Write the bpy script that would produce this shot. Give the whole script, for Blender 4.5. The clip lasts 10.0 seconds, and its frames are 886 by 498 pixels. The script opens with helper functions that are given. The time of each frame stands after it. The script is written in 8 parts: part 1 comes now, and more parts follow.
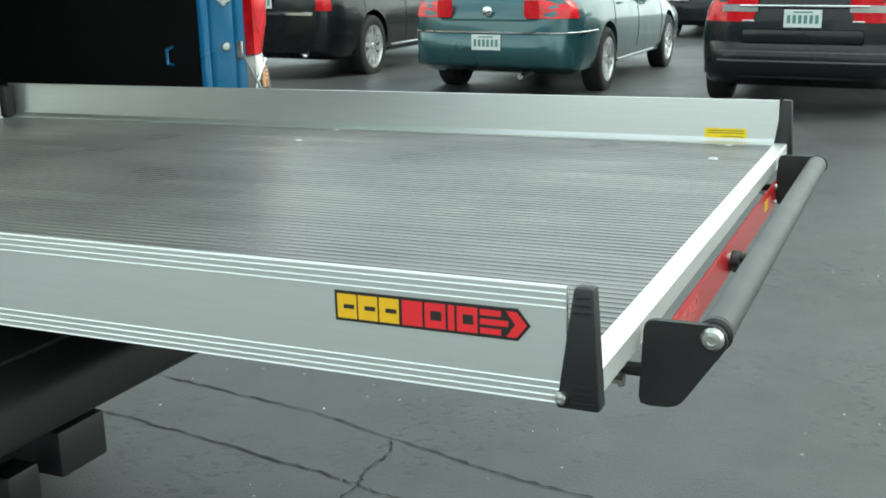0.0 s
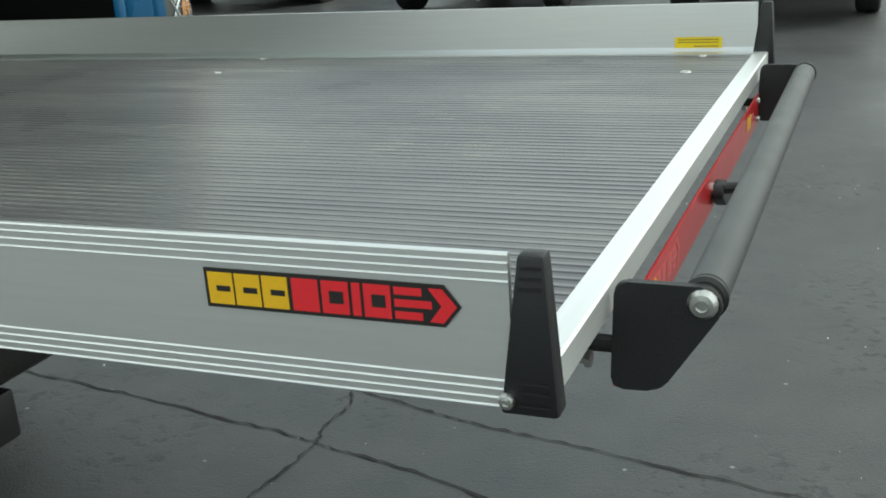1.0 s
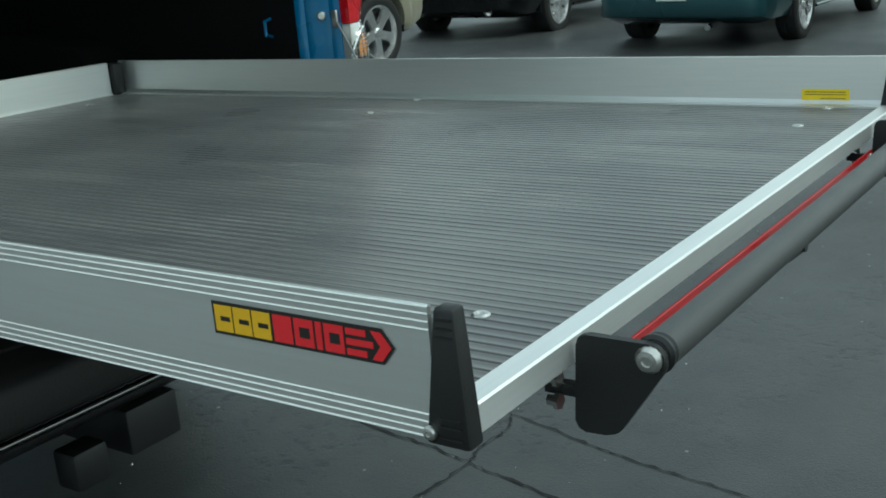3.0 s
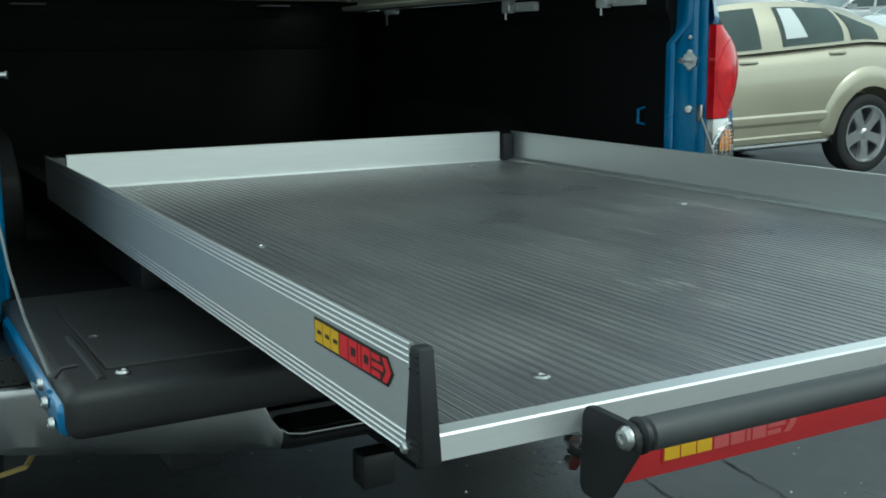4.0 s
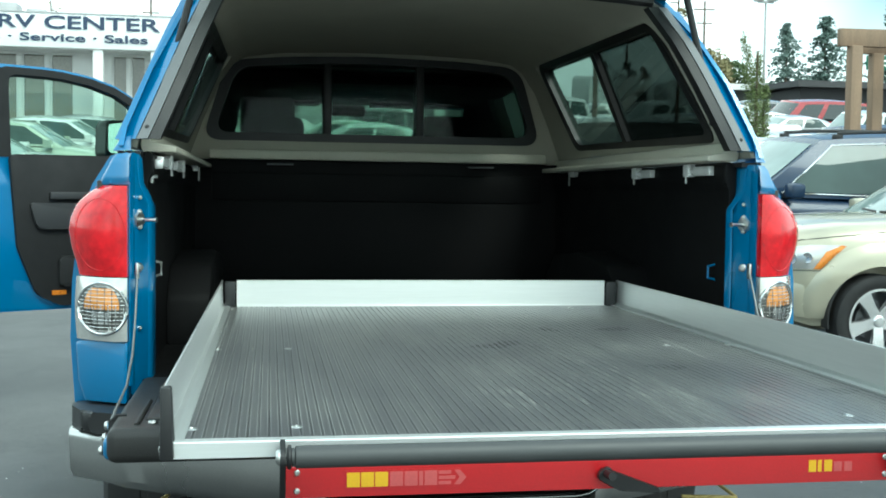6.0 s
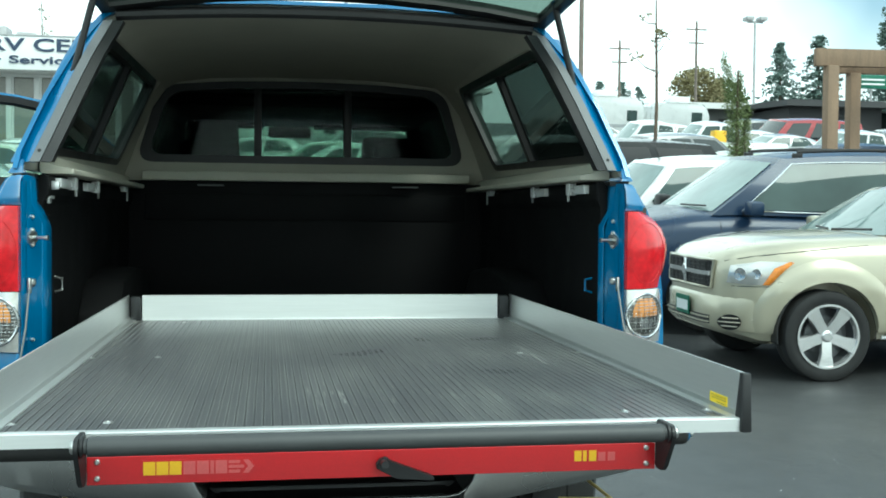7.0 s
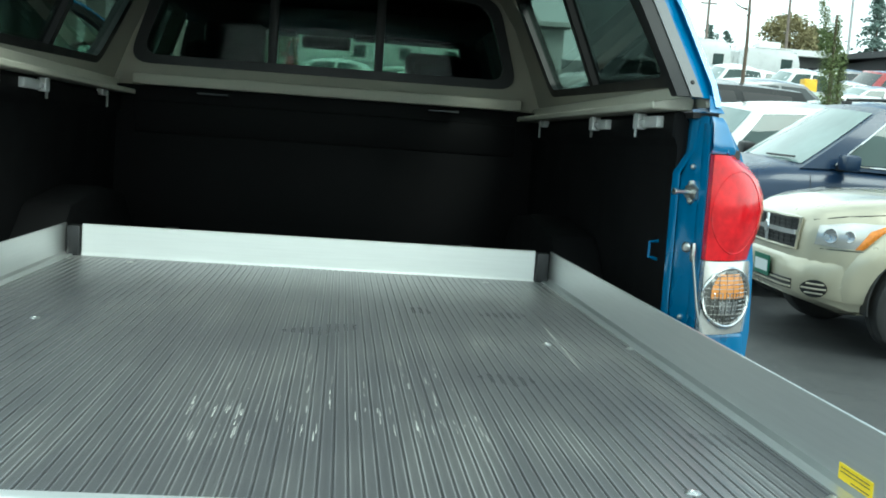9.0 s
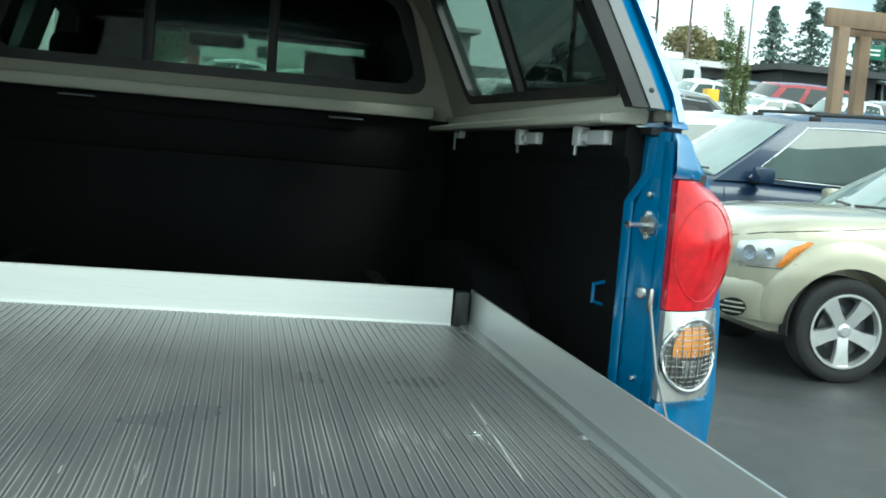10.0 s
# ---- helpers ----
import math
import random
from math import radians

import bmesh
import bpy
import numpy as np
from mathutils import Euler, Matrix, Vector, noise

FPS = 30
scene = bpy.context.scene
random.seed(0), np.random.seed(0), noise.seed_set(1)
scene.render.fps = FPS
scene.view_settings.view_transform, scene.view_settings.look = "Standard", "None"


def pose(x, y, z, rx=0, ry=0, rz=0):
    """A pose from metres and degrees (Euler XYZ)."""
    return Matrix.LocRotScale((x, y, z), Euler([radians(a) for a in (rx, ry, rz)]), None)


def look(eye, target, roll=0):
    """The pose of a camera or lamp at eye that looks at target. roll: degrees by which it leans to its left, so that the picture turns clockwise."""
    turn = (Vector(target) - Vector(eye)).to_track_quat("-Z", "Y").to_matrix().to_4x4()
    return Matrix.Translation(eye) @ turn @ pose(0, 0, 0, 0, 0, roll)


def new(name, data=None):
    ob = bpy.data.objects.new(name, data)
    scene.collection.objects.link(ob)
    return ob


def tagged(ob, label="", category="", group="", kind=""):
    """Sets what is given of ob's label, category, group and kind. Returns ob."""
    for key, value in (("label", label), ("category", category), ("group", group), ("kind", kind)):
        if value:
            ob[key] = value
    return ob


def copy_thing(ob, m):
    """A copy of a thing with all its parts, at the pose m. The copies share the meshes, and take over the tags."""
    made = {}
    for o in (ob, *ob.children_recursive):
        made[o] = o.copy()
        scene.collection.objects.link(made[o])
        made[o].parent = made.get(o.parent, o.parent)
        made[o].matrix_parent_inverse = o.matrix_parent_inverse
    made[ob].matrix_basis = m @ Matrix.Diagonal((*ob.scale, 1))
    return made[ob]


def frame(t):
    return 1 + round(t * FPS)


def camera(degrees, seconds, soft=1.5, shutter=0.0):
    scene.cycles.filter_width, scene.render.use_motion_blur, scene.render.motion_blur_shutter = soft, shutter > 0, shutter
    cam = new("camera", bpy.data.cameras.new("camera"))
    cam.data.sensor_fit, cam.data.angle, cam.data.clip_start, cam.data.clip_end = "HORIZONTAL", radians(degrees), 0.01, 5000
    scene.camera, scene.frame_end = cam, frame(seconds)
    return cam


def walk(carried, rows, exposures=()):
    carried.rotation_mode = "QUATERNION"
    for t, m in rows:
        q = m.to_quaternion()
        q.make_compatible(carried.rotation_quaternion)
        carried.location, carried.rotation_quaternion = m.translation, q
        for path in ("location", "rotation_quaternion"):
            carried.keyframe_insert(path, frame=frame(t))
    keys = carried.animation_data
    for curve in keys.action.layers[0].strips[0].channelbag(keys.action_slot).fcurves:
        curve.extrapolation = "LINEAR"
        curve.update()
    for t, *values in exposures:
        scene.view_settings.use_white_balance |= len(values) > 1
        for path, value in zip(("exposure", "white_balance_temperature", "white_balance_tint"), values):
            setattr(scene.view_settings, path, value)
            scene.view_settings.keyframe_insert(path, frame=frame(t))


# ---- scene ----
cam = camera(44.5, 10.0, soft=1.8)
EXPOSURES = [(0.0, 0.56, 6400, -8), (0.5, 0.17, 6550, -3), (1.0, 0.05, 6550, -3), (1.5, 0.02, 6450, -5), (2.2, -0.10, 6300, -8), (3.5, -0.48, 5800, -12), (4.0, -0.26, 5800, -12), (4.5, 0.18, 5800, -12), (5.0, 0.55, 5800, -12), (6.5, 0.60, 5900, -12), (7.0, 0.40, 5900, -12), (8.0, 0.34, 5900, -12), (9.0, 0.49, 5900, -12), (10.0, 0.53, 5900, -12)]
PATH = [
    (0, (-1.333, -0.232, 1.286), (0.433, 0.565, 0.791), -1.5),
    (0.5, (-1.171, -0.191, 1.257), (0.588, 0.551, 0.66), -1.5),
    (1, (-1.122, -0.183, 1.246), (0.629, 0.555, 0.622), -3.9),
    (1.5, (-1.112, -0.19, 1.246), (0.638, 0.554, 0.626), -3.7),
    (2, (-1.098, -0.193, 1.241), (0.63, 0.581, 0.596), -4.3),
    (2.2, (-1.098, -0.202, 1.246), (0.621, 0.609, 0.623), -4.9),
    (3.3, (-1.121, -0.488, 1.286), (0.304, 0.83, 0.805), -4.2),
    (3.5, (-1.086, -0.555, 1.285), (0.21, 0.912, 0.874), -3.6),
    (4, (-0.967, -0.731, 1.288), (-0.027, 0.995, 0.918), -0.6),
    (4.5, (-0.914, -0.968, 1.295), (-0.274, 0.911, 1.054), -0.6),
    (5, (-0.799, -1.177, 1.333), (-0.302, 0.756, 1.208), -0.4),
    (5.2, (-0.709, -1.246, 1.341), (-0.25, 0.698, 1.236), -0.5),
    (6.3, (-0.401, -1.557, 1.31), (-0.124, 0.421, 1.21), 1.5),
    (6.5, (-0.356, -1.628, 1.312), (-0.093, 0.352, 1.213), 1.8),
    (7, (-0.176, -1.676, 1.314), (0.143, 0.298, 1.251), 0.5),
    (7.5, (-0.03, -1.574, 1.308), (0.177, 0.414, 1.228), 2.7),
    (8, (-0.033, -1.397, 1.291), (0.213, 0.587, 1.224), 4.1),
    (8.5, (-0.053, -1.183, 1.32), (0.247, 0.791, 1.206), 2.1),
    (8.9, (0.038, -0.996, 1.3), (0.254, 0.981, 1.088), 2.4),
    (9, (0.058, -0.937, 1.308), (0.253, 1.044, 1.118), 4.0),
    (9.5, (0.131, -0.736, 1.31), (0.382, 1.24, 1.128), 4.3),
    (10, (0.111, -0.476, 1.334), (0.478, 1.483, 1.165), 4.7),
]
walk(cam, [(t, look(eye, target, roll)) for t, eye, target, roll in PATH], EXPOSURES)


# ---- world, sun ----
world = bpy.data.worlds.new("overcast_sky")
world.use_nodes = True
scene.world = world
wt = world.node_tree
bg = wt.nodes["Background"]
sky = wt.nodes.new("ShaderNodeTexSky")
sky.sky_type = "NISHITA"
sky.sun_disc = False
sky.sun_elevation, sky.sun_rotation = radians(48), radians(150)
sky.air_density, sky.dust_density = 1.2, 2.5
coord = wt.nodes.new("ShaderNodeTexCoord")
puff = wt.nodes.new("ShaderNodeTexNoise")
puff.inputs["Scale"].default_value, puff.inputs["Detail"].default_value = 1.6, 5
cover = wt.nodes.new("ShaderNodeValToRGB")
cover.color_ramp.elements[0].position, cover.color_ramp.elements[1].position = 0.30, 0.50
cloud = wt.nodes.new("ShaderNodeMix")
cloud.data_type = "RGBA"
cloud.inputs[7].default_value = (9.0, 9.4, 9.6, 1)
wt.links.new(coord.outputs["Generated"], puff.inputs["Vector"])
aim = wt.nodes.new("ShaderNodeVectorMath")
aim.operation = "DOT_PRODUCT"
aim.inputs[1].default_value = (0.515, 0.775, 0.366)
clear = wt.nodes.new("ShaderNodeMapRange")
clear.inputs["From Min"].default_value, clear.inputs["From Max"].default_value = 0.955, 0.995
clear.inputs["To Min"].default_value, clear.inputs["To Max"].default_value = 0.0, 0.34
thin = wt.nodes.new("ShaderNodeMath")
thin.operation = "SUBTRACT"
wt.links.new(coord.outputs["Generated"], aim.inputs[0])
wt.links.new(aim.outputs["Value"], clear.inputs["Value"])
wt.links.new(puff.outputs["Fac"], thin.inputs[0])
wt.links.new(clear.outputs[0], thin.inputs[1])
wt.links.new(thin.outputs[0], cover.inputs["Fac"])
wt.links.new(cover.outputs["Color"], cloud.inputs[0])
wt.links.new(sky.outputs["Color"], cloud.inputs[6])
wt.links.new(cloud.outputs[2], bg.inputs["Color"])
bg.inputs["Strength"].default_value = 0.15
sun = new("sun", bpy.data.lights.new("sun", "SUN"))
sun.data.energy, sun.data.angle, sun.data.color = 1.5, radians(25), (1.0, 0.96, 0.9)
sun.matrix_world = look((0, 0, 30), (-9, 15.6, 10))


# ---- materials ----
def node_mat(name):
    m = bpy.data.materials.new(name)
    m.use_nodes = True
    t = m.node_tree
    return m, t, t.nodes["Principled BSDF"]


def surface(name, color, rough=0.5, metal=0.0, coat=0.0, var=0.12, scale=30.0, fine=300.0, bump=0.0, rvar=0.1, stretch=(1, 1, 1), obvar=0.0, transmission=0.0, spec=0.5):
    """A surface with colour, roughness and relief that vary at two scales."""
    m, t, b = node_mat(name)
    tc = t.nodes.new("ShaderNodeTexCoord")
    mp = t.nodes.new("ShaderNodeMapping")
    mp.inputs["Scale"].default_value = stretch
    t.links.new(tc.outputs["Object"], mp.inputs["Vector"])
    big, small = t.nodes.new("ShaderNodeTexNoise"), t.nodes.new("ShaderNodeTexNoise")
    big.inputs["Scale"].default_value, big.inputs["Detail"].default_value = scale, 4
    small.inputs["Scale"].default_value, small.inputs["Detail"].default_value = fine, 2
    for n in (big, small):
        t.links.new(mp.outputs["Vector"], n.inputs["Vector"])
    mixn = t.nodes.new("ShaderNodeMath")
    mixn.operation = "MULTIPLY_ADD"
    mixn.inputs[1].default_value = 0.5
    half = t.nodes.new("ShaderNodeMath")
    half.operation = "MULTIPLY"
    half.inputs[1].default_value = 0.5
    t.links.new(small.outputs["Fac"], half.inputs[0])
    t.links.new(big.outputs["Fac"], mixn.inputs[0])
    t.links.new(half.outputs[0], mixn.inputs[2])
    ramp = t.nodes.new("ShaderNodeMapRange")
    ramp.inputs["From Min"].default_value, ramp.inputs["From Max"].default_value = 0.3, 0.7
    ramp.inputs["To Min"].default_value, ramp.inputs["To Max"].default_value = 1 - var, 1 + var
    t.links.new(mixn.outputs[0], ramp.inputs["Value"])
    scaled = t.nodes.new("ShaderNodeVectorMath")
    scaled.operation = "SCALE"
    scaled.inputs[0].default_value = color[:3]
    t.links.new(ramp.outputs[0], scaled.inputs["Scale"])
    t.links.new(scaled.outputs[0], b.inputs["Base Color"])
    rr = t.nodes.new("ShaderNodeMapRange")
    rr.inputs["From Min"].default_value, rr.inputs["From Max"].default_value = 0.3, 0.7
    rr.inputs["To Min"].default_value, rr.inputs["To Max"].default_value = max(0.02, rough * (1 - rvar)), min(1, rough * (1 + rvar))
    t.links.new(big.outputs["Fac"], rr.inputs["Value"])
    t.links.new(rr.outputs[0], b.inputs["Roughness"])
    b.inputs["Metallic"].default_value = metal
    b.inputs["Coat Weight"].default_value, b.inputs["Coat Roughness"].default_value = coat, 0.06
    b.inputs["Transmission Weight"].default_value = transmission
    b.inputs["Specular IOR Level"].default_value = spec
    if bump:
        bp = t.nodes.new("ShaderNodeBump")
        bp.inputs["Strength"].default_value, bp.inputs["Distance"].default_value = bump, 0.002
        t.links.new(mixn.outputs[0], bp.inputs["Height"])
        t.links.new(bp.outputs[0], b.inputs["Normal"])
    if obvar:
        oi = t.nodes.new("ShaderNodeObjectInfo")
        r2 = t.nodes.new("ShaderNodeMapRange")
        r2.inputs["To Min"].default_value, r2.inputs["To Max"].default_value = 1 - obvar, 1 + obvar
        t.links.new(oi.outputs["Random"], r2.inputs["Value"])
        s2 = t.nodes.new("ShaderNodeVectorMath")
        s2.operation = "SCALE"
        t.links.new(scaled.outputs[0], s2.inputs[0])
        t.links.new(r2.outputs[0], s2.inputs["Scale"])
        t.links.new(s2.outputs[0], b.inputs["Base Color"])
    return m


def paint(name, color, metal=0.35, rough=0.32):
    return surface(name, color, rough, metal, 1.0, 0.06, 2.5, 900, 0.0, 0.2)


def glass(name, color, rough=0.02, shine=0.03):
    """A thin pane: part clear, part mirror."""
    m, t, b = node_mat(name)
    out = t.nodes["Material Output"]
    clear = t.nodes.new("ShaderNodeBsdfTransparent")
    clear.inputs["Color"].default_value = (*color, 1)
    gloss = t.nodes.new("ShaderNodeBsdfGlossy")
    gloss.inputs["Roughness"].default_value = rough
    lw = t.nodes.new("ShaderNodeLayerWeight")
    lw.inputs["Blend"].default_value = 0.5
    pw = t.nodes.new("ShaderNodeMath")
    pw.operation = "POWER"
    pw.inputs[1].default_value = 4.5
    fres = t.nodes.new("ShaderNodeMath")
    fres.operation = "MULTIPLY_ADD"
    fres.inputs[1].default_value, fres.inputs[2].default_value = 0.45, shine
    t.links.new(lw.outputs["Facing"], pw.inputs[0])
    t.links.new(pw.outputs[0], fres.inputs[0])
    mx = t.nodes.new("ShaderNodeMixShader")
    t.links.new(fres.outputs[0], mx.inputs[0])
    t.links.new(clear.outputs[0], mx.inputs[1])
    t.links.new(gloss.outputs[0], mx.inputs[2])
    t.links.new(mx.outputs[0], out.inputs["Surface"])
    return m


M_blue = paint("blue_metallic_paint", (0.007, 0.160, 0.365), 0.25)
M_beige = paint("champagne_metallic_paint", (0.47, 0.435, 0.325), 0.35, 0.34)
M_teal = paint("teal_metallic_paint", (0.025, 0.085, 0.10))
M_black = surface("black_car_paint", (0.008, 0.009, 0.010), 0.25, 0.0, 0.25, 0.06, 2.5, 900, 0.0, 0.2, spec=0.3)
M_navy = surface("navy_metallic_paint", (0.013, 0.030, 0.066), 0.30, 0.05, 0.25, 0.06, 2.5, 900, 0.0, 0.2, spec=0.3)
M_white = paint("white_car_paint", (0.75, 0.76, 0.75), 0.0, 0.3)
M_silver = paint("silver_car_paint", (0.45, 0.46, 0.47), 0.5, 0.35)
M_redcar = paint("red_car_paint", (0.35, 0.03, 0.035), 0.1, 0.3)
M_green = paint("pale_green_car_paint", (0.42, 0.47, 0.38), 0.3, 0.35)
M_grey = paint("grey_car_paint", (0.12, 0.125, 0.13), 0.4, 0.35)
M_chrome = surface("polished_chrome", (0.78, 0.79, 0.80), 0.10, 1.0, 0, 0.04, 4, 500, 0, 0.4)
M_bumper = surface("dusty_chrome", (0.60, 0.60, 0.59), 0.34, 1.0, 0, 0.08, 5, 300, 0, 0.35)
M_alu = surface("brushed_anodised_aluminium", (0.76, 0.77, 0.76), 0.36, 0.84, 0, 0.04, 6, 220, 0.05, 0.15, (1, 0.04, 1))
M_alufront = surface("brushed_aluminium_cross", (0.80, 0.81, 0.79), 0.46, 0.5, 0, 0.04, 6, 220, 0.05, 0.15, (0.04, 1, 1))
M_trim = surface("bright_extruded_aluminium", (0.80, 0.81, 0.80), 0.38, 0.72, 0, 0.05, 6, 220, 0.05, 0.15, (0.04, 1, 1))
M_steel = surface("zinc_plated_steel", (0.60, 0.60, 0.58), 0.3, 1.0, 0, 0.1, 60, 600, 0.1)
M_cablegrey = surface("weathered_wire_rope", (0.20, 0.21, 0.21), 0.5, 0.5, 0, 0.2, 80, 600, 0.2)
# worn liner plastic, painted lighter than the bed's for the daylight on the gate
M_gateliner = surface("worn_daylit_liner_plastic", (0.017, 0.0165, 0.016), 0.5, 0, 0, 0.30, 5, 350, 0.4)
M_rim = surface("machined_alloy", (0.68, 0.68, 0.68), 0.24, 0.75, 0.3, 0.06, 20, 300)
M_plastic = surface("black_moulded_plastic", (0.012, 0.012, 0.013), 0.45, 0, 0, 0.2, 12, 500, 0.15)
M_powder = surface("black_powder_coat", (0.010, 0.010, 0.011), 0.5, 0, 0, 0.15, 10, 700, 0.25)
M_grip = surface("black_foam_grip", (0.05, 0.052, 0.053), 0.5, 0, 0, 0.15, 20, 900, 0.2)
M_rubber = surface("tyre_rubber", (0.016, 0.016, 0.016), 0.8, 0, 0, 0.25, 15, 300, 0.2)
M_liner = surface("spray_on_bedliner", (0.0045, 0.0045, 0.005), 0.65, 0, 0, 0.25, 4, 350, 0.5, spec=0.2)
M_head = surface("beige_headliner_fabric", (0.47, 0.45, 0.375), 0.95, 0, 0, 0.10, 5, 400, 0.4)
# cream resin of the flanges, its colour lightened for the light they catch
M_gel = surface("lit_cream_moulded_resin", (0.60, 0.575, 0.48), 0.55, 0, 0, 0.10, 5, 200, 0.15)
M_clamp = surface("cast_aluminium", (0.80, 0.80, 0.79), 0.5, 0.35, 0, 0.06, 40, 300, 0.1)
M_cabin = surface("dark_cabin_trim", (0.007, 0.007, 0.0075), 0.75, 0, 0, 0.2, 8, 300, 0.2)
M_cabgrey = surface("grey_door_trim", (0.16, 0.16, 0.165), 0.6, 0, 0, 0.1, 8, 300, 0.2)
M_trimgrey = surface("dark_grey_door_trim", (0.035, 0.035, 0.037), 0.6, 0, 0, 0.1, 8, 300, 0.2)
M_redplate = surface("red_powder_coat", (0.50, 0.008, 0.014), 0.32, 0, 0.4, 0.10, 6, 500, 0.1)
M_redlens = surface("red_lamp_lens", (0.56, 0.006, 0.014), 0.14, 0, 0.3, 0.30, 22, 60, 0.05, spec=0.4)
M_amber = surface("amber_reflector", (0.68, 0.22, 0.02), 0.2, 0.2, 0.5, 0.45, 60, 200)
M_turnamber = surface("smoked_amber_lens", (0.60, 0.23, 0.04), 0.25, 0.2, 0.5, 0.2, 40, 200)
M_clear = surface("clear_lamp_housing", (0.62, 0.61, 0.58), 0.12, 0.55, 1.0, 0.12, 14, 120)
M_lampgrey = surface("grey_lamp_reflector", (0.13, 0.13, 0.12), 0.2, 0.6, 1.0, 0.25, 40, 200)
M_lampchrome = surface("lamp_reflector", (0.75, 0.75, 0.74), 0.15, 1.0, 0.5, 0.1, 30, 200)
M_scuff = surface("rubbed_pale_plastic", (0.42, 0.41, 0.38), 0.6, 0, 0, 0.2, 60, 500)
M_yellow = surface("yellow_vinyl", (0.80, 0.46, 0.015), 0.45, 0, 0, 0.05, 20, 300)
M_label = surface("yellow_warning_label", (0.85, 0.62, 0.01), 0.45, 0, 0, 0.05, 20, 300)
M_redvinyl = surface("red_vinyl", (0.72, 0.02, 0.03), 0.45, 0, 0, 0.05, 20, 300)
M_redfaded = surface("faded_red_print", (0.58, 0.10, 0.10), 0.45, 0, 0, 0.1, 30, 300)
M_ink = surface("black_vinyl", (0.015, 0.013, 0.012), 0.5, 0, 0, 0.1, 20, 300)
M_tint = surface("dark_car_glass", (0.012, 0.018, 0.018), 0.03, 0, 0, 0.05, 3, 50, 0, 0.3, spec=1.0)
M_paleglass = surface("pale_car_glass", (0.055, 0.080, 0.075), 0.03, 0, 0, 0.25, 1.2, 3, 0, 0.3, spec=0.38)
# windscreens only: the sky they reflect is put into a paler base colour
M_screen = surface("sky_pale_windscreen_glass", (0.20, 0.26, 0.25), 0.03, 0, 0, 0.25, 1.2, 3, 0, 0.3, spec=0.5)
M_rearglass = glass("dim_cab_glass", (0.66, 0.73, 0.69), 0.02, 0.006)
M_frontpane = glass("tinted_front_glass", (0.66, 0.72, 0.69), 0.02, 0.006)
M_canglass = glass("tinted_canopy_glass", (0.40, 0.47, 0.435))
M_slider = glass("dark_sliding_glass", (0.14, 0.165, 0.155), 0.02, 0.018)
M_cabglass = glass("cab_glass", (0.75, 0.86, 0.80))
M_plate = surface("number_plate", (0.65, 0.68, 0.68), 0.4, 0, 0, 0.05, 30, 200)
M_platetext = surface("plate_lettering", (0.10, 0.22, 0.20), 0.5)
M_wood = surface("weathered_timber", (0.25, 0.17, 0.112), 0.8, 0, 0, 0.3, 3, 60, 0.4, 0.1, (3, 3, 0.4))
M_framegrey = surface("grey_frame_paint", (0.165, 0.17, 0.175), 0.45, 0.1, 0, 0.1, 8, 300, 0.1)
M_shed = surface("weathered_shed_boards", (0.17, 0.175, 0.165), 0.85, 0, 0, 0.3, 1.2, 30, 0.3)
M_polewood = surface("grey_brown_pole", (0.20, 0.165, 0.14), 0.85, 0, 0, 0.25, 4, 60, 0.4)
M_bark = surface("bark", (0.12, 0.09, 0.065), 0.9, 0, 0, 0.3, 6, 60, 0.5)
M_galv = surface("galvanised_pole", (0.42, 0.42, 0.42), 0.6, 0.2, 0, 0.1, 3, 80)
M_wall = surface("white_painted_wall", (0.72, 0.72, 0.70), 0.75, 0, 0, 0.05, 1.5, 60, 0.1)
M_shopglass = surface("shop_window", (0.20, 0.19, 0.165), 0.08, 0, 0, 0.3, 0.8, 20, 0, 0.2, spec=0.8)
M_sign = surface("white_sign_panel", (0.80, 0.81, 0.80), 0.45, 0, 0, 0.03, 1, 50)
M_signink = surface("dark_blue_sign_lettering", (0.03, 0.05, 0.10), 0.5)
M_gold = surface("gold_emblem", (0.55, 0.42, 0.15), 0.4, 0.3)
M_darkroof = surface("dark_roofing", (0.05, 0.05, 0.052), 0.7, 0, 0, 0.2, 1.5, 40, 0.2)
M_greensign = surface("green_road_sign", (0.0, 0.11, 0.06), 0.4)
# needle green paled towards grey: the haze of distance is in the colour
M_fir = surface("hazed_fir_needles", (0.135, 0.19, 0.165), 0.8, 0, 0, 0.45, 0.8, 12)
M_leaf = surface("autumn_foliage", (0.25, 0.22, 0.11), 0.8, 0, 0, 0.4, 0.8, 12)
M_bush = surface("green_shrub", (0.075, 0.115, 0.045), 0.8, 0, 0, 0.4, 1.5, 14)
M_cypress = surface("cypress_foliage", (0.15, 0.19, 0.07), 0.8, 0, 0, 0.4, 3, 20)


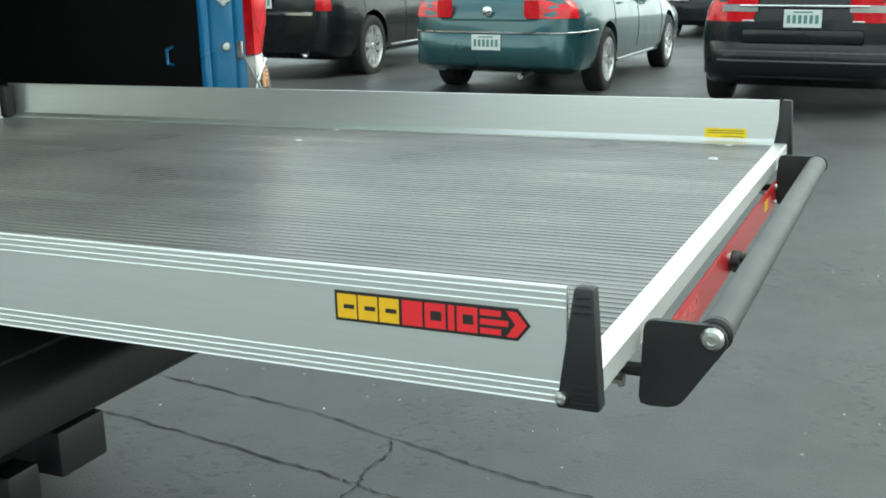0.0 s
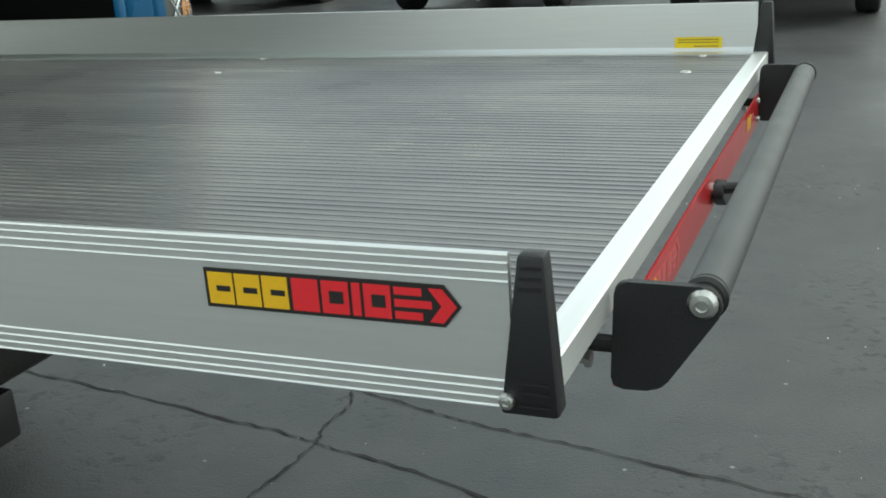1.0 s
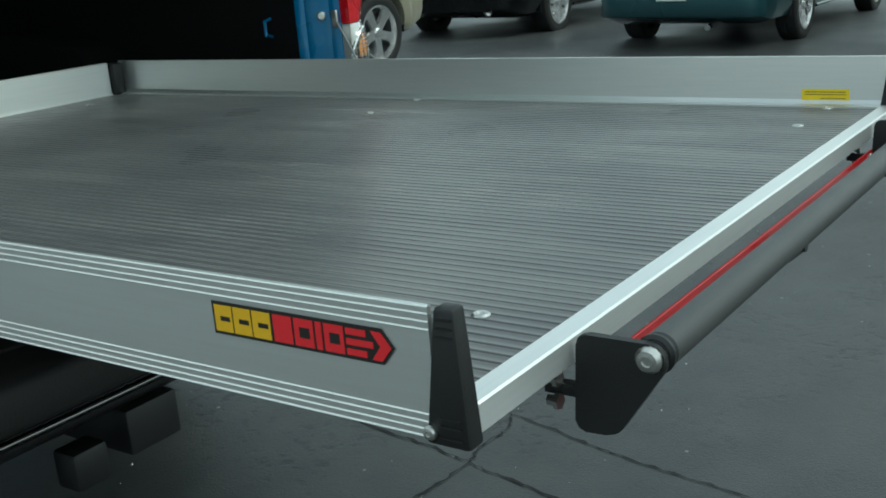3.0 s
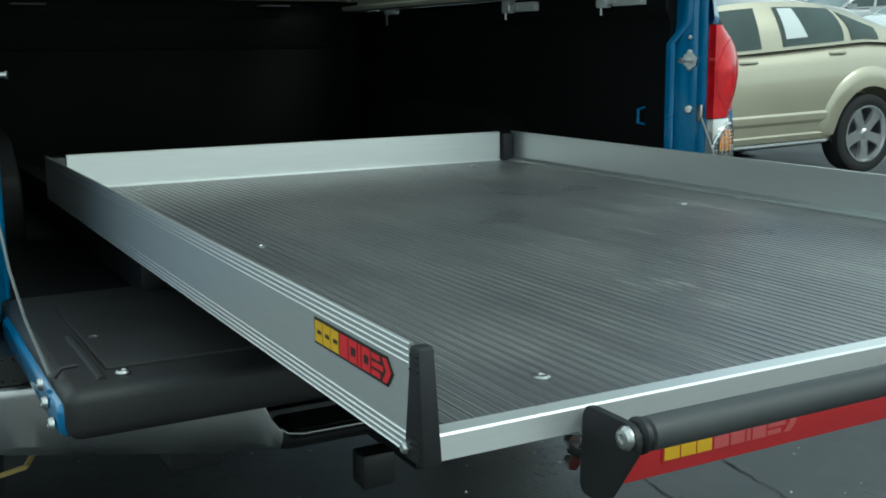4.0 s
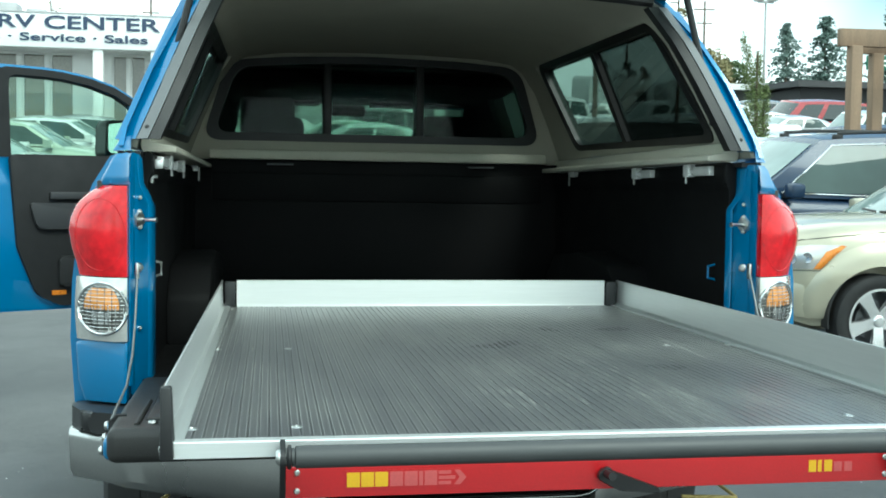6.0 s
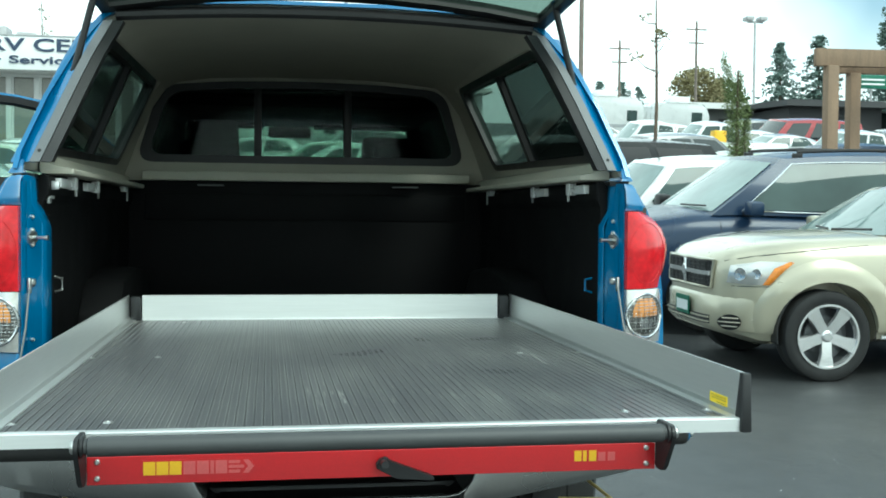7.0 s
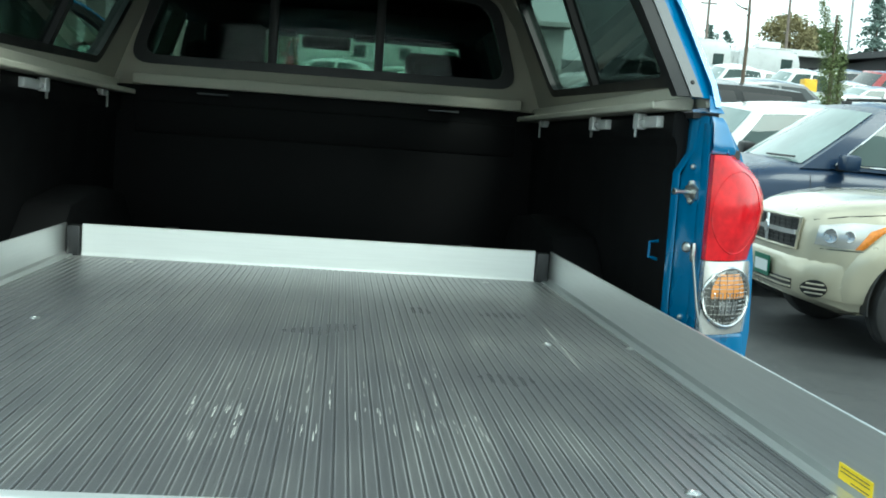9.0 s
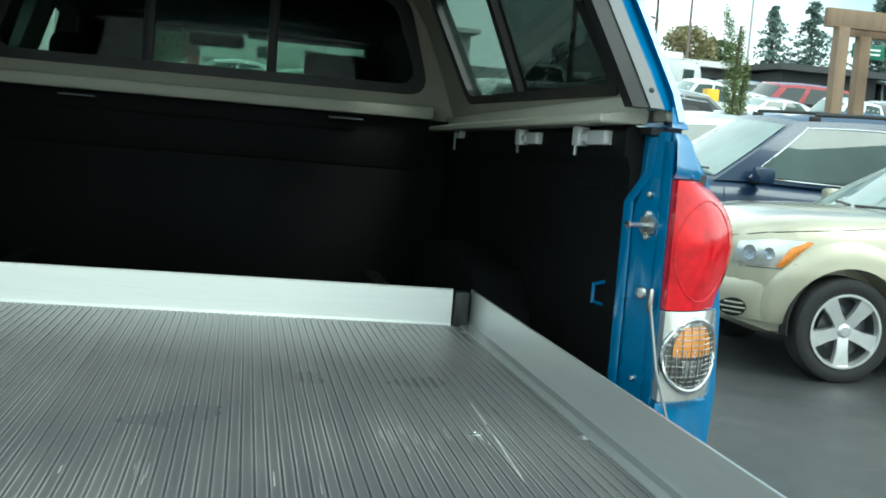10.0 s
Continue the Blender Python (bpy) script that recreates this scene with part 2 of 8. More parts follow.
def deck_material(name="black_ribbed_polymer", lo=0.090, hi=0.129, long=2.0, gloss=(0.28, 0.34)):
    """Black ribbed polymer with rubbed, dusty streaks along the ribs."""
    m, t, b = node_mat(name)
    tc = t.nodes.new("ShaderNodeTexCoord")
    mp = t.nodes.new("ShaderNodeMapping")
    mp.inputs["Scale"].default_value = (16, long, 1)
    t.links.new(tc.outputs["Object"], mp.inputs["Vector"])
    streak, blot, grain = (t.nodes.new("ShaderNodeTexNoise") for _ in range(3))
    streak.inputs["Scale"].default_value, streak.inputs["Detail"].default_value = 1.4, 6
    blot.inputs["Scale"].default_value, blot.inputs["Detail"].default_value = 3.0, 4
    grain.inputs["Scale"].default_value = 500
    t.links.new(mp.outputs["Vector"], streak.inputs["Vector"])
    t.links.new(tc.outputs["Object"], blot.inputs["Vector"])
    t.links.new(tc.outputs["Object"], grain.inputs["Vector"])
    mul = t.nodes.new("ShaderNodeMath")
    mul.operation = "MULTIPLY"
    t.links.new(streak.outputs["Fac"], mul.inputs[0])
    t.links.new(blot.outputs["Fac"], mul.inputs[1])
    ramp = t.nodes.new("ShaderNodeValToRGB")
    e = ramp.color_ramp.elements
    e[0].position, e[0].color = 0.16, (lo, lo, lo * 1.04, 1)
    e[1].position, e[1].color = 0.44, (hi, hi, hi * 0.96, 1)
    t.links.new(mul.outputs[0], ramp.inputs["Fac"])
    t.links.new(ramp.outputs["Color"], b.inputs["Base Color"])
    rr = t.nodes.new("ShaderNodeMapRange")
    rr.inputs["To Min"].default_value, rr.inputs["To Max"].default_value = gloss
    t.links.new(blot.outputs["Fac"], rr.inputs["Value"])
    t.links.new(rr.outputs[0], b.inputs["Roughness"])
    bp = t.nodes.new("ShaderNodeBump")
    bp.inputs["Strength"].default_value, bp.inputs["Distance"].default_value = 0.15, 0.001
    t.links.new(grain.outputs["Fac"], bp.inputs["Height"])
    t.links.new(bp.outputs[0], b.inputs["Normal"])
    return m


def asphalt_material():
    """Dark, damp, worn asphalt with pale specks and patches that dried."""
    m, t, b = node_mat("damp_asphalt")
    tc = t.nodes.new("ShaderNodeTexCoord")
    patch, mid, grain = (t.nodes.new("ShaderNodeTexNoise") for _ in range(3))
    for n, sc, de in ((patch, 0.45, 5), (mid, 6, 5), (grain, 160, 3)):
        n.inputs["Scale"].default_value, n.inputs["Detail"].default_value = sc, de
        t.links.new(tc.outputs["Object"], n.inputs["Vector"])
    base = t.nodes.new("ShaderNodeValToRGB")
    e = base.color_ramp.elements
    e[0].position, e[0].color = 0.3, (0.027, 0.029, 0.031, 1)
    e[1].position, e[1].color = 0.7, (0.060, 0.061, 0.060, 1)
    add = t.nodes.new("ShaderNodeMath")
    add.operation = "MULTIPLY_ADD"
    add.inputs[1].default_value = 0.5
    half = t.nodes.new("ShaderNodeMath")
    half.operation = "MULTIPLY"
    half.inputs[1].default_value = 0.5
    t.links.new(mid.outputs["Fac"], half.inputs[0])
    t.links.new(patch.outputs["Fac"], add.inputs[0])
    t.links.new(half.outputs[0], add.inputs[2])
    t.links.new(add.outputs[0], base.inputs["Fac"])
    speck = t.nodes.new("ShaderNodeTexVoronoi")
    speck.inputs["Scale"].default_value = 9
    sp = t.nodes.new("ShaderNodeMapRange")
    sp.inputs["From Min"].default_value, sp.inputs["From Max"].default_value = 0.035, 0.06
    sp.inputs["To Min"].default_value, sp.inputs["To Max"].default_value = 1, 0
    t.links.new(tc.outputs["Object"], speck.inputs["Vector"])
    t.links.new(speck.outputs["Distance"], sp.inputs["Value"])
    mx = t.nodes.new("ShaderNodeMix")
    mx.data_type = "RGBA"
    mx.inputs[7].default_value = (0.22, 0.22, 0.21, 1)
    t.links.new(sp.outputs[0], mx.inputs[0])
    # crumbled zones: small dark pits where the surface has worn
    pit, zone = (t.nodes.new("ShaderNodeTexNoise") for _ in range(2))
    pit.inputs["Scale"].default_value, pit.inputs["Detail"].default_value = 28, 4
    zone.inputs["Scale"].default_value, zone.inputs["Detail"].default_value = 1.6, 3
    pr, zr = (t.nodes.new("ShaderNodeMapRange") for _ in range(2))
    pr.inputs["From Min"].default_value, pr.inputs["From Max"].default_value = 0.54, 0.66
    zr.inputs["From Min"].default_value, zr.inputs["From Max"].default_value = 0.46, 0.60
    for n_, r_ in ((pit, pr), (zone, zr)):
        t.links.new(tc.outputs["Object"], n_.inputs["Vector"])
        t.links.new(n_.outputs["Fac"], r_.inputs["Value"])
    worn = t.nodes.new("ShaderNodeMath")
    worn.operation = "MULTIPLY"
    t.links.new(pr.outputs[0], worn.inputs[0])
    t.links.new(zr.outputs[0], worn.inputs[1])
    dk = t.nodes.new("ShaderNodeMix")
    dk.data_type = "RGBA"
    dk.inputs[7].default_value = (0.020, 0.021, 0.022, 1)
    t.links.new(worn.outputs[0], dk.inputs[0])
    t.links.new(base.outputs["Color"], dk.inputs[6])
    t.links.new(dk.outputs[2], mx.inputs[6])
    t.links.new(mx.outputs[2], b.inputs["Base Color"])
    rr = t.nodes.new("ShaderNodeMapRange")
    rr.inputs["From Min"].default_value, rr.inputs["From Max"].default_value = 0.35, 0.65
    rr.inputs["To Min"].default_value, rr.inputs["To Max"].default_value = 0.38, 0.62
    t.links.new(patch.outputs["Fac"], rr.inputs["Value"])
    t.links.new(rr.outputs[0], b.inputs["Roughness"])
    bp = t.nodes.new("ShaderNodeBump")
    bp.inputs["Strength"].default_value, bp.inputs["Distance"].default_value = 0.35, 0.004
    deep = t.nodes.new("ShaderNodeMath")
    deep.operation = "MULTIPLY_ADD"
    deep.inputs[1].default_value = -0.55
    t.links.new(worn.outputs[0], deep.inputs[0])
    t.links.new(grain.outputs["Fac"], deep.inputs[2])
    t.links.new(deep.outputs[0], bp.inputs["Height"])
    t.links.new(bp.outputs[0], b.inputs["Normal"])
    return m


M_deck = deck_material()
# rib edges: rub wear plus the light they catch, both put into the colour
M_crest = deck_material("rubbed_lit_rib_edge", 0.13, 0.34, 3.0, (0.24, 0.34))
M_asphalt = asphalt_material()
M_crack = surface("dirt_filled_crack", (0.014, 0.014, 0.013), 0.95, 0, 0, 0.3, 20, 200, 0.3)


# ---- mesh helpers ----
def root(name, p, label, category, group="", kind=""):
    ob = new(name)
    ob.empty_display_size = 0.1
    ob.location = p
    return tagged(ob, label, category, group, kind)


def part(name, bm, material, parent=None, label="", smooth=30.0, local=False):
    """Links a bmesh as one mesh object under a thing or a part; its points are in the world's place unless local."""
    me = bpy.data.meshes.new(name)
    bmesh.ops.recalc_face_normals(bm, faces=bm.faces)
    bm.to_mesh(me)
    bm.free()
    return link(name, me, material, parent, label, smooth, local)


def link(name, me, material, parent=None, label="", smooth=30.0, local=False):
    for one in material if isinstance(material, (list, tuple)) else [material]:
        me.materials.append(one)
    if smooth:
        me.polygons.foreach_set("use_smooth", [True] * len(me.polygons))
        me.set_sharp_from_angle(angle=radians(smooth))
    ob = new(name, me)
    if parent is not None:
        ob.parent = parent
        if not local and parent.data is None:
            ob.matrix_parent_inverse = Matrix.Translation(-parent.location)
    if label:
        ob["label"] = label
    return ob


def solid(verts, faces, bevel=0.0, segments=2):
    bm = bmesh.new()
    vs = [bm.verts.new(v) for v in verts]
    for f in faces:
        bm.faces.new([vs[i] for i in f])
    if bevel:
        bmesh.ops.bevel(bm, geom=list(bm.edges), offset=bevel, segments=segments, affect="EDGES", profile=0.5)
    return bm


def box(x0, x1, y0, y1, z0, z1, bevel=0.0, segments=2):
    v = [(x, y, z) for x in (x0, x1) for y in (y0, y1) for z in (z0, z1)]
    f = [(0, 1, 3, 2), (4, 6, 7, 5), (0, 4, 5, 1), (2, 3, 7, 6), (0, 2, 6, 4), (1, 5, 7, 3)]
    return solid(v, f, bevel, segments)


def prism(poly, axis, a0, a1, bevel=0.0, segments=2):
    """A polygon in the two other axes, drawn out along axis from a0 to a1."""
    def at(p, a):
        return {"x": (a, p[0], p[1]), "y": (p[0], a, p[1]), "z": (p[0], p[1], a)}[axis]
    n = len(poly)
    v = [at(p, a0) for p in poly] + [at(p, a1) for p in poly]
    f = [tuple(range(n)), tuple(range(2 * n - 1, n - 1, -1))] + [(k, (k + 1) % n, n + (k + 1) % n, n + k) for k in range(n)]
    return solid(v, f, bevel, segments)


def join(*bms):
    out = bmesh.new()
    for bm in bms:
        me = bpy.data.meshes.new("joined")
        bm.to_mesh(me)
        bm.free()
        out.from_mesh(me)
        bpy.data.meshes.remove(me)
    return out


def rounded(poly, r, steps=5):
    """The polygon with its corners rounded."""
    out, n = [], len(poly)
    for k in range(n):
        a, b, c = Vector(poly[k - 1]), Vector(poly[k]), Vector(poly[(k + 1) % n])
        u, w = (a - b), (c - b)
        d = min(r, u.length * 0.45, w.length * 0.45)
        p, q = b + u.normalized() * d, b + w.normalized() * d
        for s in range(steps + 1):
            f = s / steps
            out.append(tuple((1 - f) ** 2 * p + 2 * f * (1 - f) * b + f * f * q))
    return out


def tube(points, r, sides=10, closed=False):
    bm = bmesh.new()
    pts = [Vector(p) for p in points]
    rings, n = [], len(pts)
    up = Vector((0.13, 0.31, 0.94))
    for k, p in enumerate(pts):
        d = (pts[(k + 1) % n] - pts[k - 1]) if closed else (pts[min(k + 1, n - 1)] - pts[max(k - 1, 0)])
        d.normalize()
        a = d.cross(up).normalized()
        b = d.cross(a).normalized()
        rad = float(r[k]) if isinstance(r, (list, tuple)) else r
        rings.append([bm.verts.new(p + rad * (math.cos(2 * math.pi * s / sides) * a + math.sin(2 * math.pi * s / sides) * b)) for s in range(sides)])
    for k in range(n if closed else n - 1):
        r0, r1 = rings[k], rings[(k + 1) % n]
        for s in range(sides):
            bm.faces.new((r0[s], r0[(s + 1) % sides], r1[(s + 1) % sides], r1[s]))
    if not closed:
        bm.faces.new(rings[0])
        bm.faces.new(rings[-1][::-1])
    return bm


def lathe(profile, centre, axis, sides=32):
    """A profile of (radius, along) turned round an axis through centre."""
    c, ax = Vector(centre), Vector(axis).normalized()
    a = ax.orthogonal().normalized()
    b = ax.cross(a)
    bm = bmesh.new()
    rings = []
    for r, h in profile:
        if r < 1e-5:
            rings.append([bm.verts.new(c + ax * h)])
        else:
            rings.append([bm.verts.new(c + ax * h + r * (math.cos(2 * math.pi * s / sides) * a + math.sin(2 * math.pi * s / sides) * b)) for s in range(sides)])
    for p, q in zip(rings, rings[1:]):
        for s in range(sides):
            t = (s + 1) % sides
            if len(p) == 1 and len(q) > 1:
                bm.faces.new((p[0], q[t], q[s]))
            elif len(q) == 1 and len(p) > 1:
                bm.faces.new((p[s], p[t], q[0]))
            elif len(p) > 1:
                bm.faces.new((p[s], p[t], q[t], q[s]))
    return bm


def bolt_head(c, axis, r=0.008, h=0.005):
    return lathe([(0, h * 0.7), (r * 0.35, h * 0.7), (r * 0.4, h), (r * 0.75, h * 0.9), (r, h * 0.35), (r, 0), (0, 0)], c, axis, 14)


def carve(bm, cutters):
    """The mesh of bm with the cutters taken out of it; a cutter is (bmesh, material index)."""
    me = bpy.data.meshes.new("carved")
    bmesh.ops.recalc_face_normals(bm, faces=bm.faces)
    bm.to_mesh(me)
    bm.free()
    body = new("carved", me)
    helpers = []
    for cb in cutters:
        cm = bpy.data.meshes.new("cutter")
        bmesh.ops.recalc_face_normals(cb, faces=cb.faces)
        cb.to_mesh(cm)
        cb.free()
        co = new("cutter", cm)
        mod = body.modifiers.new("cut", "BOOLEAN")
        mod.operation, mod.object, mod.solver = "DIFFERENCE", co, "EXACT"
        helpers.append(co)
    dg = bpy.context.evaluated_depsgraph_get()
    dg.update()
    res = bpy.data.meshes.new_from_object(body.evaluated_get(dg))
    for o in [body, *helpers]:
        m = o.data
        bpy.data.objects.remove(o)
        bpy.data.meshes.remove(m)
    return res


def grid_mesh(fn, nu, nv, thick=0.0):
    """A sheet of fn(i/nu, j/nv); with thickness it gets a back."""
    bm = bmesh.new()
    P = [[Vector(fn(i / nu, j / nv)) for j in range(nv + 1)] for i in range(nu + 1)]
    V = [[bm.verts.new(p) for p in row] for row in P]
    for i in range(nu):
        for j in range(nv):
            bm.faces.new((V[i][j], V[i + 1][j], V[i + 1][j + 1], V[i][j + 1]))
    return bm


def ground_z(x, y):
    """The lot rises gently ahead, more beyond the first row of cars."""
    z = 0.02 * (y - 1.0)
    if y > 7.0:
        k = y - 7.0
        z += 0.068 * (k * k / 5.0 if k < 2.5 else k - 1.25)
    if y > 26.0 and x > 4.0:
        z += 0.040 * (y - 26.0 if y < 50.0 else max(0.0, 74.0 - y)) * min(1.0, (x - 4.0) / 6.0)
    # a low swell that rises under the tail of the hatchback
    soft = lambda v, a, b: (lambda q: q * q * (3 - 2 * q))(min(1.0, max(0.0, (v - a) / (b - a))))
    return z + (0.085 * soft(x, 3.2, 7.5) - 0.02) * soft(y, 3.8, 5.4) * (1 - soft(y, 8.0, 9.5)) * (1 - soft(x, 8.0, 10.0)) * soft(x, 1.5, 3.0)


# ---- ground ----
def build_ground():
    def ticks(far):
        near = [k * 0.5 for k in range(-20, 61)]
        out = [-far, -300, -100, -40, -20] + near + [33, 37, 42, 46, 50, 55, 60, 74, 80, 120, 200, 400, 800, far]
        return sorted(set(out))
    xs, ys = ticks(1500), ticks(1500)
    verts = [(x, y, ground_z(x, y)) for y in ys for x in xs]
    n = len(xs)
    faces = [(j * n + i, j * n + i + 1, (j + 1) * n + i + 1, (j + 1) * n + i) for j in range(len(ys) - 1) for i in range(n - 1)]
    me = bpy.data.meshes.new("ground")
    me.from_pydata(verts, [], faces)
    g = link("ground", me, M_asphalt, smooth=60)
    tagged(g, "dark damp asphalt parking lot, cracked and speckled", "ground", kind="structure")
    rng = random.Random(5)
    lines = [
        [(1.09, 2.4), (1.040, 1.99), (1.004, 1.64), (0.956, 1.30), (0.93, 1.10), (0.905, 1.0), (0.88, 0.85), (0.792, 0.505), (0.72, 0.1)],
        [(1.41, 2.5), (1.355, 2.05), (1.314, 1.73), (1.284, 1.40), (1.205, 1.095), (1.150, 0.84), (1.111, 0.69), (1.085, 0.45), (1.028, 0.13), (0.993, -0.127), (0.93, -0.7)],
        [(1.205, 1.09), (1.121, 1.055), (1.0, 1.065), (0.91, 1.040), (0.744, 1.059), (0.603, 1.075), (0.45, 1.12)],
    ]
    for ln in lines:
        pts = []
        for (x0, y0), (x1, y1) in zip(ln, ln[1:]):
            for k in range(8):
                f = k / 8
                pts.append((x0 + (x1 - x0) * f + rng.uniform(-0.006, 0.006), y0 + (y1 - y0) * f + rng.uniform(-0.006, 0.006)))
        bm = bmesh.new()
        prev = None
        for k, (x, y) in enumerate(pts):
            d = Vector(pts[min(k + 1, len(pts) - 1)]) - Vector(pts[max(k - 1, 0)])
            nrm = Vector((-d.y, d.x)).normalized() * rng.choice((0.0012, 0.002, 0.003, 0.0045)) * rng.uniform(0.7, 1.3)
            z = ground_z(x, y)
            cur = [bm.verts.new((x + nrm.x, y + nrm.y, z + 0.003)), bm.verts.new((x - nrm.x, y - nrm.y, z + 0.003))]
            if prev:
                bm.faces.new((prev[0], prev[1], cur[1], cur[0]))
            prev = cur
        part("crack", bm, M_crack, g, "dark dirt-filled crack in the asphalt", smooth=0)
    # loose pale grit
    bm = bmesh.new()
    for _ in range(420):
        x, y = rng.uniform(-2.6, 3.5), rng.uniform(-2.5, 4)
        s = rng.choice((0.0015, 0.002, 0.003, 0.005)) * rng.uniform(0.7, 1.2)
        z = ground_z(x, y)
        a = rng.uniform(0, 6.28)
        base = [bm.verts.new((x + s * math.cos(a + k * 2.1), y + s * math.sin(a + k * 2.1) * 0.7, z)) for k in range(3)]
        top = bm.verts.new((x, y, z + s * 0.9))
        for k in range(3):
            bm.faces.new((base[k], base[(k + 1) % 3], top))
    grit = part("grit", bm, M_wall, None, smooth=0)
    tagged(grit, "small pale grit scattered over the asphalt", "grit", kind="stuff")


build_ground()


# ---- cargo slide ----
DECK = 0.98


def logo(parent, place, w, h, faded=False):
    """A maker's mark as plain blocks: a dark backing, yellow blocks, red blocks and an arrow. place(u, v, d) gives the point u along, v up, d proud."""
    def slab(poly, d0, d1):
        n = len(poly)
        v = [place(u, q, d0) for u, q in poly] + [place(u, q, d1) for u, q in poly]
        f = [tuple(range(n)), tuple(range(2 * n - 1, n - 1, -1))] + [(k, (k + 1) % n, n + (k + 1) % n, n + k) for k in range(n)]
        return solid(v, f)
    back = part("decal_backing", slab([(0, 0), (w * 0.94, 0), (w, h * 0.5), (w * 0.94, h), (0, h)], 0.0, 0.0006), M_redplate if faded else M_ink, parent, "" if faded else "dark backing of a colour decal", 0)
    m = h * 0.1
    for k in range(3):
        a = w * (0.015 + 0.113 * k)
        b = a + w * 0.104
        part("decal_block", slab([(a, m), (b, m), (b, h - m), (a, h - m)], 0.0006, 0.0011), M_yellow, back, "plain yellow block of a decal", 0)
        if not faded:
            part("decal_slot", slab([(a + w * 0.035, h * 0.43), (b - w * 0.012, h * 0.43), (b - w * 0.012, h * 0.57), (a + w * 0.035, h * 0.57)], 0.0011, 0.0014), M_ink, back, "dark slot of a decal", 0)
    red = M_redfaded if faded else M_redvinyl
    for a, b in ((0.362, 0.467), (0.48, 0.585), (0.598, 0.63), (0.643, 0.745)):
        part("decal_block", slab([(w * a, m), (w * b, m), (w * b, h - m), (w * a, h - m)], 0.0006, 0.0011), red, back, "plain red block of a decal", 0)
    for a, b in ((0.48, 0.585), (0.643, 0.745)):
        if not faded:
            part("decal_slot", slab([(w * (a + 0.03), h * 0.36), (w * (b - 0.02), h * 0.36), (w * (b - 0.02), h * 0.66), (w * (a + 0.03), h * 0.66)], 0.0011, 0.0014), M_ink, back, "dark slot of a decal", 0)
    arrow = [(0.758, 0.12), (0.86, 0.12), (0.86, 0.3), (0.758, 0.3)], [(0.758, 0.41), (0.895, 0.41), (0.895, 0.59), (0.758, 0.59)], [(0.758, 0.7), (0.86, 0.7), (0.86, 0.88), (0.758, 0.88)], [(0.885, 0.1), (0.935, 0.1), (0.985, 0.5), (0.935, 0.9), (0.885, 0.9), (0.93, 0.5)]
    for poly in arrow:
        part("decal_arrow", slab([(w * u, h * v) for u, v in poly], 0.0006, 0.0011), red, back, "red arrow of a decal", 0)
    return back


def rail_profile(sign):
    """The thin section of a side rail, outer face at 0.600 from the middle, with fine raised lines near both edges."""
    out = [(0.574, 0.966)]
    for z in (0.9678, 0.9730, 0.9784, 0.9838, 1.0432, 1.0486, 1.0540):
        out += [(0.6000, z - 0.0008), (0.6009, z - 0.0004), (0.6009, z), (0.6000, z + 0.0009)]
    out += [(0.6000, 1.0585), (0.5994, 1.0595), (0.5966, 1.0597), (0.5955, 1.0590), (0.5943, 0.9925), (0.588, 0.9868), (0.574, 0.9855)]
    return [(sign * x, z) for x, z in out]


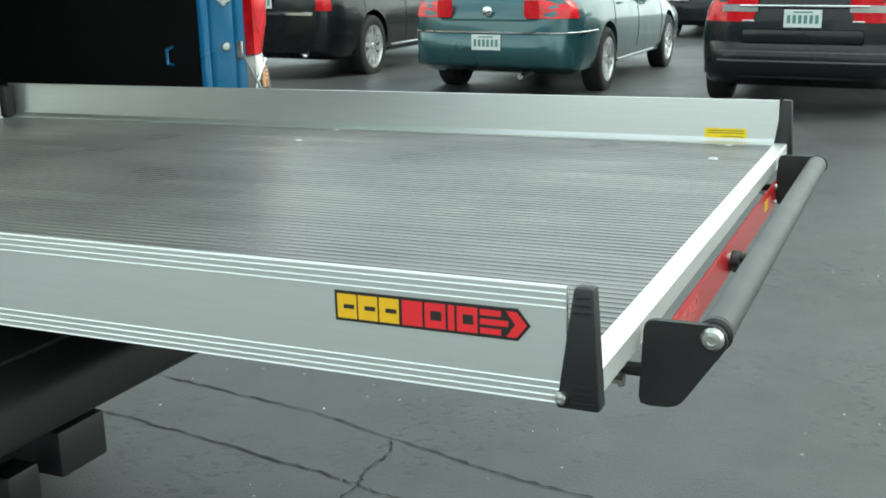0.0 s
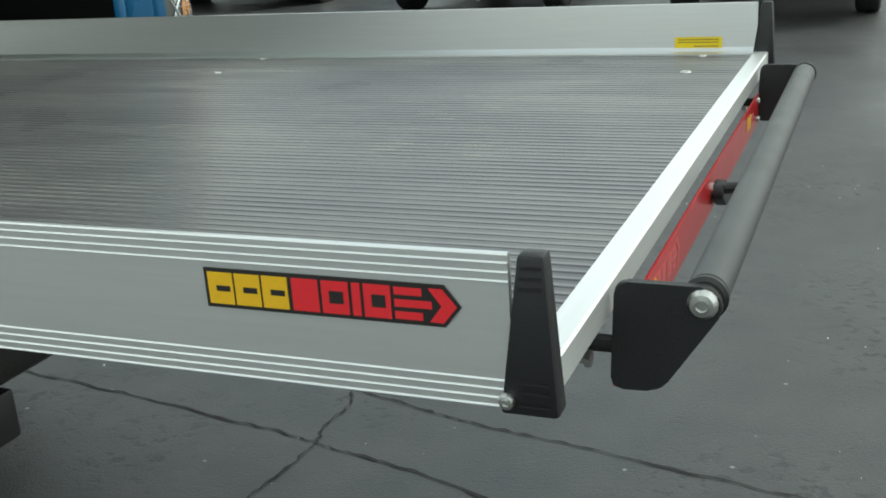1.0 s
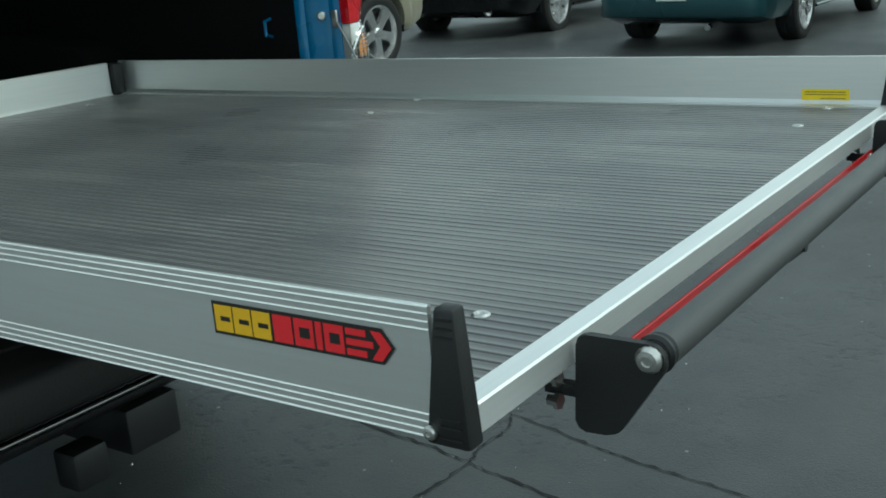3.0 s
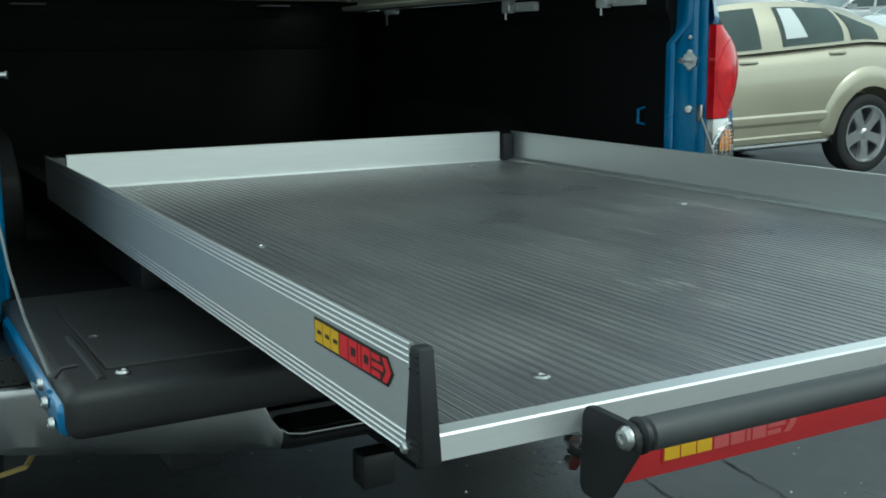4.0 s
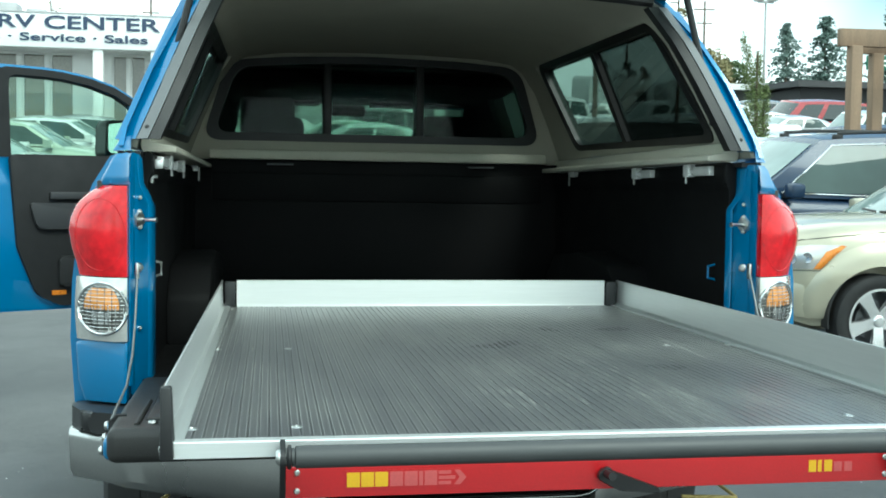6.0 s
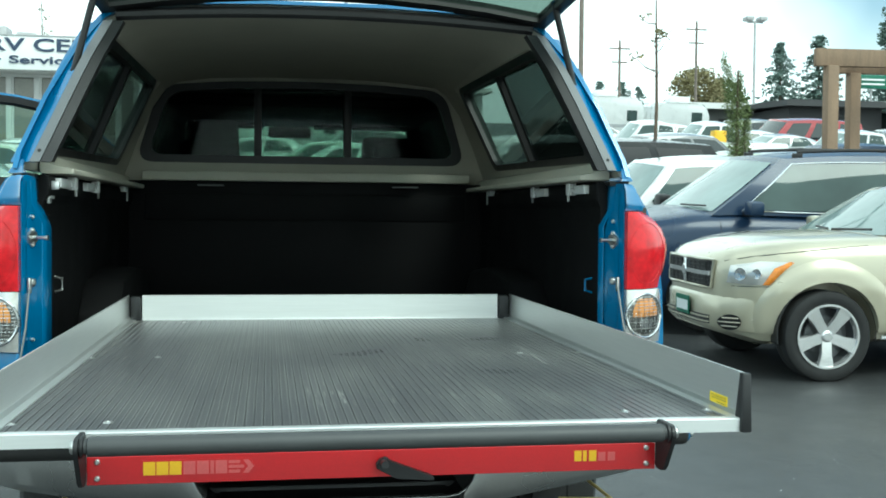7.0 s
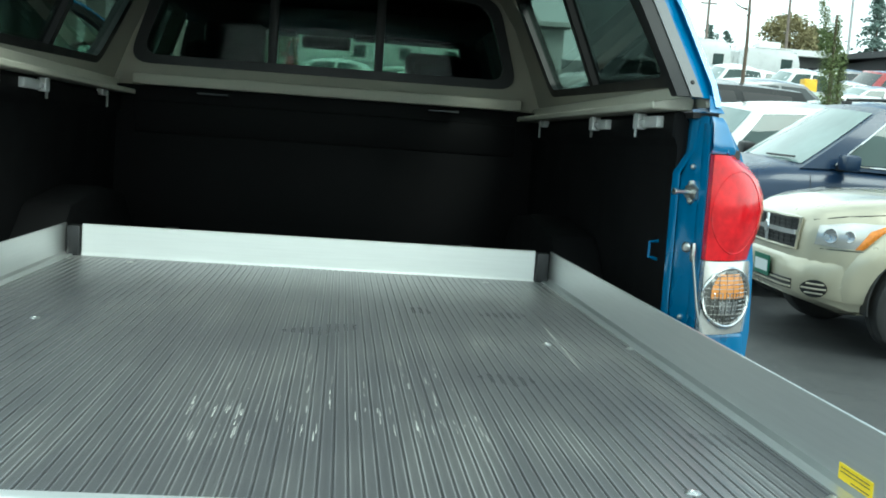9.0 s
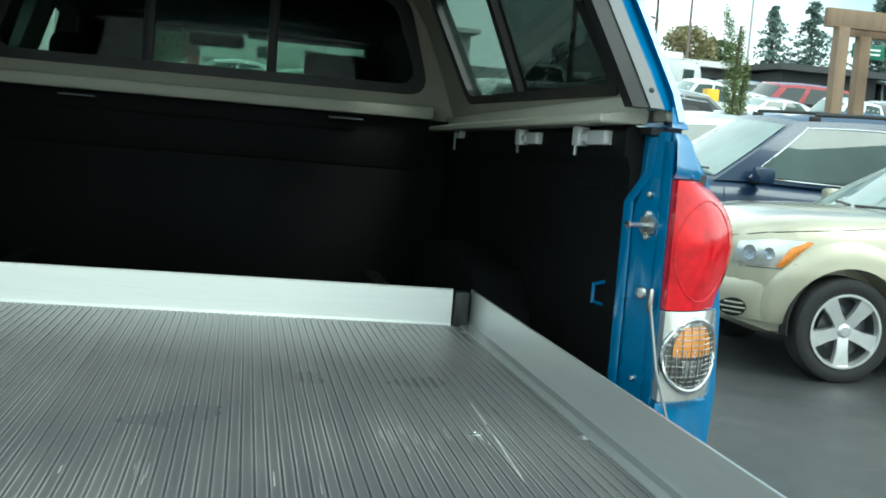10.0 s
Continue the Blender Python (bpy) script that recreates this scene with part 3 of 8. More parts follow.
def build_slide():
    s = root("cargo_slide", (0, 0.85, DECK - 0.12), "pulled-out cargo slide with black ribbed deck and aluminium rails", "cargo slide")
    # ribbed deck
    pitch, n = 0.0147, 79
    prof = []
    x0 = -pitch * n / 2
    for k in range(n):
        x = x0 + k * pitch
        prof += [(x, 0.9807), (x + 0.0020, 0.9807), (x + 0.0027, 0.9830), (x + 0.0034, 0.9834), (x + 0.0044, 0.9831), (x + 0.0128, 0.9831), (x + 0.0138, 0.9834), (x + 0.0144, 0.9830)]
    prof += [(-x0, 0.9807), (-x0, 0.968), (x0, 0.968)]
    deck = part("deck", prism(prof, "y", 0.002, 1.738), M_deck, s, "black ribbed polymer deck with pale rub marks", 50)
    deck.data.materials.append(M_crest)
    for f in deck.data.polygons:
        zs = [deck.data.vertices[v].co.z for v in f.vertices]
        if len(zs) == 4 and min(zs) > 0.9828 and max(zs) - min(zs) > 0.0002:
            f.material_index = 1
    for side, tag in ((-1, "left"), (1, "right")):
        part("side_rail", prism(rail_profile(side), "y", 0.0, 1.752), M_alu, s, "brushed aluminium side rail with fine raised lines", 20)
        cap = part("end_cap", solid(
            [(side * x, y, z) for x, y, z in ((0.603, -0.0215, 1.0605), (0.603, -0.006, 1.0605), (0.5885, -0.006, 1.0605), (0.5885, -0.0215, 1.0605),
                                             (0.603, -0.0270, 0.9640), (0.603, 0.0080, 0.9640), (0.585, 0.0080, 0.9640), (0.585, -0.0270, 0.9640))],
            [(0, 1, 2, 3), (7, 6, 5, 4), (0, 4, 5, 1), (1, 5, 6, 2), (2, 6, 7, 3), (3, 7, 4, 0)], 0.003), M_plastic, s, "tapered black plastic rail end cap")
        for z in (1.053, 1.047, 1.041, 0.985, 0.979, 0.971):
            f = (1.0605 - z) / 0.0965
            part("cap_line", box(side * 0.6030, side * 0.6042, -0.0195 - 0.003 * f, -0.009 + 0.012 * f - (0.006 if z < 1 else 0), z - 0.0008, z + 0.0008), M_plastic, cap)
        part("bolt", bolt_head((side * 0.603, 0.003, 0.973), (side, 0, 0), 0.0052, 0.004), M_steel, cap, "zinc-plated bolt")
        part("corner_post", box(side * 0.560, side * 0.590, 1.728, 1.760, 0.972, 1.056, 0.004), M_plastic, s, "black plastic corner post")
        # handle bracket
        poly = rounded([(-0.022, 0.9905), (-0.088, 0.9905), (-0.0955, 0.975), (-0.053, 0.9120), (-0.018, 0.9105)], 0.009, 4)
        br = part("handle_bracket", prism(poly, "x", side * 0.441, side * 0.448, 0.0012, 1), M_powder, s, "black powder-coated handle bracket")
        part("bolt", bolt_head((side * 0.448, -0.081, 0.979), (side, 0, 0), 0.0105, 0.006), M_steel, br, "bright domed bolt")
        part("tab", box(side * 0.430, side * 0.4405, -0.02, 0.012, 0.934, 0.944, 0.001), M_powder, br)
        for z in (0.949, 0.930):
            part("nut", lathe([(0, 0.011), (0.0045, 0.011), (0.0045, 0.004), (0.007, 0.004), (0.007, 0), (0, 0)], (side * 0.4435, -0.004, z), (0, 1, 0), 6), M_steel, br, "zinc-plated nut")
    part("front_rail", prism([(1.742, 0.975), (1.742, 1.0575), (1.7445, 1.0595), (1.7535, 1.0595), (1.7545, 0.975)], "x", -0.556, 0.556), M_alufront, s, "aluminium headboard rail", 20)
    part("front_lip", box(-0.556, 0.556, 1.7365, 1.7415, 0.977, 0.9865, 0.0012), M_alufront, s)
    # rear trim: an angle round the deck's edge
    part("rear_trim", prism([(0.003, 0.9866), (-0.0160, 0.9866), (-0.0177, 0.9850), (-0.0177, 0.9645), (-0.013, 0.9645), (-0.013, 0.966), (0.003, 0.966)], "x", -0.5865, 0.5865), M_trim, s, "bright aluminium rear edge trim", 20)
    # handle
    part("handle_tube", lathe([(0, 0.44), (0.0115, 0.44), (0.0115, 0.430), (0.0142, 0.428), (0.0145, 0.42), (0.0145, -0.42), (0.0142, -0.428), (0.0115, -0.430), (0.0115, -0.44), (0, -0.44)], (0, -0.081, 0.979), (1, 0, 0), 28), M_grip, s, "round black foam-covered pull handle")
    for side in (-1, 1):
        part("collar", lathe([(0, 0.006), (0.0125, 0.006), (0.0155, 0.004), (0.0155, 0.001), (0.013, 0.0), (0, 0)], (side * 0.4335, -0.081, 0.979), (side, 0, 0), 24), M_plastic, s, "black handle collar")
    plate = part("front_plate", prism([(-0.0210, 0.9085), (-0.0180, 0.9085), (-0.0180, 0.9505), (-0.0210, 0.9505)], "x", -0.440, 0.440, 0.0006, 1), M_redplate, s, "glossy red painted front plate")
    for side in (-1, 1):
        for z in (0.943, 0.918):
            part("rivet", bolt_head((side * 0.425, -0.0212, z), (0, -1, 0), 0.0045, 0.003), M_steel, plate, "small steel rivet")
    lg = logo(plate, lambda u, v, d: (-0.361 + u, -0.0212 - d, 0.9190 + v), 0.168, 0.0250, True)
    for k, a in enumerate((0.306, 0.320, 0.330)):
        part("badge_block", box(a, a + (0.0115, 0.006, 0.012)[k], -0.0217, -0.0211, 0.924, 0.941), M_yellow, plate, "plain yellow block of a badge", 0)
    for a in (0.345, 0.361):
        part("badge_block", box(a, a + 0.012, -0.0217, -0.0211, 0.924, 0.938), M_redfaded, plate, "faded red block of a badge", 0)
    lev = part("latch_lever", prism(rounded([(-0.010, 0.936), (0.004, 0.943), (0.010, 0.936), (0.078, 0.910), (0.080, 0.903), (0.02, 0.908), (-0.012, 0.925)], 0.006, 3), "y", -0.0345, -0.0235, 0.0015, 1), M_plastic, s, "black latch release lever")
    part("pivot", lathe([(0, 0.012), (0.006, 0.012), (0.007, 0), (0, 0)], (0, -0.0235, 0.932), (0, 1, 0), 14), M_steel, lev)
    part("latch_rod", tube([(0.0, -0.021, 0.932), (0.0, -0.060, 0.936)], 0.006, 10), M_plastic, lev)
    # decals
    logo(s, lambda u, v, d: (-0.6004 - d, 0.196 - u, 1.0135 + v), 0.168, 0.0255)
    lab = part("warning_label", box(0.5934, 0.5952, 0.052, 0.124, 0.9850, 1.0085), M_label, s, "yellow warning label", 0)
    for z in (1.0045, 1.0005, 0.9945, 0.9890):
        part("label_line", box(0.5930, 0.5935, 0.057, 0.119 - 0.024 * (z < 1.0 and z > 0.99), z - 0.0005, z + 0.0005), M_bark, lab, "dark line of unreadable print", 0)
    for y in (0.078, 0.857, 1.655):
        for x in (-0.569, -0.423, 0.423, 0.569):
            part("deck_bolt", bolt_head((x, y, 0.9825), (0, 0, 1), 0.0085, 0.0028), M_steel, s, "flat steel deck bolt")
    # rub marks worn pale on the ribs: clusters of short slivers, two long scratches, a bright chip
    rng = random.Random(11)
    for cx, cy, n_, sx, sy in ((-0.058, 0.30, 26, 0.030, 0.05), (-0.050, 0.20, 8, 0.02, 0.03), (0.03, 0.25, 6, 0.025, 0.03), (0.175, 0.30, 22, 0.045, 0.08), (0.07, 0.44, 14, 0.04, 0.07), (0.20, 0.52, 10, 0.04, 0.07), (0.33, 0.80, 12, 0.02, 0.03), (0.435, 0.83, 8, 0.02, 0.02), (-0.50, 0.85, 6, 0.015, 0.06), (0.01, 0.66, 5, 0.03, 0.05)):
        for _ in range(n_):
            k = round((cx + rng.gauss(0, sx) - x0 - 0.0088) / pitch)
            x, y, ln = x0 + k * pitch + 0.0088 + rng.uniform(-0.003, 0.003), cy + rng.gauss(0, sy * 0.7), rng.uniform(0.010, 0.050)
            w_ = rng.uniform(0.0003, 0.0009)
            part("scuff", solid([(x - w_, y, 0.98320), (x + w_, y, 0.98320), (x + w_ * 0.6, y + ln, 0.98320), (x - w_ * 0.6, y + ln, 0.98320), (x, y + ln * 0.1, 0.9834), (x, y + ln * 0.9, 0.9834)], [(0, 1, 4), (1, 2, 5, 4), (2, 3, 5), (3, 0, 4, 5)]), M_scuff, s, "pale scuff worn on a rib", 0)
    for (ax_, ay_), (bx_, by_) in (((0.452, 1.03), (0.449, 0.91)), ((0.447, 0.86), (0.437, 0.66)), ((-0.043, 0.437), (-0.043, 0.431))):
        part("scratch", solid([(ax_ - 0.0012, ay_, 0.98320), (ax_ + 0.0012, ay_, 0.98320), (bx_ + 0.0009, by_, 0.98320), (bx_ - 0.0009, by_, 0.98320), ((ax_ + bx_) / 2, (ay_ + by_) / 2, 0.9836)], [(0, 1, 4), (1, 2, 4), (2, 3, 4), (3, 0, 4)]), M_scuff, s, "long pale scratch across the deck", 0)
    # sliding frame below the deck, and the base rails in the bed
    for side in (-1, 1):
        part("slide_channel", prism([(side * 0.46, 0.925), (side * 0.50, 0.925), (side * 0.50, 0.966), (side * 0.46, 0.966)], "y", 0.70, 1.73, 0.002, 1), M_powder, s)
        part("base_rail", box(side * 0.50, side * 0.545, 1.15, 2.95, 0.862, 0.955, 0.003), M_powder, s)
    for y in (1.3, 2.1, 2.9):
        part("base_cross", box(-0.50, 0.50, y - 0.03, y + 0.03, 0.862, 0.895, 0.003), M_powder, s)


build_slide()


# ---- pickup truck ----
REAR, BEDTOP = 1.195, 1.412


def spread(sign, pts):
    return [(sign * p[0], *p[1:]) for p in pts]


def wheel(parent, c, r, width, rim_r, spokes, side, local=False, detail=True, hub=0.045):
    """Tyre, rim and spokes; the outer face looks along side * y (local) or side * x."""
    ax = (0, side, 0) if local else (side, 0, 0)
    w = width / 2
    tyre = part("wheel", lathe([(rim_r, -w * 0.9), (r * 0.9, -w), (r * 0.975, -w * 0.86), (r, -w * 0.6), (r, -w * 0.1), (r * 0.993, -w * 0.08), (r * 0.993, w * 0.08), (r, w * 0.1), (r, w * 0.6), (r * 0.975, w * 0.86), (r * 0.9, w), (rim_r * 1.06, w * 0.92), (rim_r, w * 0.8), (rim_r, -w * 0.9)], c, ax, 36 if detail else 20), M_rubber, parent, "black tyre", 40, local)
    part("barrel", lathe([(rim_r * 1.02, w * 0.86), (rim_r * 1.02, w * 0.98), (rim_r * 0.95, w * 0.98), (rim_r * 0.9, w * 0.6), (rim_r * 0.86, -w * 0.3), (0, -w * 0.35)][:4 if detail else None], c, ax, 32 if detail else 16), M_rim if detail else M_silver, tyre, "alloy rim", 40, local)
    if detail:
        part("barrel", lathe([(rim_r * 0.9, w * 0.6), (rim_r * 0.86, -w * 0.3), (0, -w * 0.35)], c, ax, 32), M_grey, tyre, "dull rim barrel", 40, local)
    bms = []
    A = Vector(ax)
    u = A.orthogonal().normalized()
    broad = local and detail and spokes == 5
    if broad:
        u = Vector((0.05, 0, -1)).normalized()
    v = A.cross(u)
    C = Vector(c)
    for k in range(spokes):
        t = 2 * math.pi * k / spokes + (0.0 if broad else 0.3)
        d, e = math.cos(t) * u + math.sin(t) * v, -math.sin(t) * u + math.cos(t) * v
        a, b = rim_r * 0.12, rim_r * 0.97
        wa, wb = rim_r * 0.105, rim_r * (0.17 if spokes <= 6 else 0.11)
        if broad:
            wa, wb = rim_r * 0.155, rim_r * 0.235
        vs = []
        for rr, ww, hh in ((a, wa, 0.72), (rim_r * 0.55, wa * 1.05, 0.84), (b, wb, 0.88)):
            for q, dep in ((-1, 0.0), (1, 0.0), (1, -0.30), (-1, -0.30)):
                vs.append(C + d * rr + e * ww * q * (1.0 if dep == 0 else 1.15) + A * (w * (hh + dep)))
        fs = [(0, 3, 2, 1), (8, 9, 10, 11)]
        for s in (0, 4):
            fs += [(s + k2, s + (k2 + 1) % 4, s + 4 + (k2 + 1) % 4, s + 4 + k2) for k2 in range(4)]
        bms.append(solid(vs, fs))
    bms.append(lathe([(0, w * 0.86), (hub * 0.7, w * 0.86), (hub, w * 0.78), (hub * 1.25, w * 0.3), (0, w * 0.3)], c, ax, 16))
    part("spokes", join(*bms), M_rim if detail else M_silver, tyre, "bright alloy spokes", 25, local)
    if detail:
        part("brake_disc", lathe([(0, w * 0.1), (rim_r * 0.62, w * 0.1), (rim_r * 0.62, w * 0.02), (0, w * 0.02)], c, ax, 24), M_grey, tyre, "grey brake disc", 30, local)
    return tyre


def wrapped(bm):
    """Bends a rear corner forward towards the outside of the body."""
    for v in bm.verts:
        v.co.y += 0.085 * max(0.0, (abs(v.co.x) - 0.80) / 0.13) ** 1.5
    return bm


def cap_face(s, a, b):
    """The rounded corner above the lamp: across the back, then forward along the side."""
    z = 1.330 + 0.074 * b
    out = 0.866 - 0.040 * b
    roll = lambda x: REAR - 0.034 + 0.062 * max(0.0, (x - 0.789) / 0.075) ** 0.75
    if a <= 0.65:
        x = 0.789 + (out - 0.789) * a / 0.65
        y = roll(x) + 0.014 * b
    else:
        q = (a - 0.65) / 0.35
        x, y = out + 0.010 * math.sin(q * 1.57), roll(out) + 0.014 * b + 0.08 * q
    fold = 0.004 * max(0.0, 1 - min(b, 1 - b) * 14)
    return (s * (x - fold), y + fold, z)


def slanted(bm):
    """Turns the jamb beside the tailgate inward."""
    for v in bm.verts:
        v.co.y += 1.9 * max(0.0, 0.790 - abs(v.co.x))
    return bm


def build_truck():
    t = root("pickup_truck", (0, 3.6, 0), "bright blue pickup truck with lowered tailgate and open driver's door", "pickup truck")
    cyl = lambda x, y, z, r, l: lathe([(0, l), (r, l), (r, -l), (0, -l)], (x, y, z), (1, 0, 0), 40)
    for s in (-1, 1):
        # bedside: outer skin with its wheel arch
        outer = spread(s, [(0.785, BEDTOP), (0.80, BEDTOP + 0.004), (0.845, BEDTOP - 0.012), (0.888, 1.33), (0.918, 1.24), (0.935, 1.10), (0.940, 0.96), (0.930, 0.80), (0.905, 0.66), (0.86, 0.64), (0.81, 0.66), (0.785, 0.80)])
        me = carve(prism(outer, "y", REAR + 0.075, 3.22, 0), [cyl(s * 0.95, 2.32, 0.42, 0.47, 0.16)])
        bed = link("bed_side", me, M_blue, t, "blue bed side panel", 25)
        part("wheel_flare", join(*[tube([(s * (0.908 + 0.012 * math.sin(k / 20 * math.pi)), 2.32 + 0.475 * math.cos(math.pi * k / 20), 0.42 + 0.475 * math.sin(math.pi * k / 20)) for k in range(3, 18)], 0.018, 8)]), M_blue, bed)
        well = lathe([(0.47, -0.10), (0.475, -0.10), (0.475, 0.08), (0.47, 0.08)], (s * 0.83, 2.32, 0.42), (1, 0, 0), 32)
        bmesh.ops.bisect_plane(well, geom=well.verts[:] + well.edges[:] + well.faces[:], plane_co=(0, 0, 0.62), plane_no=(0, 0, 1), clear_inner=True)
        part("wheel_well_liner", well, M_plastic, bed)
        # rear corner: post that holds the lamp, and the jamb beside the tailgate
        post = spread(s, [(0.793, 0.810), (0.900, 0.810), (0.918, 0.86), (0.925, 0.95), (0.905, 0.9585), (0.79, 0.9585)])
        cp = part("corner_panel", wrapped(prism(post, "y", REAR - 0.030, REAR + 0.09, 0.008)), M_blue, t, "blue corner panel below the tail lamp")
        cap = spread(s, [(0.792, 1.330), (0.842, 1.330), (0.812, BEDTOP - 0.008), (0.795, BEDTOP - 0.004)])
        cc = part("corner_cap", join(prism(cap, "y", REAR + 0.012, REAR + 0.10, 0.004), grid_mesh(lambda a, b, s=s: cap_face(s, a, b), 24, 6)), M_blue, t, "blue corner cap above the tail lamp", 50)
        core = spread(s, [(0.790, 0.93), (0.87, 0.93), (0.87, 1.34), (0.790, 1.34)])
        lb = part("lamp_bay", prism(core, "y", REAR + 0.030, REAR + 0.09, 0.003), M_plastic, t)
        rim_x = 0.744 if s < 0 else 0.757
        jamb = spread(s, [(rim_x, 0.825), (0.789, 0.825), (0.789, BEDTOP - 0.004), (0.770, BEDTOP - 0.008), (0.768, 1.335), (0.764, 1.312), (rim_x + 0.004, 1.290), (rim_x, 1.27)])
        jb = part("tailgate_jamb", slanted(prism(jamb, "y", REAR - 0.004, REAR + 0.055, 0.006)), M_blue, t, "blue painted jamb beside the tailgate")
        part("jamb_ridge", slanted(tube([(s * 0.786, REAR - 0.008, 0.85), (s * 0.786, REAR - 0.008, 1.39)], 0.006, 8)), M_blue, jb)
        part("jamb_ridge", slanted(tube([(s * 0.750, REAR - 0.003, 0.85), (s * 0.750, REAR - 0.003, 1.285), (s * 0.768, REAR - 0.003, 1.335), (s * 0.771, REAR - 0.003, 1.395)], 0.005, 8)), M_blue, jb)
        # striker, cable anchor, bolts
        nrm = Vector((-s * 0.88, -0.47, 0))
        at0 = Vector((s * 0.773, REAR + 0.028, 1.247))
        st = part("striker", join(lathe([(0, 0.006), (0.019, 0.006), (0.021, 0), (0, 0)], at0, nrm, 6), lathe([(0, 0.045), (0.0045, 0.045), (0.0045, 0), (0, 0)], at0, (-s * 0.95, -0.3, 0), 10)), M_steel, jb, "zinc-plated tailgate striker")
        part("latch_pin", lathe([(0, 0.004), (0.007, 0.003), (0.007, 0), (0, 0)], at0 + Vector((-s * 0.95, -0.3, 0)) * 0.043, (-s * 0.95, -0.3, 0), 10), M_steel, st)
        for z, r in ((1.300, 0.006), (1.230, 0.008), (1.265, 0.008), (1.132, 0.011), (0.985, 0.006)):
            part("bolt", bolt_head((s * 0.7715, REAR + 0.029, z), (-s * 0.8, -0.6, 0), r, 0.006), M_steel, jb, "zinc-plated bolt")
        cb = part("cable", tube([(s * 0.774, REAR + 0.010, 1.130), (s * 0.771, 1.14, 1.02), (s * 0.768, 1.06, 0.945), (s * 0.766, 0.94, 0.895), (s * 0.768, 0.72, 0.866)], 0.0026, 8), M_cablegrey, t, "steel tailgate support cable")
        ce = part("cable_end", box(s * 0.770, s * 0.778, REAR + 0.000, REAR + 0.016, 1.105, 1.145, 0.003), M_steel, t)
        # tail lamp
        L = part("tail_lamp", lamp_shell(s, 1.113, 1.3275, True), M_redlens, t, "red tail lamp lens", 60)
        ring = [(0.858 + 0.061 * math.cos(a), 1.212 + 0.085 * math.sin(a)) for a in [k * math.pi / 16 for k in range(32)]]
        part("lens_rim", tube([(s * x, lens_y(x, z, 1.113, 1.3275, True) - 0.0002, z) for x, z in ring], 0.0012, 6, True), M_redlens, L)
        C = part("reverse_lamp", lamp_shell(s, 0.960, 1.111, False), M_clear, t, "clear reversing and turn lamp", 60)
        cx, cz, R = 0.853, 1.037, 0.0605
        ly = lambda x, z, d: lens_y(x, z, 0.960, 1.111, False) - d
        part("lamp_ring", tube([(s * (cx + R * math.cos(a)), ly(cx + R * math.cos(a), cz + R * math.sin(a), 0.001), cz + R * math.sin(a)) for a in [k * math.pi / 16 for k in range(32)]], 0.0045, 8, True), M_lampchrome, C, "bright lamp ring")
        def disc(z_lo, z_hi, wide, d):
            rows = []
            for i in range(9):
                dz = R * 0.96 * (z_lo + (z_hi - z_lo) * i / 8)
                hw = wide * math.sqrt(max(0.0, R * R * 0.93 - dz * dz))
                rows.append([(s * (cx + hw * q), ly(cx + hw * q, cz + dz, d), cz + dz) for q in np.linspace(-1, 1, 9)])
            return grid_mesh(lambda a, b: rows[round(a * 8)][round(b * 8)], 8, 8)
        part("turn_bowl", disc(-0.98, 0.98, 1.0, 0.0006), M_lampgrey, C, "grey lamp reflector", 60)
        part("turn_lens", disc(-0.02, 0.84, 0.76, 0.0014), M_turnamber, C, "amber turn signal bulb cover", 60)
        part("bulb_window", disc(-0.62, -0.12, 0.42, 0.0014), M_lampchrome, C, "bright reversing bulb reflector", 60)
        for k in range(-6, 7):
            dz = k * 0.0088 + 0.001
            hw = math.sqrt(max(0.0, R * R * 0.90 - dz * dz))
            part("lens_flute", tube([(s * (cx + hw * q), ly(cx + hw * q, cz + dz, 0.0020), cz + dz) for q in (-1, -0.5, 0, 0.5, 1)], 0.0009, 5), M_lampchrome if k % 2 else M_clear, C)
        for k in range(-6, 7):
            dx = k * 0.0088
            hh = math.sqrt(max(0.0, R * R * 0.88 - dx * dx))
            part("lens_flute", tube([(s * (cx + dx), ly(cx + dx, cz - hh * q, 0.0022), cz - hh * q) for q in ((-0.9, 0, 0.5, 1) if k % 2 else (-0.2, 0.3, 0.6, 1))], 0.0010, 5), M_lampgrey if k % 2 else M_lampchrome, C)
        if s > 0:
            for ob in (cp, cc, lb, jb, L, C):
                ob.location += Vector((0.012, 0.035, 0))
            for ob in (cb, ce):
                ob.location += Vector((0.012, 0.02, 0))
        # inside wall of the bed, tie-down, wheel housing
        part("bed_wall", prism(spread(s, [(0.768, 0.845), (0.784, 0.845), (0.784, BEDTOP - 0.02), (0.765, BEDTOP + 0.004), (0.748, BEDTOP - 0.005), (0.748, 1.36), (0.764, 1.34)]), "y", REAR + 0.11, 3.20, 0.004, 1), M_liner, t, "black sprayed bed wall")
        part("wheel_housing", prism([(1.84, 0.85), (1.86, 1.00), (1.98, 1.09), (2.32, 1.12), (2.66, 1.09), (2.78, 1.00), (2.80, 0.85)], "x", s * 0.635, s * 0.77, 0.02), M_liner, t, "black wheel housing")
        ty = 1.40 if s > 0 else 1.49
        part("tie_down", tube([(s * 0.770, ty, 1.132), (s * 0.746, ty, 1.127), (s * 0.746, ty, 1.095), (s * 0.770, ty, 1.089)], 0.0042, 8), M_blue if s > 0 else M_steel, t, "tie-down loop on the bed wall")
        part("wall_slot", box(s * 0.762, s * 0.7705, 1.40, 1.70, 1.30, 1.305), M_liner, t)
    # bed floor and front wall, ribbed
    part("bed_floor", box(-0.770, 0.770, REAR + 0.04, 3.2, 0.80, 0.858, 0.004), M_liner, t, "black bed floor")
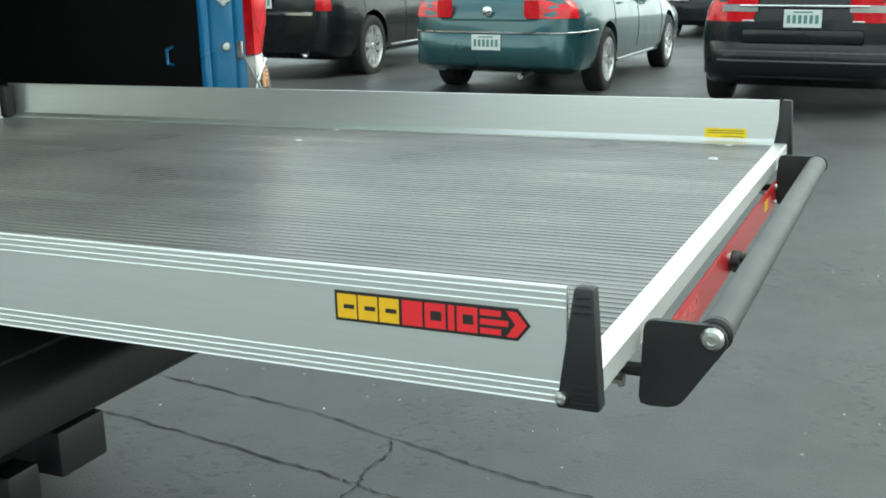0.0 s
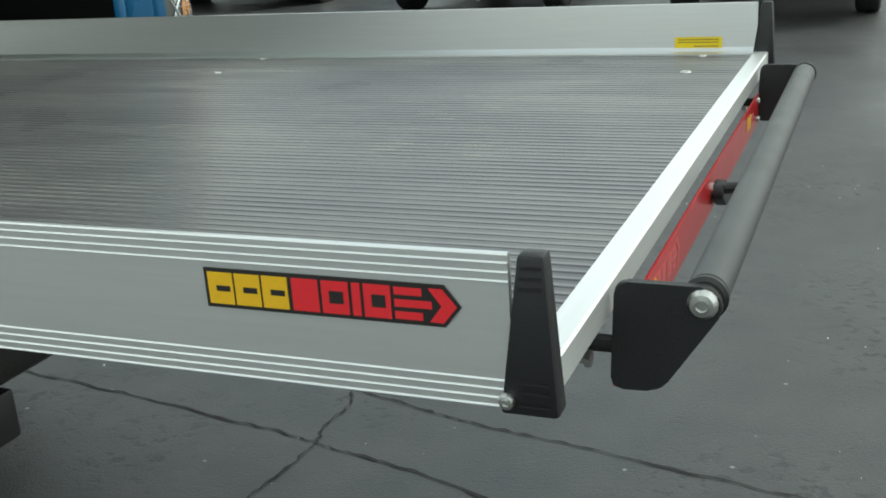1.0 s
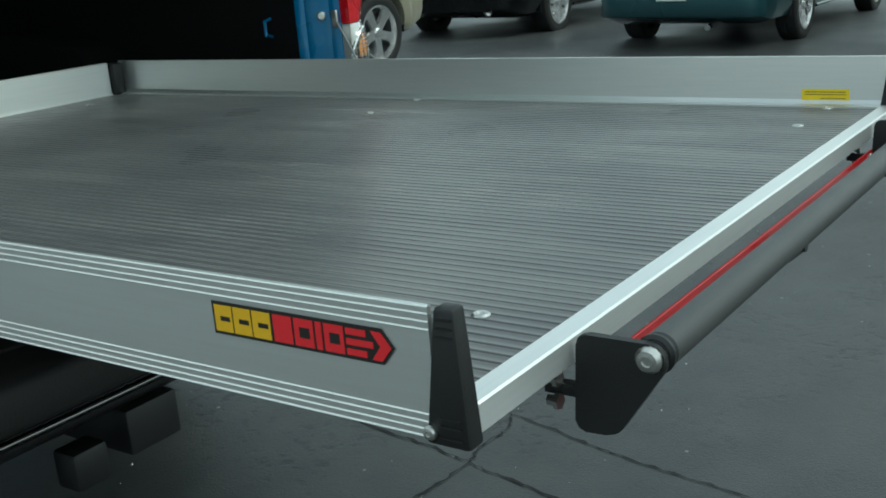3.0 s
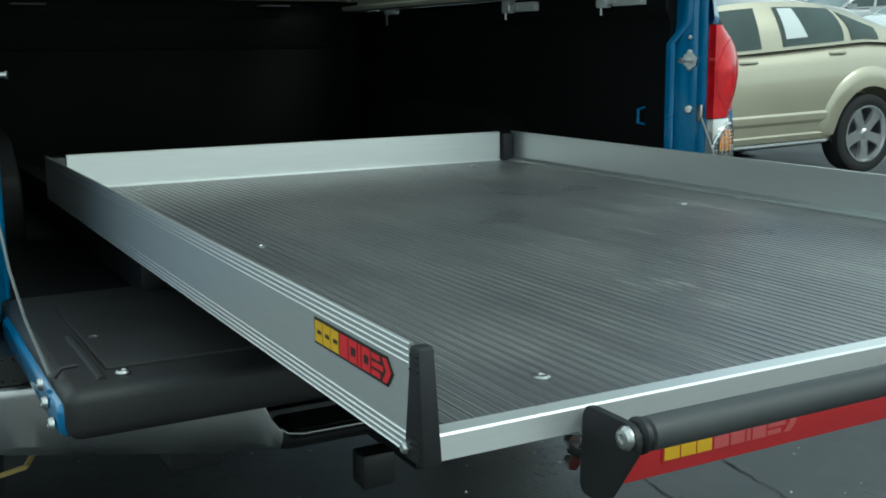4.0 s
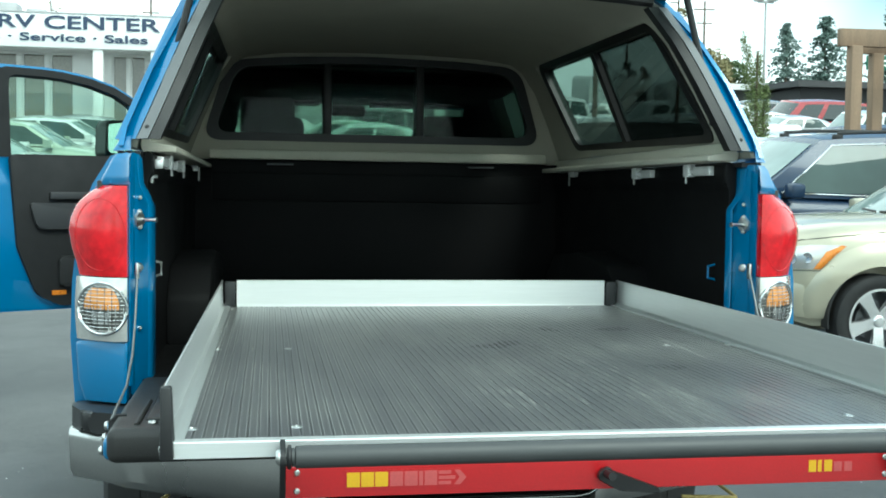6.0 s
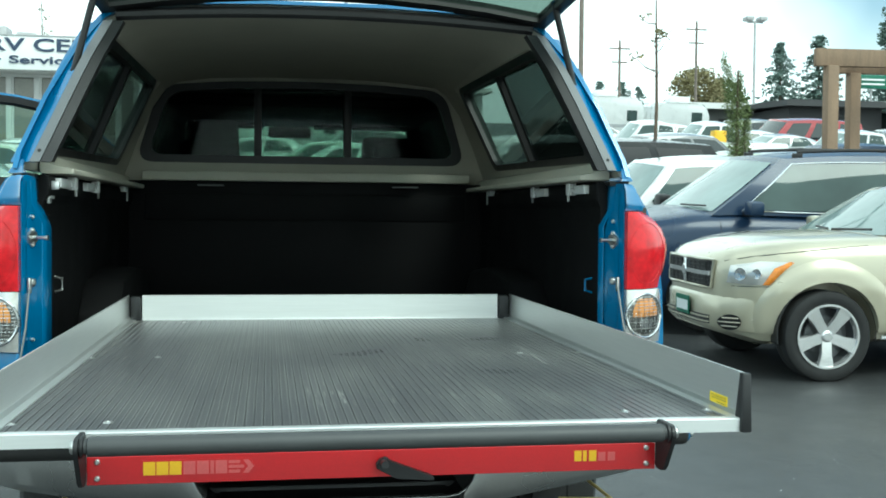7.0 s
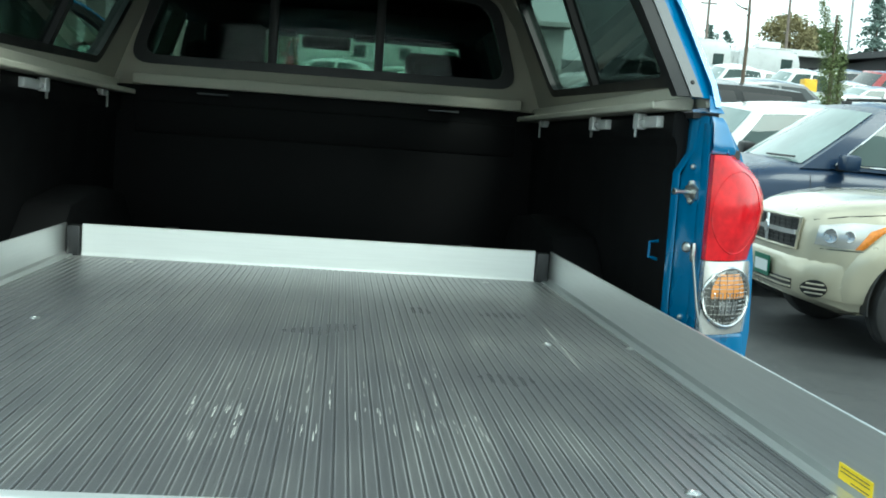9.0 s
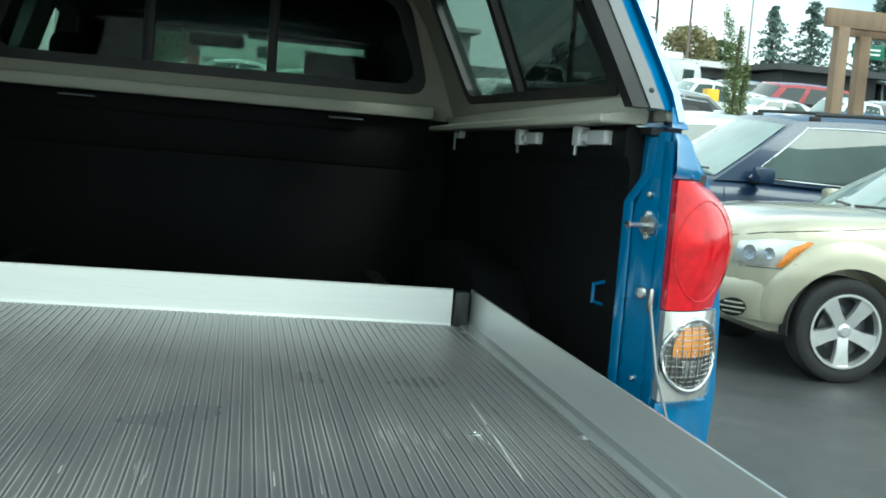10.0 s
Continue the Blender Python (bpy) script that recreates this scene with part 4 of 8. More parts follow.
    part("bed_front", box(-0.772, 0.772, 3.105, 3.2, 0.85, 1.451, 0.006), M_liner, t, "black sprayed front bed wall")
    part("front_step", box(-0.70, 0.70, 3.098, 3.122, 1.28, 1.40, 0.01), M_liner, t)
    for x in (-0.66, -0.44, -0.22, 0.0, 0.22, 0.44, 0.66):
        part("front_rib", box(x - 0.03, x + 0.03, 3.1165, 3.122, 0.87, 1.26, 0.002), M_liner, t)
    # tailgate, let down
    gate = part("tailgate", box(-0.774, 0.774, 0.640, REAR - 0.01, 0.802, 0.850, 0.014, 3), M_blue, t, "lowered blue tailgate")
    lin = part("tailgate_liner", box(-0.765, 0.765, 0.622, REAR + 0.03, 0.800, 0.868, 0.018, 3), M_gateliner, gate, "worn black tailgate liner, its colour lightened for daylight", 40)
    part("liner_panel", box(-0.70, 0.70, 0.70, 1.10, 0.864, 0.8735, 0.006), M_gateliner, gate)
    for s in (-1, 1):
        part("liner_rib", tube([(s * 0.712, 0.66, 0.867), (s * 0.712, 0.76, 0.869), (s * 0.712, 0.90, 0.867)], 0.006, 8), M_gateliner, gate)
        for y in (0.673, 0.866):
            part("bolt", bolt_head((s * 0.683, y, 0.869), (0, 0, 1), 0.010, 0.005), M_steel, gate, "steel liner bolt")
        for y, z in ((0.735, 0.862), (0.705, 0.845), (0.66, 0.83)):
            part("bolt", bolt_head((s * 0.776, y, z - 0.01), (s, 0, 0), 0.009, 0.007), M_steel, gate, "zinc-plated bolt")
        part("wire", tube([(s * 0.765, 0.70, 0.868), (s * 0.755, 0.70, 0.879), (s * 0.735, 0.70, 0.880)], 0.003, 6), M_plastic, gate)
    # bumper
    sec = [(0.0, 0.757), (-0.205, 0.7555), (-0.222, 0.753), (-0.2305, 0.745), (-0.2325, 0.734), (-0.2322, 0.724), (-0.227, 0.67), (-0.212, 0.595), (-0.17, 0.555), (-0.02, 0.560)]
    rim = lambda x: 0.5 - 0.5 * math.cos(math.pi * min(1.0, max(0.0, (0.425 - abs(x)) / 0.12)))
    bm = bmesh.new()
    prev = None
    for k in range(97):
        f = -1 + 2 * k / 96
        x = 0.925 * f
        back = 0.012 * abs(f) ** 4 + 1.25 * max(0.0, abs(f) - 0.85) ** 1.4
        cur = []
        for d, z in sec:
            low = 0.548 + (z - 0.555) * (0.584 - 0.548) / 0.202
            rise = 0.075 * min(1.0, max(0.0, (abs(x) - 0.42) / 0.42)) * (1 - (z - 0.555) / 0.202)
            cur.append(bm.verts.new((x, 1.292 + d + back, z + rise + (low - z) * rim(x))))
        if prev:
            for a in range(len(sec) - 1):
                bm.faces.new((prev[a], prev[a + 1], cur[a + 1], cur[a]))
            bm.faces.new((prev[-1], prev[0], cur[0], cur[-1]))
        else:
            bm.faces.new(cur)
        prev = cur
    bm.faces.new(prev[::-1])
    bp = part("rear_bumper", bm, M_bumper, t, "chrome rear bumper with a step in the middle", 40)
    bp.data.materials.append(M_plastic)
    for f in bp.data.polygons:
        q = bp.matrix_basis @ f.center + t.matrix_basis.translation
        if abs(q.x) < 0.33 and q.z < 0.60:
            f.material_index = 1
    for s in (-1, 1):
        pad = rounded(spread(s, [(0.44, 1.066), (0.79, 1.074), (0.885, 1.112), (0.926, 1.20), (0.932, 1.26), (0.44, 1.26)]), 0.025, 3)
        part("step_pad", prism(pad, "z", 0.756, 0.806, 0.012), M_plastic, bp, "black moulded step pad")
        part("parking_sensor", lathe([(0, 0.004), (0.011, 0.003), (0.013, 0), (0, 0)], (s * 0.828, 1.0735, 0.722), (0, -1, 0), 16), M_plastic, bp, "round black sensor")
    part("step_pad", prism(rounded([(-0.30, 1.085), (0.30, 1.085), (0.30, 1.28), (-0.30, 1.28)], 0.03, 3), "z", 0.575, 0.588, 0.004), M_plastic, bp, "black moulded step pad")
    lip = [(0.352, 0.626), (0.335, 0.605), (0.315, 0.592), (0.285, 0.5865), (0.15, 0.5855), (0.0, 0.5855)]
    part("notch_lip", tube([(-x, 1.0665, z) for x, z in lip] + [(x, 1.0665, z) for x, z in lip[-2::-1]], 0.0035, 8), M_chrome, bp, "bright rolled edge of the step notch")
    part("hitch_tube", box(-0.052, 0.062, 1.07, 1.4, 0.462, 0.546, 0.006), M_plastic, t, "black hitch receiver")
    part("trailer_socket", box(-0.16, -0.09, 1.08, 1.14, 0.44, 0.51, 0.008), M_plastic, t, "black trailer socket")
    part("hitch_beam", box(-0.50, 0.50, 1.18, 1.26, 0.552, 0.60, 0.01), M_plastic, t)
    for x0, z0, x1, z1 in ((-0.856, 0.511, -0.742, 0.527), (0.645, 0.508, 0.807, 0.497)):
        part("bumper_stay", join(tube([(x0, 1.30, z0), (x1, 1.31, z1)], 0.005, 8), tube([(x1, 1.31, z1), (x1 * 0.9, 1.45, 0.56)], 0.005, 8)), M_gold, t, "yellowish zinc bumper stay")
    part("stay_bracket", box(-0.885, -0.855, 1.29, 1.31, 0.43, 0.545, 0.004), M_plastic, t, "black bumper bracket")
    part("frame_rail", box(-0.50, -0.40, 1.2, 6.3, 0.50, 0.66, 0.01), M_powder, t)
    part("frame_rail", box(0.40, 0.50, 1.2, 6.3, 0.50, 0.66, 0.01), M_powder, t)
    part("rear_axle", tube([(-0.7, 2.32, 0.42), (0.7, 2.32, 0.42)], 0.06, 12), M_powder, t)
    part("spare_wheel", lathe([(0, 0.07), (0.25, 0.09), (0.36, 0.08), (0.38, 0.0), (0.36, -0.08), (0, -0.08)], (0, 1.75, 0.52), (0, 0, 1), 28), M_rubber, t, "spare wheel under the bed")
    for s in (-1, 1):
        for y in (2.32, 5.95):
            wheel(t, (s * 0.84, y, 0.40 + ground_z(0, y)), 0.395, 0.25, 0.235, 6, s)
    build_cab(t)
    build_door(t)


def lens_reach(f, bulge):
    """How far out the lens goes at a height of it, from its foot (0) to its top (1)."""
    if bulge:
        return float(np.interp(f, (0, 0.13, 0.31, 0.5, 0.64, 0.78, 0.87, 0.94, 1), (0.912, 0.918, 0.930, 0.936, 0.932, 0.919, 0.902, 0.884, 0.866)))
    return 0.919 + 0.004 * math.sin(math.pi * f)


def lens_y(x, z, z0, z1, bulge):
    """How far back the lens lies at a place of the rear view."""
    f = (z - z0) / (z1 - z0)
    q = (x - 0.7925) / (lens_reach(f, bulge) - 0.7925)
    belly = 0.006 + 0.012 * math.sin(math.pi * f)
    return REAR - 0.034 - belly * math.sin(math.pi * min(1.0, q)) + 0.078 * max(0.0, q) ** 1.6


def lamp_shell(s, z0, z1, bulge):
    """A lamp lens that wraps from the rear face round the corner of the body."""
    bm = bmesh.new()
    rows = []
    nz, nu = 14, 20
    for i in range(nz + 1):
        f = i / nz
        z = z0 + (z1 - z0) * f
        reach = lens_reach(f, bulge)
        edge = lens_y(reach, z, z0, z1, bulge)
        row = []
        for j in range(nu + 1):
            a = j / nu
            if a <= 0.6:
                x = 0.7925 + (reach - 0.7925) * a / 0.6
                y = lens_y(x, z, z0, z1, bulge)
            else:
                q = (a - 0.6) / 0.4
                x, y = reach + 0.014 * math.sin(q * 2.2), edge + 0.13 * q
            row.append(bm.verts.new((s * x, y, z)))
        rows.append(row)
    for p, q in zip(rows, rows[1:]):
        for j in range(nu):
            bm.faces.new((p[j], p[j + 1], q[j + 1], q[j]))
    back = [(bm.verts.new((s * 0.7925, REAR + 0.03, r[0].co.z)), bm.verts.new((s * 0.86, REAR + 0.12, r[0].co.z))) for r in rows]
    for k in range(nz):
        bm.faces.new((rows[k][0], rows[k + 1][0], back[k + 1][0], back[k][0]))
        bm.faces.new((rows[k][-1], back[k][1], back[k + 1][1], rows[k + 1][-1]))
    for k in (0, nz):
        bm.faces.new(rows[k] + [back[k][1], back[k][0]])
    return bm


def build_cab(t):
    """The cab: shell with real window openings, seats, mirror, and the bonnet ahead."""
    side = [(3.27, 0.66), (5.62, 0.62), (5.62, 1.30), (5.30, 1.36), (4.62, 1.905), (4.2, 1.955), (3.6, 1.955), (3.36, 1.90), (3.27, 1.40)]
    shell = prism(side, "x", -0.94, 0.94, 0.03, 2)
    # lean the upper sides in, from a fold at the belt line

    def leaned(bm):
        bmesh.ops.bisect_plane(bm, geom=bm.verts[:] + bm.edges[:] + bm.faces[:], plane_co=(0, 0, 1.32), plane_no=(0, 0, 1))
        for v in bm.verts:
            if v.co.z > 1.32:
                v.co.x *= 1 - 0.225 * (v.co.z - 1.32) / 0.6
        bmesh.ops.triangulate(bm, faces=bm.faces)
        return bm

    leaned(shell)
    inner = prism([(3.34, 0.75), (5.5, 0.75), (5.5, 1.22), (5.2, 1.30), (4.60, 1.845), (4.2, 1.885), (3.6, 1.885), (3.42, 1.84), (3.34, 1.40)], "x", -0.86, 0.86)
    leaned(inner)
    rear = prism(rounded([(-0.735, 1.45), (0.735, 1.45), (0.625, 1.868), (-0.625, 1.868)], 0.06), "y", 3.1, 3.5)
    front = bmesh.new()
    pts = [(x, y, z) for y in (4.3, 5.9) for x, z in ((-0.735, 1.36), (0.735, 1.36), (0.615, 1.845), (-0.615, 1.845))]
    vs = [front.verts.new(p) for p in pts]
    for f in ((0, 1, 2, 3), (7, 6, 5, 4), (0, 4, 5, 1), (1, 5, 6, 2), (2, 6, 7, 3), (3, 7, 4, 0)):
        front.faces.new([vs[k] for k in f])
    wins = [prism(rounded([(3.52, 1.37), (4.18, 1.37), (4.18, 1.83), (3.62, 1.83)], 0.05), "x", -1.2, 1.2), prism(rounded([(4.30, 1.37), (5.12, 1.37), (4.66, 1.80), (4.30, 1.83)], 0.05), "x", 0.5, 1.2)]
    doorway = prism([(4.26, 0.72), (5.30, 0.72), (5.30, 1.30), (4.68, 1.84), (4.26, 1.86)], "x", -1.3, -0.5)
    me = carve(shell, [inner, rear, front, *wins, doorway])
    cab = link("cab", me, M_blue, t, "blue cab shell with a dark lining", 30)
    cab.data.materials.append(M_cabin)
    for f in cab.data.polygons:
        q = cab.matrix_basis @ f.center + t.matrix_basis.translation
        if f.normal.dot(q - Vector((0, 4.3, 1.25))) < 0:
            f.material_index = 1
    part("rear_window", prism(rounded([(-0.73, 1.455), (0.73, 1.455), (0.62, 1.863), (-0.62, 1.863)], 0.06), "y", 3.30, 3.304), M_rearglass, cab, "cab rear window glass", 0).visible_shadow = False
    for x in (-0.225, 0.175):
        part("window_bar", box(x - 0.012, x + 0.012, 3.28, 3.325, 1.455, 1.87, 0.003), M_plastic, cab)
    o_, i_ = rounded([(-0.785, 1.42), (0.785, 1.42), (0.70, 1.915), (-0.70, 1.915)], 0.06), rounded([(-0.72, 1.465), (0.72, 1.465), (0.615, 1.855), (-0.615, 1.855)], 0.06)
    m = len(o_)
    vs = [(q[0], y, q[1]) for y in (3.222, 3.36) for q in (*o_, *i_)]
    fs = []
    for k in range(m):
        j = (k + 1) % m
        fs += [(k, j, m + j, m + k), (2 * m + k, 3 * m + k, 3 * m + j, 2 * m + j), (k, 2 * m + k, 2 * m + j, j), (m + k, m + j, 3 * m + j, 3 * m + k)]
    part("window_boot", solid(vs, fs), M_plastic, cab, "black rubber boot round the rear window")
    for sx in (-1, 1):
        for k, w in enumerate(([(3.50, 1.36), (4.20, 1.36), (4.20, 1.84), (3.60, 1.84)], [(4.28, 1.36), (5.14, 1.36), (4.67, 1.81), (4.28, 1.84)])):
            if sx > 0 or k == 0:
                pane = prism(w, "x", 0.0, 0.004)
                for v in pane.verts:
                    v.co.x = sx * ((0.895 + v.co.x) * (1 - 0.225 * (v.co.z - 1.32) / 0.6))
                part("side_glass", pane, M_tint, cab, "dark tinted side glass", 0)
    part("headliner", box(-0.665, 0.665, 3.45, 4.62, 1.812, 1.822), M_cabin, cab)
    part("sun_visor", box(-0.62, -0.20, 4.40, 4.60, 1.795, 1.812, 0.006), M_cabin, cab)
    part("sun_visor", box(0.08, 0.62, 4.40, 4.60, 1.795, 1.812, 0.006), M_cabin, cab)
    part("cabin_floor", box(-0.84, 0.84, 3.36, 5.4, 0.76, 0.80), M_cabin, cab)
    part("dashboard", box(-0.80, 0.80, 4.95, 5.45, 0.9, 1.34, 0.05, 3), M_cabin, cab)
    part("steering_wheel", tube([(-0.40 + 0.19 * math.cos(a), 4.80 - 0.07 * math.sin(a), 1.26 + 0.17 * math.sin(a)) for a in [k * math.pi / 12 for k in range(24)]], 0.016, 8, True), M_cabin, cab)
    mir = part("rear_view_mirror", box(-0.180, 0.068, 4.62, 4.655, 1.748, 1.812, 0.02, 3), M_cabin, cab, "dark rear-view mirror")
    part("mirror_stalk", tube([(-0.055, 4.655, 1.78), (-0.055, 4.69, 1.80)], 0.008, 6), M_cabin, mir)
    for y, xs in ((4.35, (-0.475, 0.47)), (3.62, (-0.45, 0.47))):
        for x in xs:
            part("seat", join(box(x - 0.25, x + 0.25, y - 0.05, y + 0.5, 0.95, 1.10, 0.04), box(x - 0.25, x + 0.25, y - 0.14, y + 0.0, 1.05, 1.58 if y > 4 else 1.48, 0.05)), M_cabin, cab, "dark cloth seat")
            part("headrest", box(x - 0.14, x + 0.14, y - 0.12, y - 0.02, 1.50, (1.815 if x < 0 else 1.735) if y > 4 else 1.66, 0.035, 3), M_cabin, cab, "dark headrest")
    part("windscreen", solid([(-0.735, 5.28, 1.37), (0.735, 5.28, 1.37), (0.63, 4.64, 1.85), (-0.63, 4.64, 1.85), (-0.735, 5.285, 1.375), (0.735, 5.285, 1.375), (0.63, 4.645, 1.855), (-0.63, 4.645, 1.855)], [(0, 1, 2, 3), (7, 6, 5, 4), (0, 4, 5, 1), (1, 5, 6, 2), (2, 6, 7, 3), (3, 7, 4, 0)]), M_cabglass, cab, "windscreen glass", 0).visible_shadow = False
    me = carve(prism([(5.60, 0.50), (6.75, 0.52), (6.82, 0.75), (6.78, 1.05), (6.60, 1.17), (6.0, 1.27), (5.60, 1.31)], "x", -0.93, 0.93, 0.06, 3), [lathe([(0, 0.2), (0.46, 0.2), (0.46, -0.2), (0, -0.2)], (s * 0.9, 5.95, 0.45), (1, 0, 0), 36) for s in (-1, 1)])
    link("bonnet", me, M_blue, t, "blue bonnet and front wings", 30)


def build_door(t):
    """The driver's door, swung open by about 58 degrees."""
    hinge, free = Vector((-0.955, 5.25, 0)), Vector((-1.93, 4.64, 0))
    along = (free - hinge).normalized()
    out = Vector((along.y, -along.x, 0))  # from the trimmed side to the painted side
    if out.y < 0:
        out = -out
    n = (free - hinge).length

    def at(u, z, d):
        p = hinge + along * u + out * d
        return (p.x, p.y, z)

    def slab(poly, d0, d1, bevel=0.0):
        k = len(poly)
        v = [at(u, z, d0) for u, z in poly] + [at(u, z, d1) for u, z in poly]
        f = [tuple(range(k)), tuple(range(2 * k - 1, k - 1, -1))] + [(i, (i + 1) % k, k + (i + 1) % k, k + i) for i in range(k)]
        return solid(v, f, bevel)

    body = rounded([(0.02, 0.69), (n * 0.5, 0.65), (n, 0.652), (n, 1.495), (0.02, 1.510)], 0.04, 4)
    door = part("driver_door", slab(body, 0.0, 0.10, 0.008), M_blue, t, "open blue driver's door with dark trim")
    frame_o = [(n, 1.49), (n, 1.94), (n * 0.985, 1.975), (n * 0.95, 1.988), (0.86, 1.987), (0.76, 1.981), (0.60, 1.958), (0.46, 1.918), (0.375, 1.875), (0.295, 1.822), (0.129, 1.681), (0.03, 1.594), (0.02, 1.50)]
    frame_i = [(1.046, 1.49), (1.058, 1.88), (1.050, 1.922), (1.020, 1.935), (0.856, 1.933), (0.76, 1.928), (0.61, 1.905), (0.455, 1.858), (0.375, 1.812), (0.310, 1.757), (0.272, 1.690), (0.256, 1.61), (0.252, 1.50)]
    k = len(frame_o)
    vs = [at(u, z, d) for d in (0.01, 0.07) for u, z in frame_o + frame_i]
    fs = []
    for i in range(k - 1):
        fs += [(i, i + 1, k + i + 1, k + i), (2 * k + i, 3 * k + i, 3 * k + i + 1, 2 * k + i + 1), (i, 2 * k + i, 2 * k + i + 1, i + 1), (k + i, k + i + 1, 3 * k + i + 1, 3 * k + i)]
    fs += [(0, k, 3 * k, 2 * k), (k - 1, 3 * k - 1, 4 * k - 1, 2 * k - 1)]
    part("window_frame", solid(vs, fs), M_blue, door, "blue window frame")
    inner_o = [(u - 0.022 if u > n * 0.9 else u, z - (0.014 if z > 1.52 else 0.0)) for u, z in frame_o]
    vs = [at(u, z, d) for d in (-0.004, 0.012) for u, z in inner_o + frame_i]
    part("frame_trim", solid(vs, fs), M_cabin, door, "dark inner window trim")
    part("window_seal", tube([at(u, z, 0.03) for u, z in frame_i], 0.012, 6), M_plastic, door)
    part("window_glass", slab(frame_i, 0.036, 0.040), M_cabglass, door, "clear door glass", 0).visible_shadow = False
    trim = rounded([(0.07, 0.71), (n * 0.68, 0.67), (n * 0.80, 0.74), (n * 0.89, 1.0), (n * 0.925, 1.505), (0.05, 1.518)], 0.03, 4)
    part("trim_panel", slab(trim, -0.030, 0.002, 0.01), M_cabin, door, "black inner door trim")
    part("armrest", slab(rounded([(0.2, 1.10), (n * 0.80, 1.10), (n * 0.84, 1.245), (0.2, 1.235)], 0.03), -0.055, -0.028, 0.008), M_trimgrey, door, "dark grey armrest panel")
    part("trim_strip", slab([(0.326, 1.257), (0.546, 1.259), (0.546, 1.308), (0.326, 1.311)], -0.060, -0.028, 0.003), M_silver, door, "silver trim strip")
    part("trim_strip", slab([(0.55, 1.266), (n * 0.74, 1.264), (n * 0.74, 1.303), (0.55, 1.306)], -0.056, -0.028, 0.003), M_trimgrey, door, "dark grey trim strip")
    part("inner_handle", slab(rounded([(0.315, 1.396), (0.481, 1.400), (0.481, 1.436), (0.315, 1.428)], 0.008), -0.048, -0.03, 0.004), M_silver, door, "chrome inner door handle")
    part("door_pocket", slab(rounded([(0.15, 0.80), (n * 0.7, 0.78), (n * 0.7, 0.95), (0.15, 0.95)], 0.03), -0.06, -0.028, 0.01), M_cabin, door)
    part("courtesy_light", slab([(n * 0.66, 0.735), (n * 0.73, 0.735), (n * 0.73, 0.76), (n * 0.66, 0.76)], -0.036, -0.028), M_amber, door, "amber courtesy reflector")
    part("door_latch", slab([(n, 1.05), (n + 0.012, 1.05), (n + 0.012, 1.13), (n, 1.13)], 0.03, 0.07), M_steel, door, "steel door latch")
    for z in (0.78, 0.83, 0.88):
        part("jamb_dimple", slab([(n - 0.01, z), (n + 0.006, z), (n + 0.006, z + 0.02), (n - 0.01, z + 0.02)], 0.03, 0.07), M_blue, door)
    # mirror on the outside, seen through the glass
    mir = part("door_mirror", slab(rounded([(0.172, 1.505), (0.448, 1.505), (0.440, 1.725), (0.285, 1.738), (0.172, 1.690)], 0.03), 0.16, 0.30, 0.02), M_plastic, door, "black door mirror housing")
    # the glass is turned and tipped back towards the driver's eye
    gu = rounded([(0.294, 1.535), (0.437, 1.535), (0.429, 1.706), (0.292, 1.722)], 0.025, 3)
    gk = len(gu)
    gv = [at(u, z, 0.158 - 0.40 * (0.437 - u) - 0.14 * (1.722 - z)) for u, z in gu] + [at(u, z, 0.164) for u, z in gu]
    part("mirror_glass", solid(gv, [tuple(range(gk)), tuple(range(2 * gk - 1, gk - 1, -1))] + [(q, (q + 1) % gk, gk + (q + 1) % gk, gk + q) for q in range(gk)]), M_chrome, mir, "mirror glass", 0)
    part("mirror_arm", slab([(0.04, 1.48), (0.20, 1.48), (0.20, 1.54), (0.04, 1.54)], 0.05, 0.2), M_plastic, mir)


build_truck()


